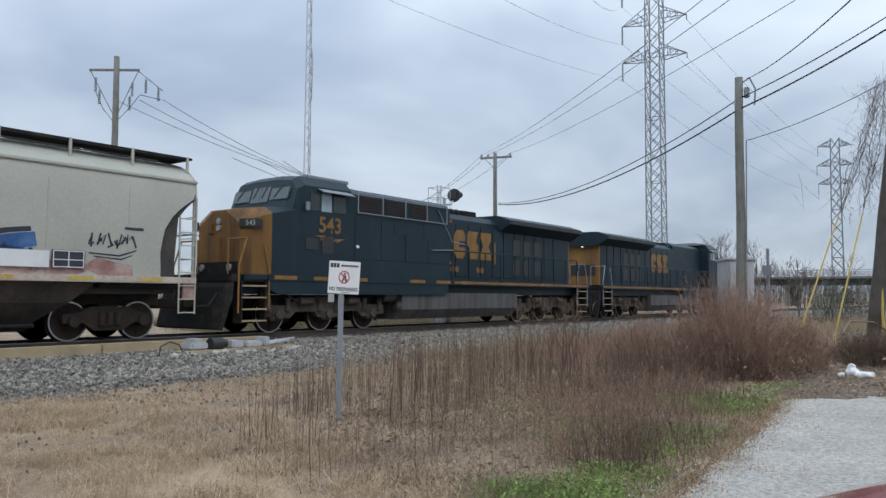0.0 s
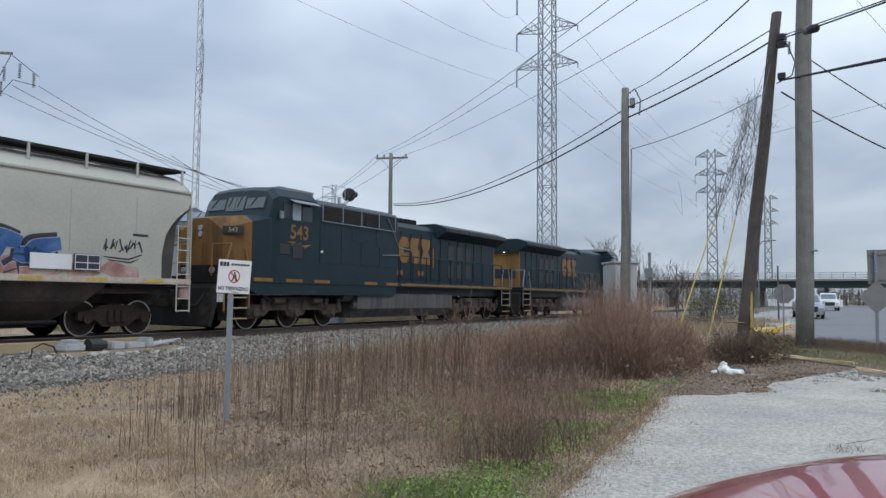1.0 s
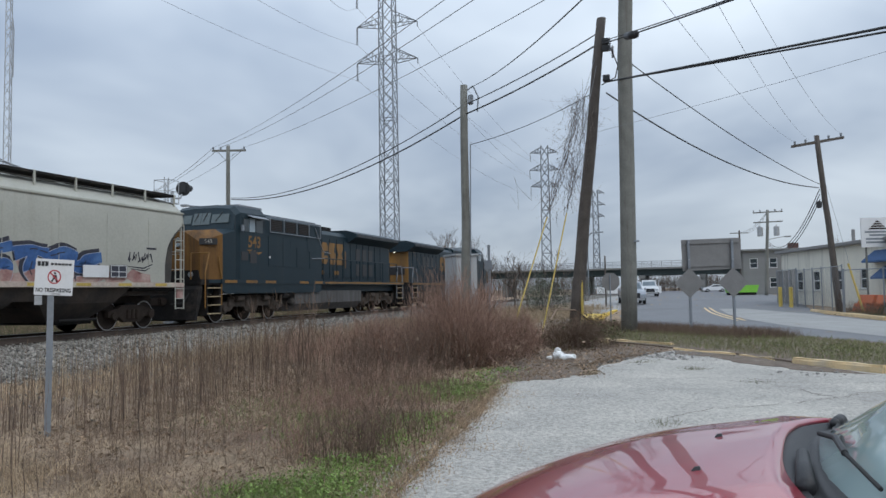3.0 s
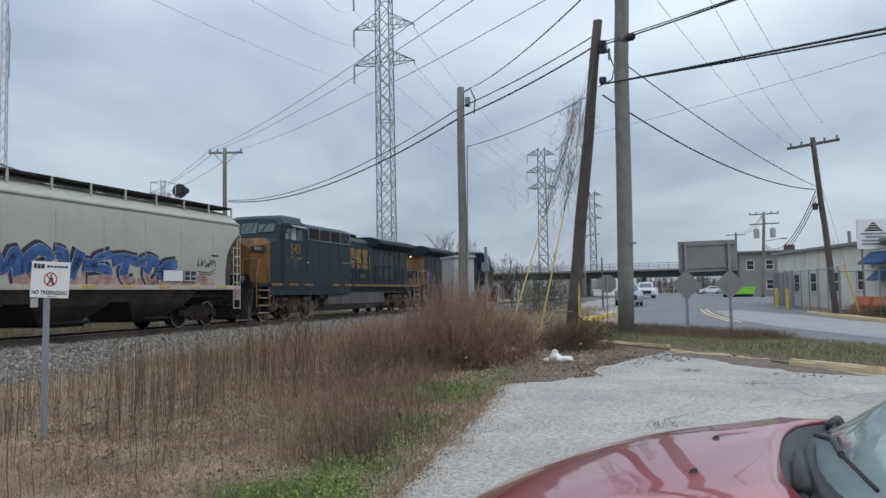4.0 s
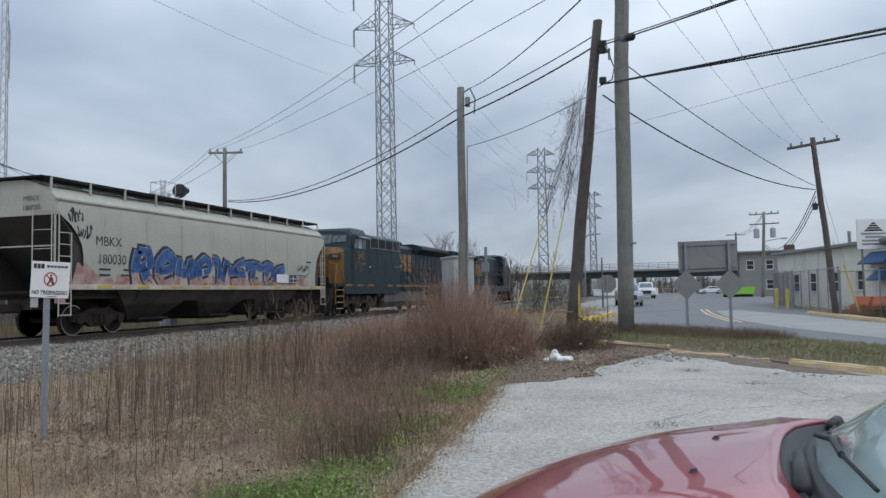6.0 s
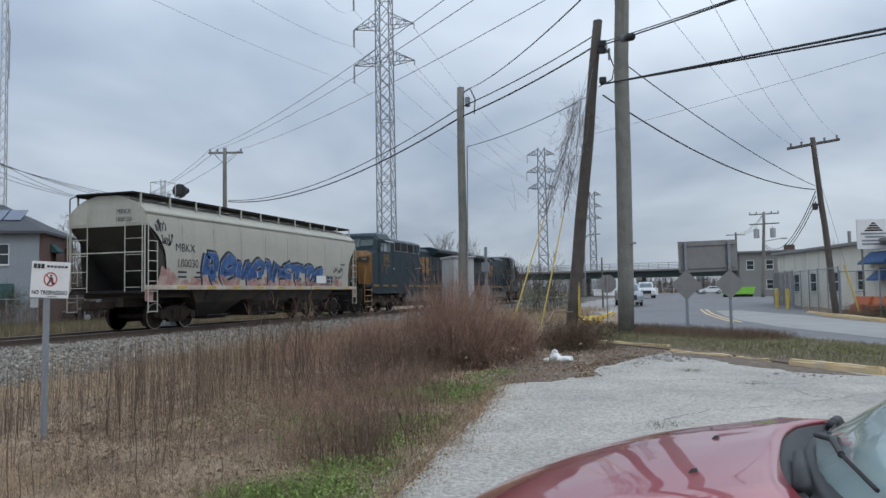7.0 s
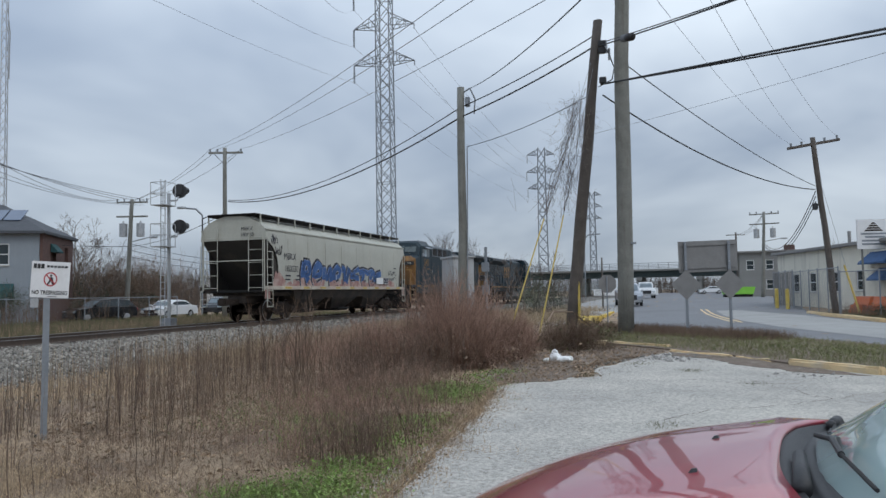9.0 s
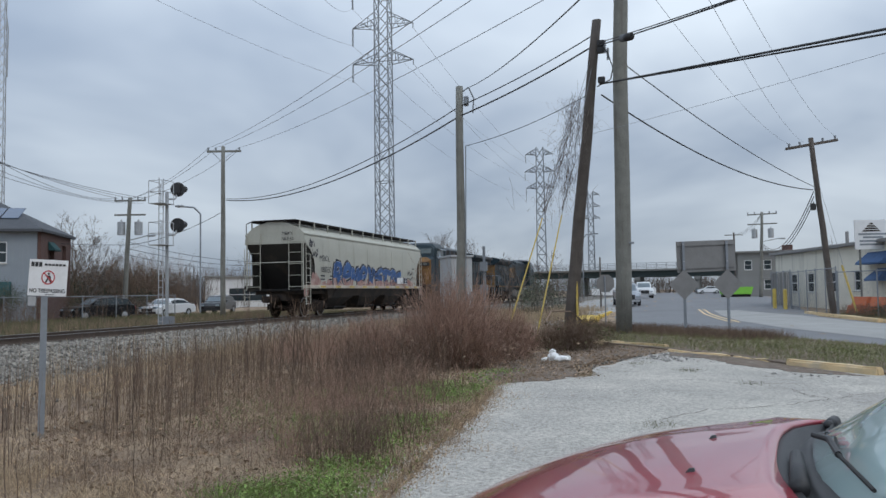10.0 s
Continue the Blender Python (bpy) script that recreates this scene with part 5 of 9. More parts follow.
def pins(th, pts, h=0.22):
    for p in pts:
        bm = bm_new()
        rod(bm, p, (p[0], p[1], p[2] + h), 0.05, 0.07, seg=8)
        part("insulator", bm, M_GREYSTEEL, th, "grey pin insulator")


# small pole beyond the track
sp = thing("utility_pole", "slim grey wooden utility pole with one crossarm beyond the track", "utility pole", "utility poles")
pole_part(sp, (47.2, 30.75, 0), (46.6, 30.35, 12.1), 0.19, 0.13, M_WOODGREY)
arm(sp, (46.28, 31.45, 11.75), (46.98, 29.15, 11.75), 0.1, 0.14)
pins(sp, [(46.3, 31.35, 11.8), (46.46, 30.85, 11.8), (46.98, 29.3, 11.8)])
bm = bm_new()
pipe(bm, [(46.66, 30.4, 10.9), (46.4, 31.1, 11.7)], 0.02)
pipe(bm, [(46.66, 30.4, 10.9), (46.9, 29.5, 11.7)], 0.02)
part("brace", bm, M_GREYSTEEL, sp)

# pole near the bush
p1 = thing("utility_pole", "grey wooden utility pole rising out of the brambles", "utility pole", "utility poles")
pole_part(p1, (30.0, 8.45, 0), (29.46, 8.22, 9.9), 0.19, 0.145, M_WOODGREY)
bm = bm_new()
box(bm, 29.44, 29.60, 7.86, 8.06, 9.1, 9.5, bevel=0.03)
pipe(bm, [(29.5, 8.1, 9.7), (29.5, 7.85, 9.85), (29.55, 7.65, 9.4), (29.55, 7.7, 8.8)], 0.03)
part("bracket", bm, M_GREYSTEEL, p1, "grey cable brackets")
bm = bm_new()
pipe(bm, [(29.55, 8.02, 7.5), (29.9, 8.22, 0.3)], 0.025)
part("riser_pipe", bm, M_GREYSTEEL, p1)

# leaning dark pole with guys and vines
lp = thing("utility_pole", "dark creosoted utility pole leaning over the road edge", "utility pole", "utility poles")
pole_part(lp, (28.3, 3.85, -0.1), (27.97, 2.55, 11.45), 0.25, 0.165, M_WOODDARK)
bm = bm_new()
pipe(bm, [(27.9, 2.5, 10.6), (27.8, 2.2, 10.2), (27.8, 2.0, 9.6), (27.9, 2.1, 9.2), (28.0, 2.6, 9.0)], 0.02)
for z in (10.45, 10.2, 9.1):
    box(bm, 27.82, 28.0, 2.3, 2.55, z, z + 0.22, bevel=0.02)
part("hardware", bm, M_BLACK, lp, "black cable clamps and loops")
bm = bm_new()
insulator(bm, (27.95, 2.28, 10.7), 0.5, 0.06)
insulator(bm, (27.98, 2.18, 10.4), 0.45, 0.06)
part("insulator_string", bm, M_GREYSTEEL, lp)
bm = bm_new()
box(bm, 28.02, 28.12, 3.48, 3.56, 0.3, 2.2, bevel=0.02)
part("marker_strip", bm, M_YELLOW, lp, "faded yellow marker strip on the pole")
for top, low, g in (((27.97, 2.75, 10.2), (24.6, 5.45, 0.0), 0.40), ((27.95, 2.7, 10.0), (25.0, 4.5, 0.0), 0.42)):
    mid = tuple(np.array(low) + (np.array(top) - np.array(low)) * g)
    gw = thing("guy_wire", "steel guy wire with a yellow plastic guard at its foot", "guy wire", "guy wires")
    bm = bm_new()
    rod(bm, low, top, 0.008, seg=5)
    part("wire", bm, M_GREYSTEEL, gw)
    bm = bm_new()
    rod(bm, low, mid, 0.022, seg=8)
    part("guard", bm, M_YELLOW, gw, "yellow plastic guard")

# tall straight pole by the kerb
p2 = thing("utility_pole", "tall thick grey weathered utility pole standing inside the kerb", "utility pole", "utility poles")
pole_part(p2, (27.82, 1.87, 0.0), (27.0, 1.58, 15.5), 0.285, 0.235, M_WOODGREY)
bm = bm_new()
rod(bm, (27.55, 1.5, 9.3), (27.45, 1.5, 9.9), 0.02)
box(bm, 27.45, 27.58, 1.42, 1.6, 3.2, 3.26)
part("bracket", bm, M_GREYSTEEL, p2)

# pole in the yard
dp = thing("utility_pole", "leaning dark utility pole with a heavy crossarm in the yard", "utility pole", "utility poles")
pole_part(dp, (49.95, -8.72, 0.0), (49.03, -7.73, 10.35), 0.2, 0.14, M_WOODDARK)
arm(dp, (48.6, -6.3, 9.72), (49.5, -9.25, 10.22), 0.12, 0.15, M_WOODDARK)
arm(dp, (48.72, -6.3, 9.72), (49.62, -9.25, 10.22), 0.1, 0.13, M_WOODDARK)
pins(dp, [(48.67, -6.5, 9.8), (48.85, -7.1, 9.9), (49.25, -8.4, 10.12), (49.45, -9.1, 10.25)])
bm = bm_new()
box(bm, 49.2, 49.4, -7.9, -7.6, 6.1, 6.5, bevel=0.04)
part("junction_box", bm, M_BLACK, dp)
dgw = thing("guy_wire", "steel guy wire with a yellow guard by the yard fence", "guy wire", "guy wires")
bm = bm_new()
rod(bm, (49.2, -7.9, 8.5), (48.2, -9.6, 0.1), 0.01, seg=5)
part("wire", bm, M_GREYSTEEL, dgw)
bm = bm_new()
rod(bm, (48.55, -9.0, 2.8), (48.2, -9.6, 0.1), 0.06, seg=8)
part("guard", bm, M_YELLOW, dgw, "yellow plastic guard")


def transformer_pole(base, top, span, label, lamp=False):
    th = thing("utility_pole", label, "utility pole", "utility poles")
    pole_part(th, base, top, 0.2, 0.14, M_WOODGREY)
    sx, sy = span
    for dz in (0.25, 1.35):
        arm(th, (top[0] - sx, top[1] - sy, top[2] - dz), (top[0] + sx, top[1] + sy, top[2] - dz), 0.1, 0.13)
    pins(th, [(top[0] + k * sx, top[1] + k * sy, top[2] - 0.2) for k in (-0.95, -0.5, 0.5, 0.95)])
    for k in (-0.5, 0.5):
        bm = bm_new()
        c = (top[0] + k * sx * 1.1, top[1] + k * sy * 1.1)
        rod(bm, (*c, top[2] - 2.9), (*c, top[2] - 1.9), 0.3, seg=14)
        rod(bm, (*c, top[2] - 1.9), (*c, top[2] - 1.7), 0.1, 0.05, seg=8)
        part("transformer", bm, M_STEEL, th, "grey can transformer")
    if lamp:
        bm = bm_new()
        pipe(bm, [(top[0], top[1], top[2] - 3.3), (top[0], top[1] - 1.6, top[2] - 3.0)], 0.04)
        box(bm, top[0] - 0.12, top[0] + 0.12, top[1] - 2.3, top[1] - 1.6, top[2] - 3.1, top[2] - 2.95, bevel=0.04)
        part("street_light", bm, M_STEEL, th)
    return th


transformer_pole((49.3, 40.85, 0), (48.98, 40.1, 9.25), (-0.35, 1.15), "wooden pole with transformers across the track", True)
transformer_pole((91.8, -8.75, 0.4), (91.4, -9.15, 10.0), (0.35, 1.5), "wooden pole with transformers beside the road", True)
fp = thing("utility_pole", "far wooden pole with one crossarm by the road", "utility pole", "utility poles")
pole_part(fp, (128, -8.7, 0.5), (127.9, -8.6, 10.3), 0.17, 0.13, M_WOODDARK)
arm(fp, (127.6, -7.2, 9.9), (128.2, -10.0, 9.9))

# pole with bracing arms and hanging insulators far across the track
vp = thing("utility_pole", "grey pole with a braced crossarm and hanging insulators", "utility pole", "utility poles")
pole_part(vp, (25.6, 45.0, 0), (25.35, 44.76, 16.5), 0.24, 0.17, M_WOODGREY)
arm(vp, (24.35, 46.15, 15.66), (26.25, 43.65, 15.66), 0.11, 0.14)
bm = bm_new()
pipe(bm, [(24.4, 46.1, 15.6), (25.42, 44.85, 12.6), (26.2, 43.7, 15.6)], 0.03)
pipe(bm, [(26.2, 43.7, 15.6), (27.2, 42.5, 14.35)], 0.03)
part("brace", bm, M_GREYSTEEL, vp)
bm = bm_new()
for p in ((24.6, 45.8, 15.2), (24.75, 45.6, 14.4), (26.0, 44.0, 14.9), (26.5, 43.3, 15.1), (27.0, 42.7, 14.6), (25.9, 44.1, 14.0)):
    insulator(bm, p, 0.9, 0.1, 7)
part("insulator_string", bm, M_GREYSTEEL, vp)
bm = bm_new()
pipe(bm, [(24.6, 45.8, 14.3), (24.9, 45.4, 13.2), (25.4, 44.9, 12.3), (25.9, 44.2, 13.2), (26.3, 43.6, 14.1), (27.1, 42.6, 13.8)], 0.02)
part("jumper", bm, M_WIRE, vp)


def lattice_tower(base, height, w0, w1, arms, axis, label, panel=1.7, r=0.07, ins=True):
    """Square lattice mast with X bracing; arms: (height, left reach, right reach); axis: unit direction of the arms."""
    th = thing("transmission_tower", label, "tower", "transmission towers")
    bx, by, bz = base
    ax, ay = axis
    def corner(k, z):
        w = w0 + (w1 - w0) * z / height
        u, v = ((-1, -1), (1, -1), (1, 1), (-1, 1))[k]
        return Vector((bx + (u * ax - v * ay) * w / 2, by + (u * ay + v * ax) * w / 2, bz + z))
    for k in range(4):
        bm = bm_new()
        rod(bm, corner(k, 0), corner(k, height), r, seg=5)
        part("leg", bm, M_GREYSTEEL, th)
    bm = bm_new()
    n = int(height / panel)
    for i in range(n):
        z0, z1 = i * height / n, (i + 1) * height / n
        for k in range(4):
            rod(bm, corner(k, z0), corner((k + 1) % 4, z1), r * 0.6, seg=4)
            rod(bm, corner((k + 1) % 4, z0), corner(k, z1), r * 0.6, seg=4)
            if i % 4 == 0:
                rod(bm, corner(k, z0), corner((k + 1) % 4, z0), r * 0.6, seg=4)
    part("lattice_bracing", bm, M_GREYSTEEL, th)
    for z, left, right in arms:
        for s, reach in ((-1, left), (1, right)):
            if not reach:
                continue
            bm = bm_new()
            w = w0 + (w1 - w0) * z / height
            tip = Vector((bx + s * ax * reach, by + s * ay * reach, bz + z))
            for v in (-1, 1):
                lowp = Vector((bx + (s * ax - v * ay) * w / 2, by + (s * ay + v * ax) * w / 2, bz + z - 0.15))
                hip = lowp + Vector((0, 0, reach * 0.42))
                rod(bm, lowp, tip, r * 0.7, seg=4)
                rod(bm, hip, tip, r * 0.7, seg=4)
                for q in (0.3, 0.6):
                    rod(bm, lowp.lerp(tip, q), hip.lerp(tip, q), r * 0.5, seg=4)
                    rod(bm, lowp.lerp(tip, q - 0.3), hip.lerp(tip, q), r * 0.5, seg=4)
            part("arm", bm, M_GREYSTEEL, th, "lattice cross arm")
            if ins and s < 0:
                bm = bm_new()
                insulator(bm, tip, 2.05, 0.13, 11)
                part("insulator_string", bm, M_GREYSTEEL, th, "hanging insulator string")
            else:
                bm = bm_new()
                rod(bm, tip, tip - Vector((0, 0, 0.6)), 0.06)
                part("hanger", bm, M_GREYSTEEL, th)
    return th


lattice_tower((79.9, 31.2, 0), 44, 1.75, 1.5, [(32.0, 3.65, 3.55), (27.8, 3.65, 3.55), (36.3, 3.65, 3.55)], (0.05, -1.0), "tall slim grey lattice power tower beyond the track")
lattice_tower((173.4, 29.5, 0), 34.5, 2.3, 1.6, [(33.0, 3.2, 3.0), (29.0, 3.4, 3.2), (25.2, 3.2, 3.0)], (0.2, -0.98), "distant grey lattice power tower", 2.4, 0.1)
lattice_tower((262, 27.6, 0), 35, 2.3, 1.6, [(34.0, 3.2, 3.0), (30.0, 3.4, 3.2), (26.0, 3.2, 3.0)], (0.2, -0.98), "far lattice power tower in haze", 3.0, 0.12)

# slender guyed radio mast behind the train
rm = thing("radio_mast", "slender grey lattice radio mast far behind the track", "mast")
mx, my = 49.0, 52.8
for k in range(3):
    bm = bm_new()
    a = k * 2.094
    rod(bm, (mx + 0.38 * math.cos(a), my + 0.38 * math.sin(a), 0), (mx + 0.2 * math.cos(a), my + 0.2 * math.sin(a), 46), 0.045, 0.035, seg=5)
    part("leg", bm, M_STEEL, rm)
bm = bm_new()
for i in range(60):
    z0, z1 = i * 0.765, (i + 1) * 0.765
    for k in range(3):
        a, b = k * 2.094, (k + 1) * 2.094
        w0, w1 = 0.38 - 0.18 * z0 / 46, 0.38 - 0.18 * z1 / 46
        if i % 2:
            a, b = b, a
        rod(bm, (mx + w0 * math.cos(a), my + w0 * math.sin(a), z0), (mx + w1 * math.cos(b), my + w1 * math.sin(b), z1), 0.022, seg=4)
part("lattice_bracing", bm, M_STEEL, rm)
bm = bm_new()
pipe(bm, [(mx + 0.4, my, 20), (mx + 0.45, my, 24), (mx + 0.3, my, 25)], 0.05)
part("antenna", bm, M_STEEL, rm)


def wire(a, b, sag, r=0.014, material=M_WIREGREY, label="thin grey overhead conductor", n=22):
    a, b = np.array(a, float), np.array(b, float)
    s = np.linspace(0, 1, n)[:, None]
    P = a + (b - a) * s
    P[:, 2] -= 4 * sag * (s * (1 - s))[:, 0]
    d = b - a
    side = np.cross(d, (0, 0, 1.0))
    side /= np.linalg.norm(side)
    upv = np.cross(side, d)
    upv /= np.linalg.norm(upv)
    ang = np.arange(5) * 2 * np.pi / 5
    off = np.cos(ang)[:, None] * side + np.sin(ang)[:, None] * upv
    V = (P[:, None, :] + r * off).reshape(-1, 3)
    i, j = np.meshgrid(np.arange(n - 1), np.arange(5), indexing="ij")
    F = np.stack([i * 5 + j, i * 5 + (j + 1) % 5, (i + 1) * 5 + (j + 1) % 5, (i + 1) * 5 + j], -1).reshape(-1, 4)
    return tagged(array_mesh("overhead_wire", V, F, material), label, "wire", "overhead wires")


def far_end(a, b, k):
    """The point past b on the line from a."""
    return tuple(np.array(b) + (np.array(b) - np.array(a)) * k)


THICK = "thick black overhead cable"
for dz, r in ((0.0, 0.032), (0.1, 0.022)):
    wire((46.8, 30.2, 8.3 + dz), (29.5, 8.25, 8.7 + dz * 4), 1.05, r, M_WIRE, THICK)
    wire((29.5, 8.25, 8.7 + dz * 4), (27.95, 2.75, 10.48 + dz * 4), 0.12, r, M_WIRE, THICK)
    wire((27.95, 2.5, 10.5 + dz), far_end((27.95, 2.5, 10.5), (16.98, -1.85, 7.85), 0.5), 0.05, r * 0.8, M_WIRE, THICK)
    e = (17.77, -4.29, 6.97 - dz)
    wire((28.05, 2.5, 9.1), far_end((28.05, 2.5, 9.1), e, 0.4), 0.02, 0.026 if dz else 0.034, M_WIRE, THICK)
bm = bm_new()
rod(bm, (24.6, 1.2, 9.62), (25.4, 1.5, 9.85), 0.13, seg=12)
solid("splice_case", bm, M_BLACK, "black cable splice case hanging on the cable", "splice case", smooth=True)
wire((28.05, 2.45, 8.7), (49.2, -7.75, 7.3), 0.75, 0.03, M_WIRE, THICK)
wire((27.5, 1.7, 9.7), (49.2, -7.8, 7.5), 0.35, 0.02, M_WIRE, THICK)
wire((29.55, 7.95, 9.83), far_end((29.55, 7.95, 9.83), (13.82, 1.74, 6.95), 0.3), 0.3, 0.014, M_WIRE, "thin black service wire")
wire((29.65, 8.06, 7.5), (28.0, 3.0, 8.7), 0.18, 0.014, M_WIRE, "thin black service wire")
wire((28.1, 2.9, 7.3), far_end((28.1, 2.9, 7.3), (20.0, -4.8, 7.15), 0.5), 0.1, 0.006)
for q, e in (((79.65, 34.7, 25.75), (45.9, 34.0, 23.0)), ((79.45, 34.7, 29.9), (47.9, 27.6, 22.9)), ((79.2, 34.7, 34.2), (49.3, 22.9, 22.8))):
    wire(q, far_end(q, e, 0.6), 0.8, 0.013)
for q, e in (((79.65, 34.7, 25.75), (173.2, 32.4, 23.2)), ((79.45, 34.7, 29.9), (172.9, 32.5, 27.3)), ((79.2, 34.7, 34.2), (172.6, 32.4, 31.0)),
             ((80, 27.6, 27.2), (174.6, 26.7, 23.2)), ((80, 27.6, 31.4), (174.6, 26.7, 27.2))):
    wire(q, e, 2.0, 0.016)
for q, e in (((46.3, 31.35, 12.0), (18.6, 6.2, 9.26)), ((46.46, 30.85, 12.0), (18.8, 5.5, 9.25)), ((46.98, 29.3, 12.0), (19.3, 3.8, 9.22))):
    wire(q, far_end(q, e, 0.3), 0.6, 0.011)
    wire(q, (48.98 + random.uniform(-0.2, 0.2), 40.1 + random.uniform(-1, 1), 9.0), 0.5, 0.014)
for q, e in (((48.67, -6.5, 10.0), (18.5, -0.05, 8.4)), ((48.9, -7.3, 10.1), (18.8, -1.13, 8.4)), ((49.45, -9.1, 10.45), (19.05, -1.9, 8.4))):
    wire(q, far_end(q, e, 0.3), 0.7, 0.0055)
for k in range(3):
    wire((49.25, -7.8, 7.2 - 0.3 * k), (91.5, -9.2, 6.4 - 0.2 * k), 1.7, 0.028, M_WIRE, THICK)
    wire((48.7 + 0.3 * k, 41.0 - 0.9 * k, 9.2), (27.2 - 0.9 * k, 42.5 + 1.2 * k, 13.8), 0.9, 0.02)
    wire((48.7 + 0.3 * k, 41.0 - 0.9 * k, 9.2 - 0.2 * k), (24.0 - k, 27.5 + k * 0.6, 7.9), 0.7, 0.014)
    wire((91.4, -9.2, 9.9), (127.8, -8.6 - 0.7 * k, 10.0), 0.6, 0.02)
    wire((49.0, 40.2, 5.8 - 0.5 * k), (70.0, 39.0, 5.0 - 0.4 * k), 0.5, 0.02, M_WIRE, THICK)
wire((46.9, 30.6, 7.5), (49.1, 40.3, 5.6), 0.4, 0.02, M_WIRE, THICK)
wire((20, 47, 6.6), (49.1, 40.4, 5.6), 0.6, 0.02, M_WIRE, THICK)

# ---- railway signal ----
sg = thing("railway_signal", "grey signal mast with two round black signal heads and a ladder", "railway signal")
SX, SY = 29.35, 22.0
bm = bm_new()
rod(bm, (SX, SY, 0.1), (SX - 0.05, SY, 6.3), 0.075, seg=12)
part("mast", bm, M_STEEL, sg, smooth=False)
bm = bm_new()
box(bm, SX - 0.25, SX + 0.25, SY - 0.25, SY + 0.25, 0.0, 0.7, bevel=0.03)
part("base", bm, M_GREYSTEEL, sg)
for z in (6.5, 4.85):
    bm = bm_new()
    d = Vector((-0.95, -0.3, 0)).normalized()
    c = Vector((SX + 0.55, SY - 0.15, z))
    rod(bm, c + d * 0.05, c - d * 0.02, 0.33, seg=24)
    hd = part("signal_head", bm, M_BLACK, sg, "round black target seen from behind")
    bm = bm_new()
    box(bm, -0.12, 0.28, -0.16, 0.16, -0.2, 0.2, Matrix.Translation(c + d * 0.0) @ Matrix.Rotation(0.3, 4, "Z"), bevel=0.03)
    part("lamp_case", bm, M_BLACK, hd)
    bm = bm_new()
    rod(bm, c - d * 0.02 + Vector((0.3, 0, 0.1)), c + Vector((0.55, 0.05, 0.08)), 0.14, 0.16, seg=12)
    part("hood", bm, M_BLACK, hd)
    bm = bm_new()
    pipe(bm, [(SX, SY, z - 0.5), (SX + 0.4, SY - 0.1, z - 0.45), (SX + 0.5, SY - 0.12, z - 0.25)], 0.04)
    part("head_bracket", bm, M_STEEL, sg)
bm = bm_new()
for dx in (-0.6, -0.3):
    rod(bm, (SX + dx, SY, 0.3), (SX + dx, SY, 6.9), 0.022, seg=5)
for k in range(21):
    rod(bm, (SX - 0.6, SY, 0.5 + 0.3 * k), (SX - 0.3, SY, 0.5 + 0.3 * k), 0.014, seg=5)
part("ladder", bm, M_STEEL, sg, "grey rung ladder")
for z in (5.75, 3.9):
    bm = bm_new()
    box(bm, SX - 0.85, SX + 0.02, SY - 0.35, SY + 0.35, z - 0.03, z)
    for x in (SX - 0.85, SX - 0.05):
        for y in (SY - 0.35, SY + 0.35):
            rod(bm, (x, y, z), (x, y, z + 1.0), 0.018, seg=5)
    for zz in (0.5, 1.0):
        pipe(bm, [(SX - 0.05, SY - 0.35, z + zz), (SX - 0.85, SY - 0.35, z + zz), (SX - 0.85, SY + 0.35, z + zz), (SX - 0.05, SY + 0.35, z + zz)], 0.016, 5)
    part("platform", bm, M_STEEL, sg, "small railed platform")

# ---- no-trespassing sign ----
ns = thing("warning_sign", "white square metal railway sign on a grey steel post among reeds", "sign", at=pose(7.284, 7.188, 0.055, 0.6, 0.6, -47))
bm = bm_new()
prism(bm, [(-0.035, 0.0), (-0.035, 0.02), (-0.012, 0.02), (-0.012, 0.045), (0.012, 0.045), (0.012, 0.02), (0.035, 0.02), (0.035, 0.0)], -0.2, 1.98, "z")
part("post", bm, M_GREYSTEEL, ns, "grey flanged steel post")
bm = bm_new()
box(bm, -0.205, 0.205, -0.012, 0.0, 1.57, 2.0, bevel=0.004)
pan = part("panel", bm, M_WHITE, ns, "white enamelled sign face")
def sign_bar(x0, x1, z0, z1, material=M_BLACK):
    bm_ = bm_new()
    box(bm_, x0, x1, -0.0155, -0.0125, z0, z1)
    part("lettering_bar", bm_, material, pan)
for x0 in (-0.185, -0.145, -0.105):
    sign_bar(x0, x0 + 0.033, 1.915, 1.97)
for k in range(6):
    sign_bar(-0.045 + k * 0.038, -0.015 + k * 0.038, 1.93, 1.955)
decal_text("NO TRESPASSING", 0.066, (0, -0.0145, 1.63), M_BLACK, pan, "lettering", squeeze=0.72, push=0.0016)
bm = bm_new()
for k in range(28):
    a, b = k * math.tau / 28, (k + 1) * math.tau / 28
    bm.faces.new([bm.verts.new((r_ * math.cos(t_) * 0.85, -0.0145, 1.79 + r_ * math.sin(t_))) for r_, t_ in ((0.085, a), (0.085, b), (0.07, b), (0.07, a))])
prism(bm, [(-0.055, 1.84), (-0.045, 1.85), (0.055, 1.74), (0.045, 1.73)], -0.0165, -0.0145, "y")
part("prohibition_ring", bm, M_RED, pan, "red ring with a slash")
bm = bm_new()
rod(bm, (0.005, -0.0135, 1.835), (0.005, -0.0125, 1.835), 0.014, seg=10)
prism(bm, [(-0.02, 1.815), (0.025, 1.815), (0.03, 1.775), (0.04, 1.73), (0.02, 1.73), (0.005, 1.77), (-0.015, 1.73), (-0.035, 1.73), (-0.012, 1.78)], -0.0142, -0.0125, "y")
part("pictogram", bm, M_BLACK, pan, "small black walking pictogram shape")
sign_bar(-0.02, 0.075, 1.586, 1.592)
bm = bm_new()
box(bm, -0.17, -0.09, 0.004, 0.01, 1.46, 1.57)
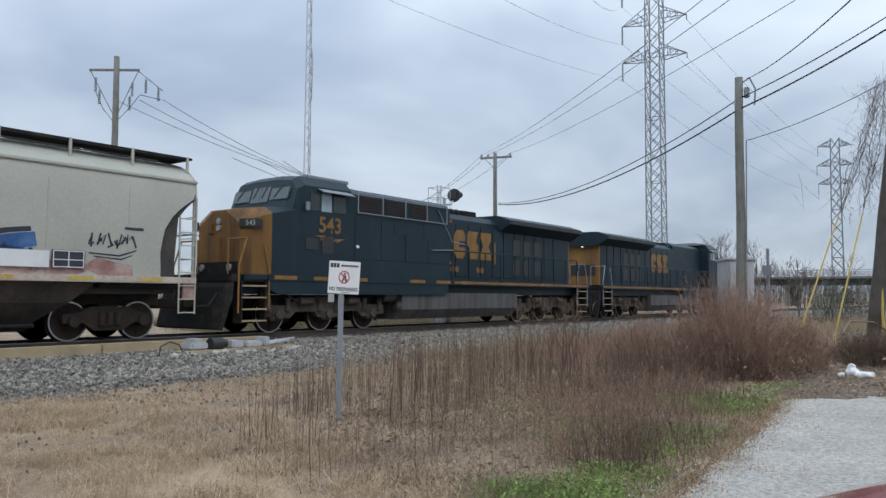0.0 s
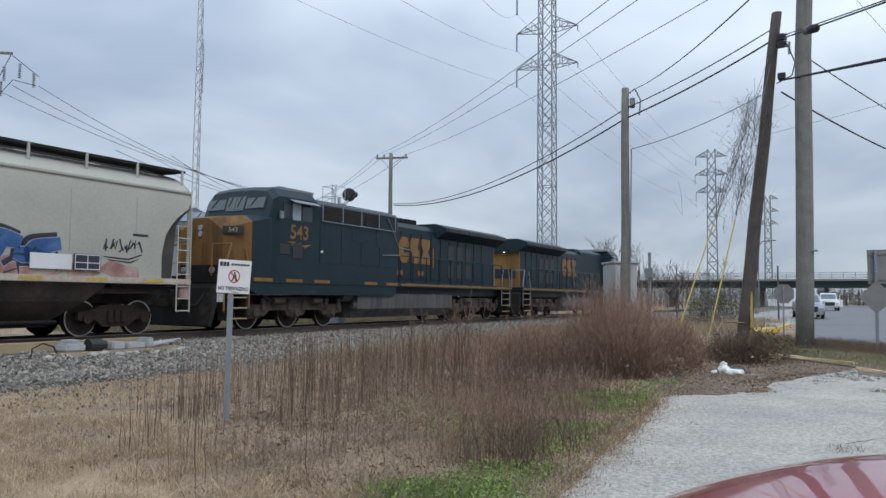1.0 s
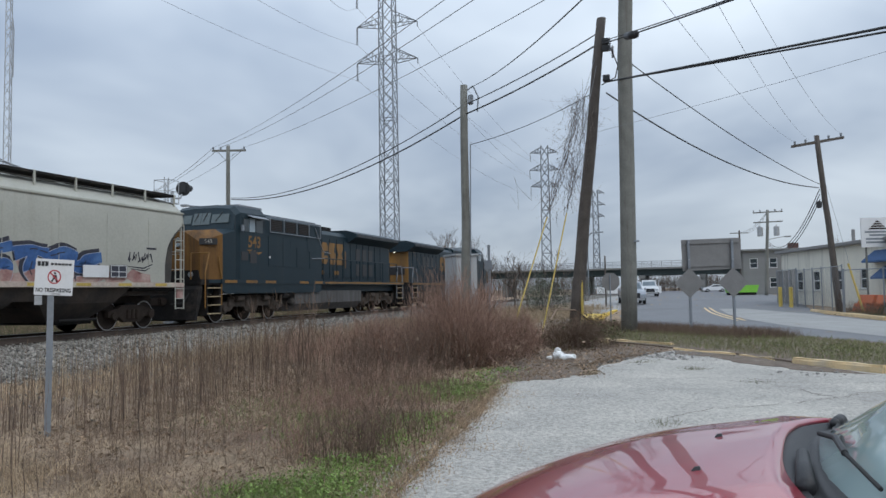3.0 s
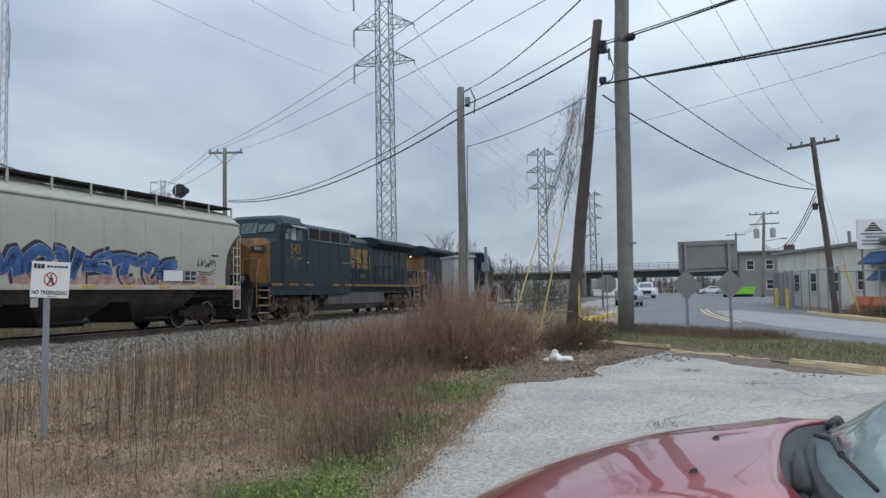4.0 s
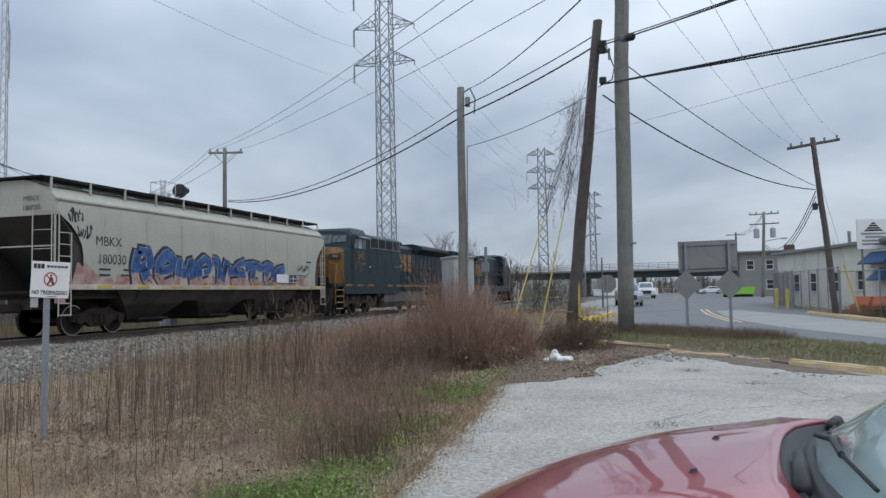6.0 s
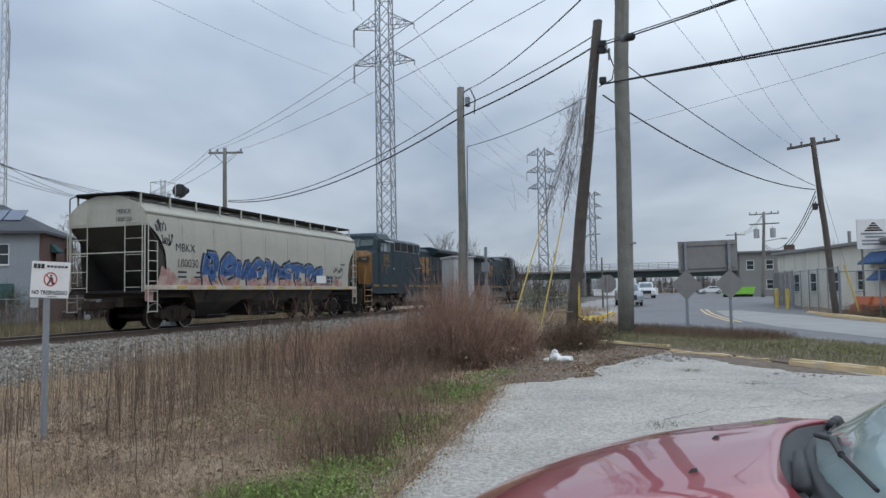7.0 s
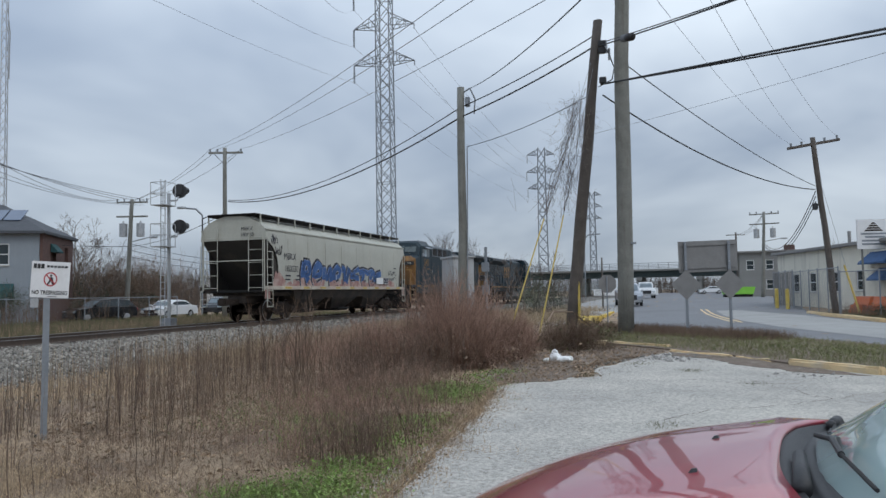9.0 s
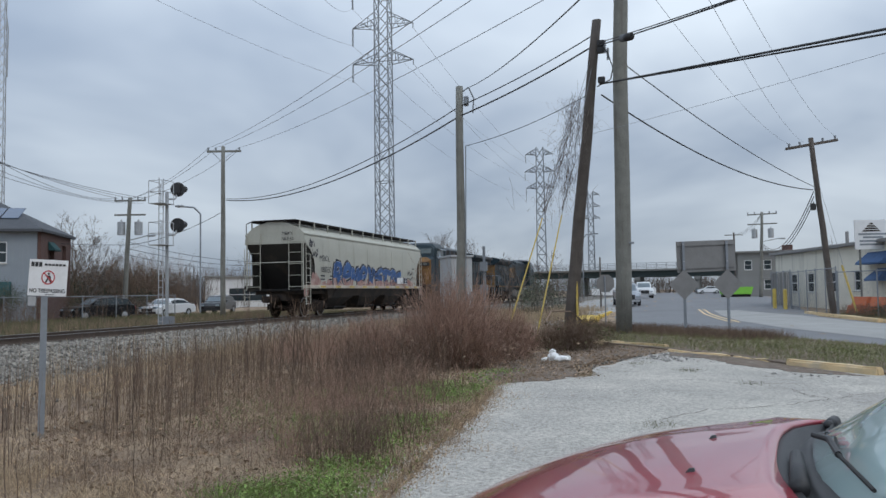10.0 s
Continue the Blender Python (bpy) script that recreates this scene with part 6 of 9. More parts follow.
part("backing_tab", bm, M_STEEL, ns)

pan.matrix_basis = Matrix.Translation((0.035, 0, 1.79)) @ Matrix.Rotation(radians(2.5), 4, "Y") @ Matrix.Translation((0, 0, -1.79))

# ---- road signs seen from behind ----
rs = thing("road_sign", "large rectangular sign with two diamond signs below, seen from behind", "road sign")
A, B = Vector((28.0, -0.21, 0.05)), Vector((28.46, -1.66, 0.05))
ux = (B - A).normalized()
un = Vector((-ux.y, ux.x, 0))
turn = math.atan2(ux.y, ux.x)
for P in (A, B):
    bm = bm_new()
    box(bm, -0.045, 0.045, -0.03, 0.03, -0.2, 3.2, Matrix.Translation(P) @ Matrix.Rotation(turn, 4, "Z"), bevel=0.008)
    part("post", bm, M_GREYSTEEL, rs)
    bm = bm_new()
    m = Matrix.Translation(P + Vector((-0.06, 0.0, 1.69))) @ Matrix.Rotation(radians(-76), 4, "Z") @ Matrix.Rotation(radians(45), 4, "Y")
    box(bm, -0.37, 0.37, -0.006, 0.006, -0.37, 0.37, m, bevel=0.003)
    part("diamond_panel", bm, M_SIGNBACK, rs, "dull grey back of a diamond sign")
    for z in (1.45, 1.72, 1.98, 2.5, 3.1):
        bm = bm_new()
        rod(bm, P + Vector((0, 0, z)) - un * 0.05, P + Vector((0, 0, z)) - un * 0.03, 0.02, seg=8)
        part("bolt", bm, M_STEEL, rs)
bm = bm_new()
m = Matrix.Translation((28.33, -0.96, 2.73)) @ Matrix.Rotation(turn, 4, "Z") @ Matrix.Rotation(radians(-1.5), 4, "Y")
box(bm, -1.03, 1.03, -0.012, 0.012, -0.545, 0.545, m, bevel=0.006)
part("rectangular_panel", bm, M_SIGNBACK, rs, "dull grey-brown back of a large sign")
bm = bm_new()
for z in (-0.4, 0.4):
    box(bm, -0.98, 0.98, -0.05, -0.014, z - 0.02, z + 0.02, m)
part("panel_rib", bm, M_SIGNBACK, rs)
ss = thing("stop_sign", "octagonal road sign on a post seen from behind", "road sign")
bm = bm_new()
rod(bm, (33.7, 3.02, 0), (33.7, 3.02, 2.2), 0.03, seg=8)
part("post", bm, M_GREYSTEEL, ss)
bm = bm_new()
prism(bm, [(0.41 * math.cos(math.pi / 8 + k * math.pi / 4), 0.41 * math.sin(math.pi / 8 + k * math.pi / 4)) for k in range(8)], -0.006, 0.006, "x")
ob = part("panel", bm, M_SIGNBACK, ss, "dull grey octagon back")
ob.matrix_basis = pose(33.74, 3.0, 1.88, 0, 0, 15)


# ---- vegetation ----
def poly_points(n, poly):
    """Random points inside a polygon of the plan."""
    poly = np.array(poly, float)
    out = np.empty((0, 2))
    while len(out) < n:
        p = rng.uniform(poly.min(0), poly.max(0), (n * 3, 2))
        x, y = p[:, 0], p[:, 1]
        inside = np.zeros(len(p), bool)
        for (x0, y0), (x1, y1) in zip(poly, np.roll(poly, -1, 0)):
            inside ^= ((y0 > y) != (y1 > y)) & (x < (x1 - x0) * (y - y0) / (y1 - y0 + 1e-12) + x0)
        out = np.concatenate([out, p[inside]])
    return out[:n]


def clumped(n, poly, clumps, spread):
    """Points gathered in clumps inside a polygon."""
    c = poly_points(clumps, poly)
    return c[rng.integers(0, clumps, n)] + rng.normal(0, spread, (n, 2))


def on_ground(p, lift=0.0):
    return np.column_stack([p, ground_z(p[:, 0], p[:, 1]) + lift - 0.02])


def stem_patch(name, pts, hmin, hmax, r, lean, material, label, category, k=4, lift=0.0, droop=0.0, twigs=0, twig_len=0.25):
    n = len(pts)
    h = rng.uniform(hmin, hmax, n)
    P, R = stems(on_ground(pts, lift), h, lean, r * rng.uniform(0.7, 1.3, n), k, droop)
    V, F = tubes(P, R)
    if twigs:
        m = n * twigs
        src = rng.integers(0, n, m)
        s = rng.uniform(0.35, 0.98, m)
        q = s * (k - 1)
        i = np.minimum(q.astype(int), k - 2)
        w = (q - i)[:, None]
        b = P[src, i] * (1 - w) + P[src, i + 1] * w
        d = rng.normal(0, 1, (m, 3)) + [0, 0, 1.1]
        d /= np.linalg.norm(d, axis=1)[:, None]
        ln = twig_len * rng.uniform(0.3, 1.1, m)[:, None] * h[src][:, None]
        T = np.stack([b, b + d * ln * 0.55, b + d * ln + rng.normal(0, 0.02, (m, 3))], 1)
        V2, F2 = tubes(T, (r * 0.5 * rng.uniform(0.6, 1.2, m))[:, None] * np.array([1, 0.75, 0.35]))
        F = np.concatenate([F, F2 + len(V)])
        V = np.concatenate([V, V2])
    return tagged(array_mesh(name, V, F, material), label, category, kind="stuff")


def leaves(name, centres, size, material, label, category, parent=None, flat=0.6):
    """Small folded leaves, each turned its own way."""
    n = len(centres)
    d = rng.normal(0, 1, (n, 3))
    d[:, 2] *= flat
    d /= np.linalg.norm(d, axis=1)[:, None]
    s = np.cross(d, rng.normal(0, 1, (n, 3)))
    s /= np.linalg.norm(s, axis=1)[:, None] + 1e-9
    nn = np.cross(d, s)
    L = (size * rng.uniform(0.5, 1.4, n))[:, None]
    a, b = centres - d * L, centres + d * L
    l, r = centres + s * L * 0.45 + nn * L * 0.15, centres - s * L * 0.45 + nn * L * 0.15
    V = np.stack([a, l, b, r], 1).reshape(-1, 3)
    q = np.arange(n)[:, None] * 4
    F = np.concatenate([q + [0, 1, 2], q + [0, 2, 3]])
    ob = array_mesh(name, V, F, material, parent)
    return tagged(ob, label, category, kind="stuff") if parent is None else ob


# straw litter everywhere in the field
stem_patch("dead_grass", poly_points(20000, [(-2, 12), (2, 2.4), (4.6, 3.0), (6.5, 6.5), (9.5, 9.2), (16, 13.4), (4, 13.2)]), 0.02, 0.09, 0.0035, 2.2, M_STRAW, "short dead straw-coloured grass", "grass", k=3)
stem_patch("weed_litter", poly_points(24000, [(4.4, 2.4), (9.6, 2.7), (13.5, 3.2), (20, 4.2), (28, 11), (20, 12), (14, 11), (9, 8.4), (6, 6.4)]), 0.02, 0.10, 0.0045, 2.2, M_LITTER, "flattened brown weed litter", "grass", k=3)
DIRT = [(12.4, 3.3), (13.3, 2.4), (14.4, 1.4), (15.8, 1.9), (17.4, 1.6), (18.6, 0.9), (20.4, 0.1), (21.8, 0.5), (22.6, 1.2), (21.5, 2.8), (17.5, 3.8), (14, 4.0)]
lp = poly_points(2600, DIRT)
leaves("leaf_litter", np.column_stack([lp, np.full(len(lp), 0.034)]), 0.028, M_LEAFLITTER, "dry brown leaf litter over the asphalt edge", "leaves", flat=0.18)
lp = poly_points(9000, [(4.4, 2.6), (9.6, 2.8), (13.5, 3.2), (20, 4.2), (28, 11), (20, 12), (14, 11), (9, 8.4), (6, 6.4)])
leaves("leaf_litter", on_ground(lp, 0.035), 0.034, M_LEAFLITTER, "dry brown leaf litter under the weeds", "leaves", flat=0.3)
stem_patch("weed_litter", clumped(2600, DIRT, 60, 0.22), 0.02, 0.12, 0.004, 1.8, M_LITTER, "dead stems lying over the dirt", "grass", k=3, lift=0.04)
stem_patch("edge_grass", clumped(3600, [(4.8, 2.1), (9.6, 2.5), (12.7, 2.95), (14.2, 2.3), (14.6, 2.9), (12.8, 3.4), (9.5, 2.95), (5, 2.6)], 190, 0.12), 0.03, 0.16, 0.004, 1.2, M_LITTER, "dead grass creeping over the asphalt edge", "grass", k=3)
stem_patch("dead_grass", clumped(24000, [(2, 2.6), (4.8, 3.2), (6.2, 5.5), (6.8, 8), (5, 13), (0, 12)], 240, 0.14), 0.08, 0.34, 0.0032, 1.1, M_STRAW, "tangled tufts of pale dead grass", "grass", k=4, droop=0.55)
stem_patch("dead_grass", poly_points(12000, [(4, 2.6), (13, 4), (20, 9), (12, 11), (5, 8)]), 0.03, 0.14, 0.004, 1.8, M_STEM, "brown dead weed litter", "grass", k=3)
# litter blown thinly over the edge of the lot
ex = rng.uniform(4.6, 13.0, 4200)
ey = np.interp(ex, [4.6, 5.0, 7.4, 9.6, 11.2, 12.6, 13.0], [2.05, 2.15, 2.35, 2.55, 2.75, 3.0, 2.9]) - rng.gamma(1.0, 0.16, 4200) * (0.4 + np.abs(np.sin(ex * 2.3) * np.sin(ex * 0.9 + 1))) + 0.08
leaves("leaf_litter", np.column_stack([ex, ey, np.full(4200, 0.024)]), 0.010, M_LEAFLITTER, "dry bits of leaf scattered over the asphalt edge", "leaves", flat=0.18)
stem_patch("edge_grass", np.column_stack([ex, ey])[:2200] + [0, 0.04], 0.02, 0.11, 0.0035, 1.3, M_STRAW, "straw bits over the asphalt edge", "grass", k=3, lift=0.03)
stem_patch("dead_grass", clumped(9000, [(1, 10.4), (10, 9.2), (16, 11.0), (27, 11.9), (26, 12.7), (14, 12.2), (2, 11.6)], 300, 0.3), 0.05, 0.26, 0.0045, 0.7, M_STRAW, "pale dead grass along the ballast", "grass", k=3, droop=0.4)
stem_patch("dead_grass", clumped(9000, [(14, 9.4), (22, 8.4), (27, 8.4), (34, 11.2), (30, 12.8), (18, 12.0)], 300, 0.4), 0.08, 0.42, 0.005, 0.7, M_LITTER, "brown dead grass before the ballast", "grass", k=3, droop=0.4)
# tall weeds: straight stalks in loose clumps with open litter between them
REED = [(6.6, 7.9), (7.4, 6.3), (10.2, 6.2), (13.2, 7.4), (17.5, 10.4), (15.5, 11.6), (11.6, 10.6), (8.6, 9.2)]
stem_patch("dry_weeds", clumped(480, REED, 80, 0.26), 0.5, 1.12, 0.006, 0.05, M_STEM, "tall dry brown weed stalks", "weeds", k=5, twigs=2, twig_len=0.10)
stem_patch("dry_weeds", poly_points(240, REED), 0.3, 0.85, 0.0038, 0.10, M_STEM, "shorter dry brown weed stalks", "weeds", k=5, twigs=2, twig_len=0.14)
stem_patch("dry_weeds", clumped(90, [(4.4, 4.6), (6.5, 3.9), (9, 4.6), (7.4, 6.5), (5.0, 6.8)], 46, 0.2), 0.35, 0.95, 0.0042, 0.08, M_STEM, "scattered dry brown stalks", "weeds", k=5, twigs=1, twig_len=0.14)
stem_patch("pale_reeds", clumped(520, [(9.6, 9.4), (11.5, 10.2), (17.5, 11.2), (26, 12.6), (24, 13.2), (14, 12.0), (10.0, 10.6)], 110, 0.3), 0.3, 0.85, 0.0045, 0.07, M_STEMPALE, "band of pale straw reeds before the ballast", "weeds", k=4)
stem_patch("pale_reeds", clumped(200, REED, 70, 0.22), 0.4, 1.0, 0.0042, 0.06, M_STEMPALE, "pale dry stalks among the weeds", "weeds", k=4)
# stalks broken down and lying between the standing ones
stem_patch("fallen_stalks", poly_points(1500, [(4.6, 3.4), (9.6, 3.4), (13, 5.5), (17, 10), (12, 10.6), (7, 8), (5, 6)]), 0.03, 0.10, 0.0035, 5.0, M_STEMPALE, "pale broken stalks lying in the litter", "weeds", k=4, lift=0.02)
stem_patch("fallen_stalks", poly_points(1800, [(4.6, 3.4), (9.6, 3.4), (13, 5.5), (17, 10), (12, 10.6), (7, 8), (5, 6)]), 0.03, 0.12, 0.0038, 4.0, M_STEM, "dark broken stalks lying in the litter", "weeds", k=4, lift=0.02)
# saplings
stem_patch("saplings", clumped(30, [(12.6, 6.4), (14.8, 7.0), (15.8, 8.8), (13.4, 8.4)], 9, 0.22), 0.9, 1.7, 0.011, 0.26, M_STEM, "thin bare branching saplings", "saplings", k=6, twigs=9, twig_len=0.3)
stem_patch("saplings", clumped(5, [(9.6, 5.3), (10.2, 5.0), (10.4, 5.7)], 3, 0.2), 0.8, 1.25, 0.009, 0.2, M_STEM, "single thin bare sapling", "saplings", k=6, twigs=7, twig_len=0.3)


# bramble thicket: arching canes that rise from the middle of each mound to an uneven dome
def mound(name, centre, rx, ry, turn_, h, n, twigs, r, material, label):
    th_ = rng.uniform(0, 2 * np.pi, n)
    ph = np.arcsin(rng.uniform(0.02, 1.0, n))
    lump = 1 + 0.16 * np.sin(th_ * 3 + 1.3) * np.cos(ph * 4) + rng.normal(0, 0.10, n)
    fill = np.where(rng.random(n) < 0.7, rng.uniform(0.85, 1.1, n), rng.uniform(0.35, 0.9, n)) * lump
    tip = np.stack([rx * np.cos(th_) * np.cos(ph), ry * np.sin(th_) * np.cos(ph), h * np.sin(ph)], 1) * fill[:, None]
    foot = tip * rng.uniform(0.25, 0.8, n)[:, None]
    foot[:, 2] = 0
    k = 6
    q = np.linspace(0, 1, k)[None, :, None]
    P = foot[:, None] * (1 - q) + tip[:, None] * q + np.array([0, 0, 1.0]) * (q * (1 - q)) * (0.35 * h + 0.4 * np.linalg.norm(tip - foot, axis=1))[:, None, None]
    P[:, 1:] += rng.normal(0, 0.022, (n, k - 1, 3))
    c, sn = math.cos(turn_), math.sin(turn_)
    P = np.stack([centre[0] + c * P[..., 0] - sn * P[..., 1], centre[1] + sn * P[..., 0] + c * P[..., 1], P[..., 2] + float(ground_z(*centre)) - 0.02], -1)
    V, F = tubes(P, (r * rng.uniform(0.6, 1.4, n))[:, None] * np.linspace(1.0, 0.35, k))
    m = n * twigs
    src = rng.integers(0, n, m)
    j = rng.integers(1, k - 1, m)
    w = rng.random(m)[:, None]
    b = P[src, j] * (1 - w) + P[src, j + 1] * w
    d = (P[src, k - 1] - P[src, j - 1])
    d = d / (np.linalg.norm(d, axis=1)[:, None] + 1e-6) + rng.normal(0, 0.55, (m, 3)) + [0, 0, 0.35]
    ln_ = rng.uniform(0.06, 0.30, m)[:, None]
    T = np.stack([b, b + d * ln_ * 0.5, b + d * ln_ + rng.normal(0, 0.02, (m, 3))], 1)
    T[..., 2] = np.maximum(T[..., 2], 0.02)
    V2, F2 = tubes(T, (0.0026 * rng.uniform(0.6, 1.3, m))[:, None] * np.array([1, 0.8, 0.45]))
    ob = tagged(array_mesh(name, np.concatenate([V, V2]), np.concatenate([F, F2 + len(V)]), material), label, "thicket", kind="stuff")
    return ob


AX = radians(16)
stem_patch("rusty_weeds", clumped(420, [(9.4, 3.5), (11.6, 3.9), (13.4, 4.3), (13.6, 6.2), (11.4, 6.6), (9.6, 5.2)], 30, 0.26), 0.18, 0.5, 0.0038, 0.35, M_BRAMBLE, "rusty red-brown dead weeds", "weeds", k=4, twigs=10, twig_len=0.3, droop=0.1)
stem_patch("dark_weeds", clumped(150, [(13.4, 4.6), (15.0, 3.9), (15.6, 5.2), (15.0, 7.0), (13.6, 6.4)], 24, 0.22), 0.35, 1.05, 0.006, 0.3, M_STEM, "dark dead stalks before the brambles", "weeds", k=5, twigs=9, twig_len=0.28)
stem_patch("bramble_thicket", clumped(70, [(15.6, 4.4), (19, 4.0), (20.5, 5.6), (17, 6.8)], 30, 0.4), 1.2, 2.1, 0.005, 0.2, M_STEM, "thin dark canes standing above the brambles", "thicket", k=6, twigs=9, twig_len=0.22)
stem_patch("saplings", clumped(24, [(15.4, 8.8), (18, 9.0), (20, 10.4), (17, 10.6)], 8, 0.3), 0.8, 1.5, 0.010, 0.25, M_STEM, "thin bare branching saplings before the track", "saplings", k=6, twigs=9, twig_len=0.3)
mound("bramble_thicket", (17.3, 5.0), 2.5, 1.55, AX, 1.62, 1000, 15, 0.006, M_BRAMBLE, "dense red-brown bramble mound")
mound("bramble_thicket", (16.3, 4.7), 1.5, 1.0, AX, 1.15, 700, 15, 0.006, M_BRAMBLE, "red-brown brambles before the mound")
mound("bramble_thicket", (17.8, 5.5), 1.5, 0.9, AX, 1.95, 420, 13, 0.005, M_BRAMBLE, "tall red-brown bramble tips")
mound("bramble_thicket", (18.6, 3.95), 1.4, 0.6, AX, 0.95, 420, 13, 0.005, M_BRAMBLE, "low red-brown brambles beside the bag")
mound("bramble_thicket", (16.6, 6.7), 1.8, 0.9, AX, 0.95, 420, 13, 0.005, M_BRAMBLE, "low red-brown brambles sloping into the weeds")
# dark canes added low in the mound to deepen the shade there
mound("dark_thicket", (16.6, 4.9), 1.7, 1.15, AX, 0.6, 420, 10, 0.008, M_STEM, "dark dead canes added to shade the foot of the brambles")
mound("dark_thicket", (21.5, 3.1), 2.2, 1.2, AX, 0.62, 600, 12, 0.007, M_STEM, "low dark brambles by the pole")
mound("dark_thicket", (25.4, 3.2), 2.2, 1.1, AX, 0.60, 500, 12, 0.008, M_STEM, "low dark brambles by the pole")
# added leaves thicken the interior so it reads as shadowed
p = rng.normal((16.9, 4.9), (0.9, 0.8), (2600, 2))
leaves("dead_leaves", np.column_stack([p, np.abs(rng.normal(0, 0.28, 2600)) + 0.02]), 0.035, M_LITTER, "dead brown leaves added to shade the inside of the brambles", "leaves")
p = rng.normal((23.6, 2.9), (1.6, 0.6), (1800, 2))
leaves("dull_leaves", np.column_stack([p, np.abs(rng.normal(0, 0.25, 1800)) + 0.05]), 0.04, M_GRASSDULL, "dull green leaves among the low brambles", "leaves")
stem_patch("low_weeds", clumped(800, [(14.5, 6.4), (17, 7.2), (22, 8.6), (24, 9.6), (18, 10), (14.8, 8.6)], 60, 0.4), 0.3, 0.85, 0.0045, 0.25, M_BRAMBLE, "purple-brown dead weeds before the track", "weeds", k=4, twigs=8, twig_len=0.25)
stem_patch("low_weeds", clumped(700, [(9.6, 3.3), (12.6, 3.6), (14.4, 4.8), (13.4, 7.0), (10, 6)], 60, 0.24), 0.15, 0.5, 0.0036, 0.3, M_STEM, "low brown dead weeds", "weeds", k=4, twigs=5, twig_len=0.3)
stem_patch("yard_weeds", clumped(1500, [(50.5, -8.2), (44, -9.4), (38, -10), (34, -12.5), (34, -15), (42, -12), (50, -10)], 80, 0.5), 0.2, 0.7, 0.008, 0.4, M_STEM, "brown dead weeds along the yard fence", "weeds", k=4, twigs=4, twig_len=0.3)
stem_patch("yard_weeds", clumped(2500, [(50, -7.8), (44, -8.9), (36, -10.4), (33, -14), (36, -14), (46, -10)], 90, 0.5), 0.08, 0.3, 0.008, 0.6, M_GRASSDULL, "thin green grass along the yard fence", "weeds", k=3)
stem_patch("dead_grass", clumped(7000, [(15, 11.3), (24, 11.4), (34, 11.8), (42, 14.2), (30, 14.0), (20, 13.0), (15, 12.4)], 170, 0.45), 0.10, 0.5, 0.006, 0.5, M_LITTER, "brown dead grass creeping into the ballast", "grass", k=3, droop=0.3)
stem_patch("dead_grass", clumped(3500, [(15, 11.0), (24, 11.2), (34, 11.6), (42, 13.6), (30, 13.4), (20, 12.4)], 120, 0.4), 0.12, 0.6, 0.006, 0.4, M_STEMPALE, "pale dead grass creeping into the ballast", "grass", k=3, droop=0.2)
stem_patch("dark_weeds", clumped(70, [(11.2, 5.2), (12.4, 5.0), (13.2, 5.6), (12.2, 6.2)], 9, 0.16), 0.25, 0.7, 0.006, 0.3, M_STEM, "dark dead weeds before the brambles", "weeds", k=5, twigs=9, twig_len=0.25)
stem_patch("dark_weeds", clumped(60, [(13.2, 5.4), (14.2, 5.2), (14.4, 6.4), (13.4, 6.6)], 8, 0.16), 0.3, 0.8, 0.006, 0.3, M_STEM, "dark dead weeds before the brambles", "weeds", k=5, twigs=9, twig_len=0.25)
# dark seed-headed weeds by the lot
stem_patch("dark_weeds", clumped(300, [(6.6, 2.75), (8.2, 2.65), (8.8, 3.2), (7.4, 3.7), (6.6, 3.5)], 40, 0.16), 0.22, 0.6, 0.0045, 0.35, M_STEM, "dark dead weeds with small seed heads", "weeds", k=4, twigs=7, twig_len=0.2)
# low tangle between the stalks
TANGLE = [(4.6, 3.0), (9.6, 2.9), (13.2, 3.6), (14.5, 7), (11, 8.4), (7, 7), (5, 5)]
stem_patch("low_weeds", clumped(2600, TANGLE, 240, 0.2), 0.10, 0.36, 0.0032, 0.7, M_LITTER, "low tangle of brown dead weeds", "weeds", k=4, twigs=4, twig_len=0.4, droop=0.3)
stem_patch("low_weeds", clumped(900, [(6.6, 3.2), (10.2, 3.2), (11.5, 5.2), (8, 5.6)], 34, 0.2), 0.15, 0.42, 0.003, 0.6, M_BRAMBLE, "rusty brown dead weeds", "weeds", k=4, twigs=8, twig_len=0.3, droop=0.2)
for poly, n, cl in (([(4.6, 2.4), (6.9, 2.5), (7.2, 3.2), (5.6, 3.7), (4.4, 3.3)], 4600, 42), ([(7.6, 2.8), (9.6, 3.0), (9.4, 4.6), (7.2, 4.4)], 2000, 50),
                    ([(10.4, 3.0), (12.8, 3.2), (12.6, 4.2), (10.6, 4.8)], 2600, 40), ([(8.5, 4.2), (12.0, 4.8), (11.8, 6.4), (8.2, 6)], 1500, 60)):
    stem_patch("green_grass", clumped(n, poly, cl, 0.17), 0.05, 0.17, 0.0034, 0.6, M_GREEN, "fresh green grass blades among dead weeds", "grass", k=3, droop=0.3)
# one arching cane
bm = bm_new()
pipe(bm, [(21.0, 3.4, 0.2), (21.6, 3.6, 0.75), (22.6, 3.6, 1.0), (23.8, 3.2, 0.95), (24.8, 2.8, 0.5)], 0.02)
solid("bramble_cane", bm, M_STEM, "long dark cane arching from the brambles", "cane")


def green_patch(poly, n, clumps, spread, size, hmax, material=M_GREEN, label="low fresh green weeds"):
    p = clumped(n, poly, clumps, spread)
    c = np.column_stack([p, ground_z(p[:, 0], p[:, 1]) + rng.uniform(0.01, hmax, n)])
    leaves("green_weeds", c, size, material, label, "weeds")


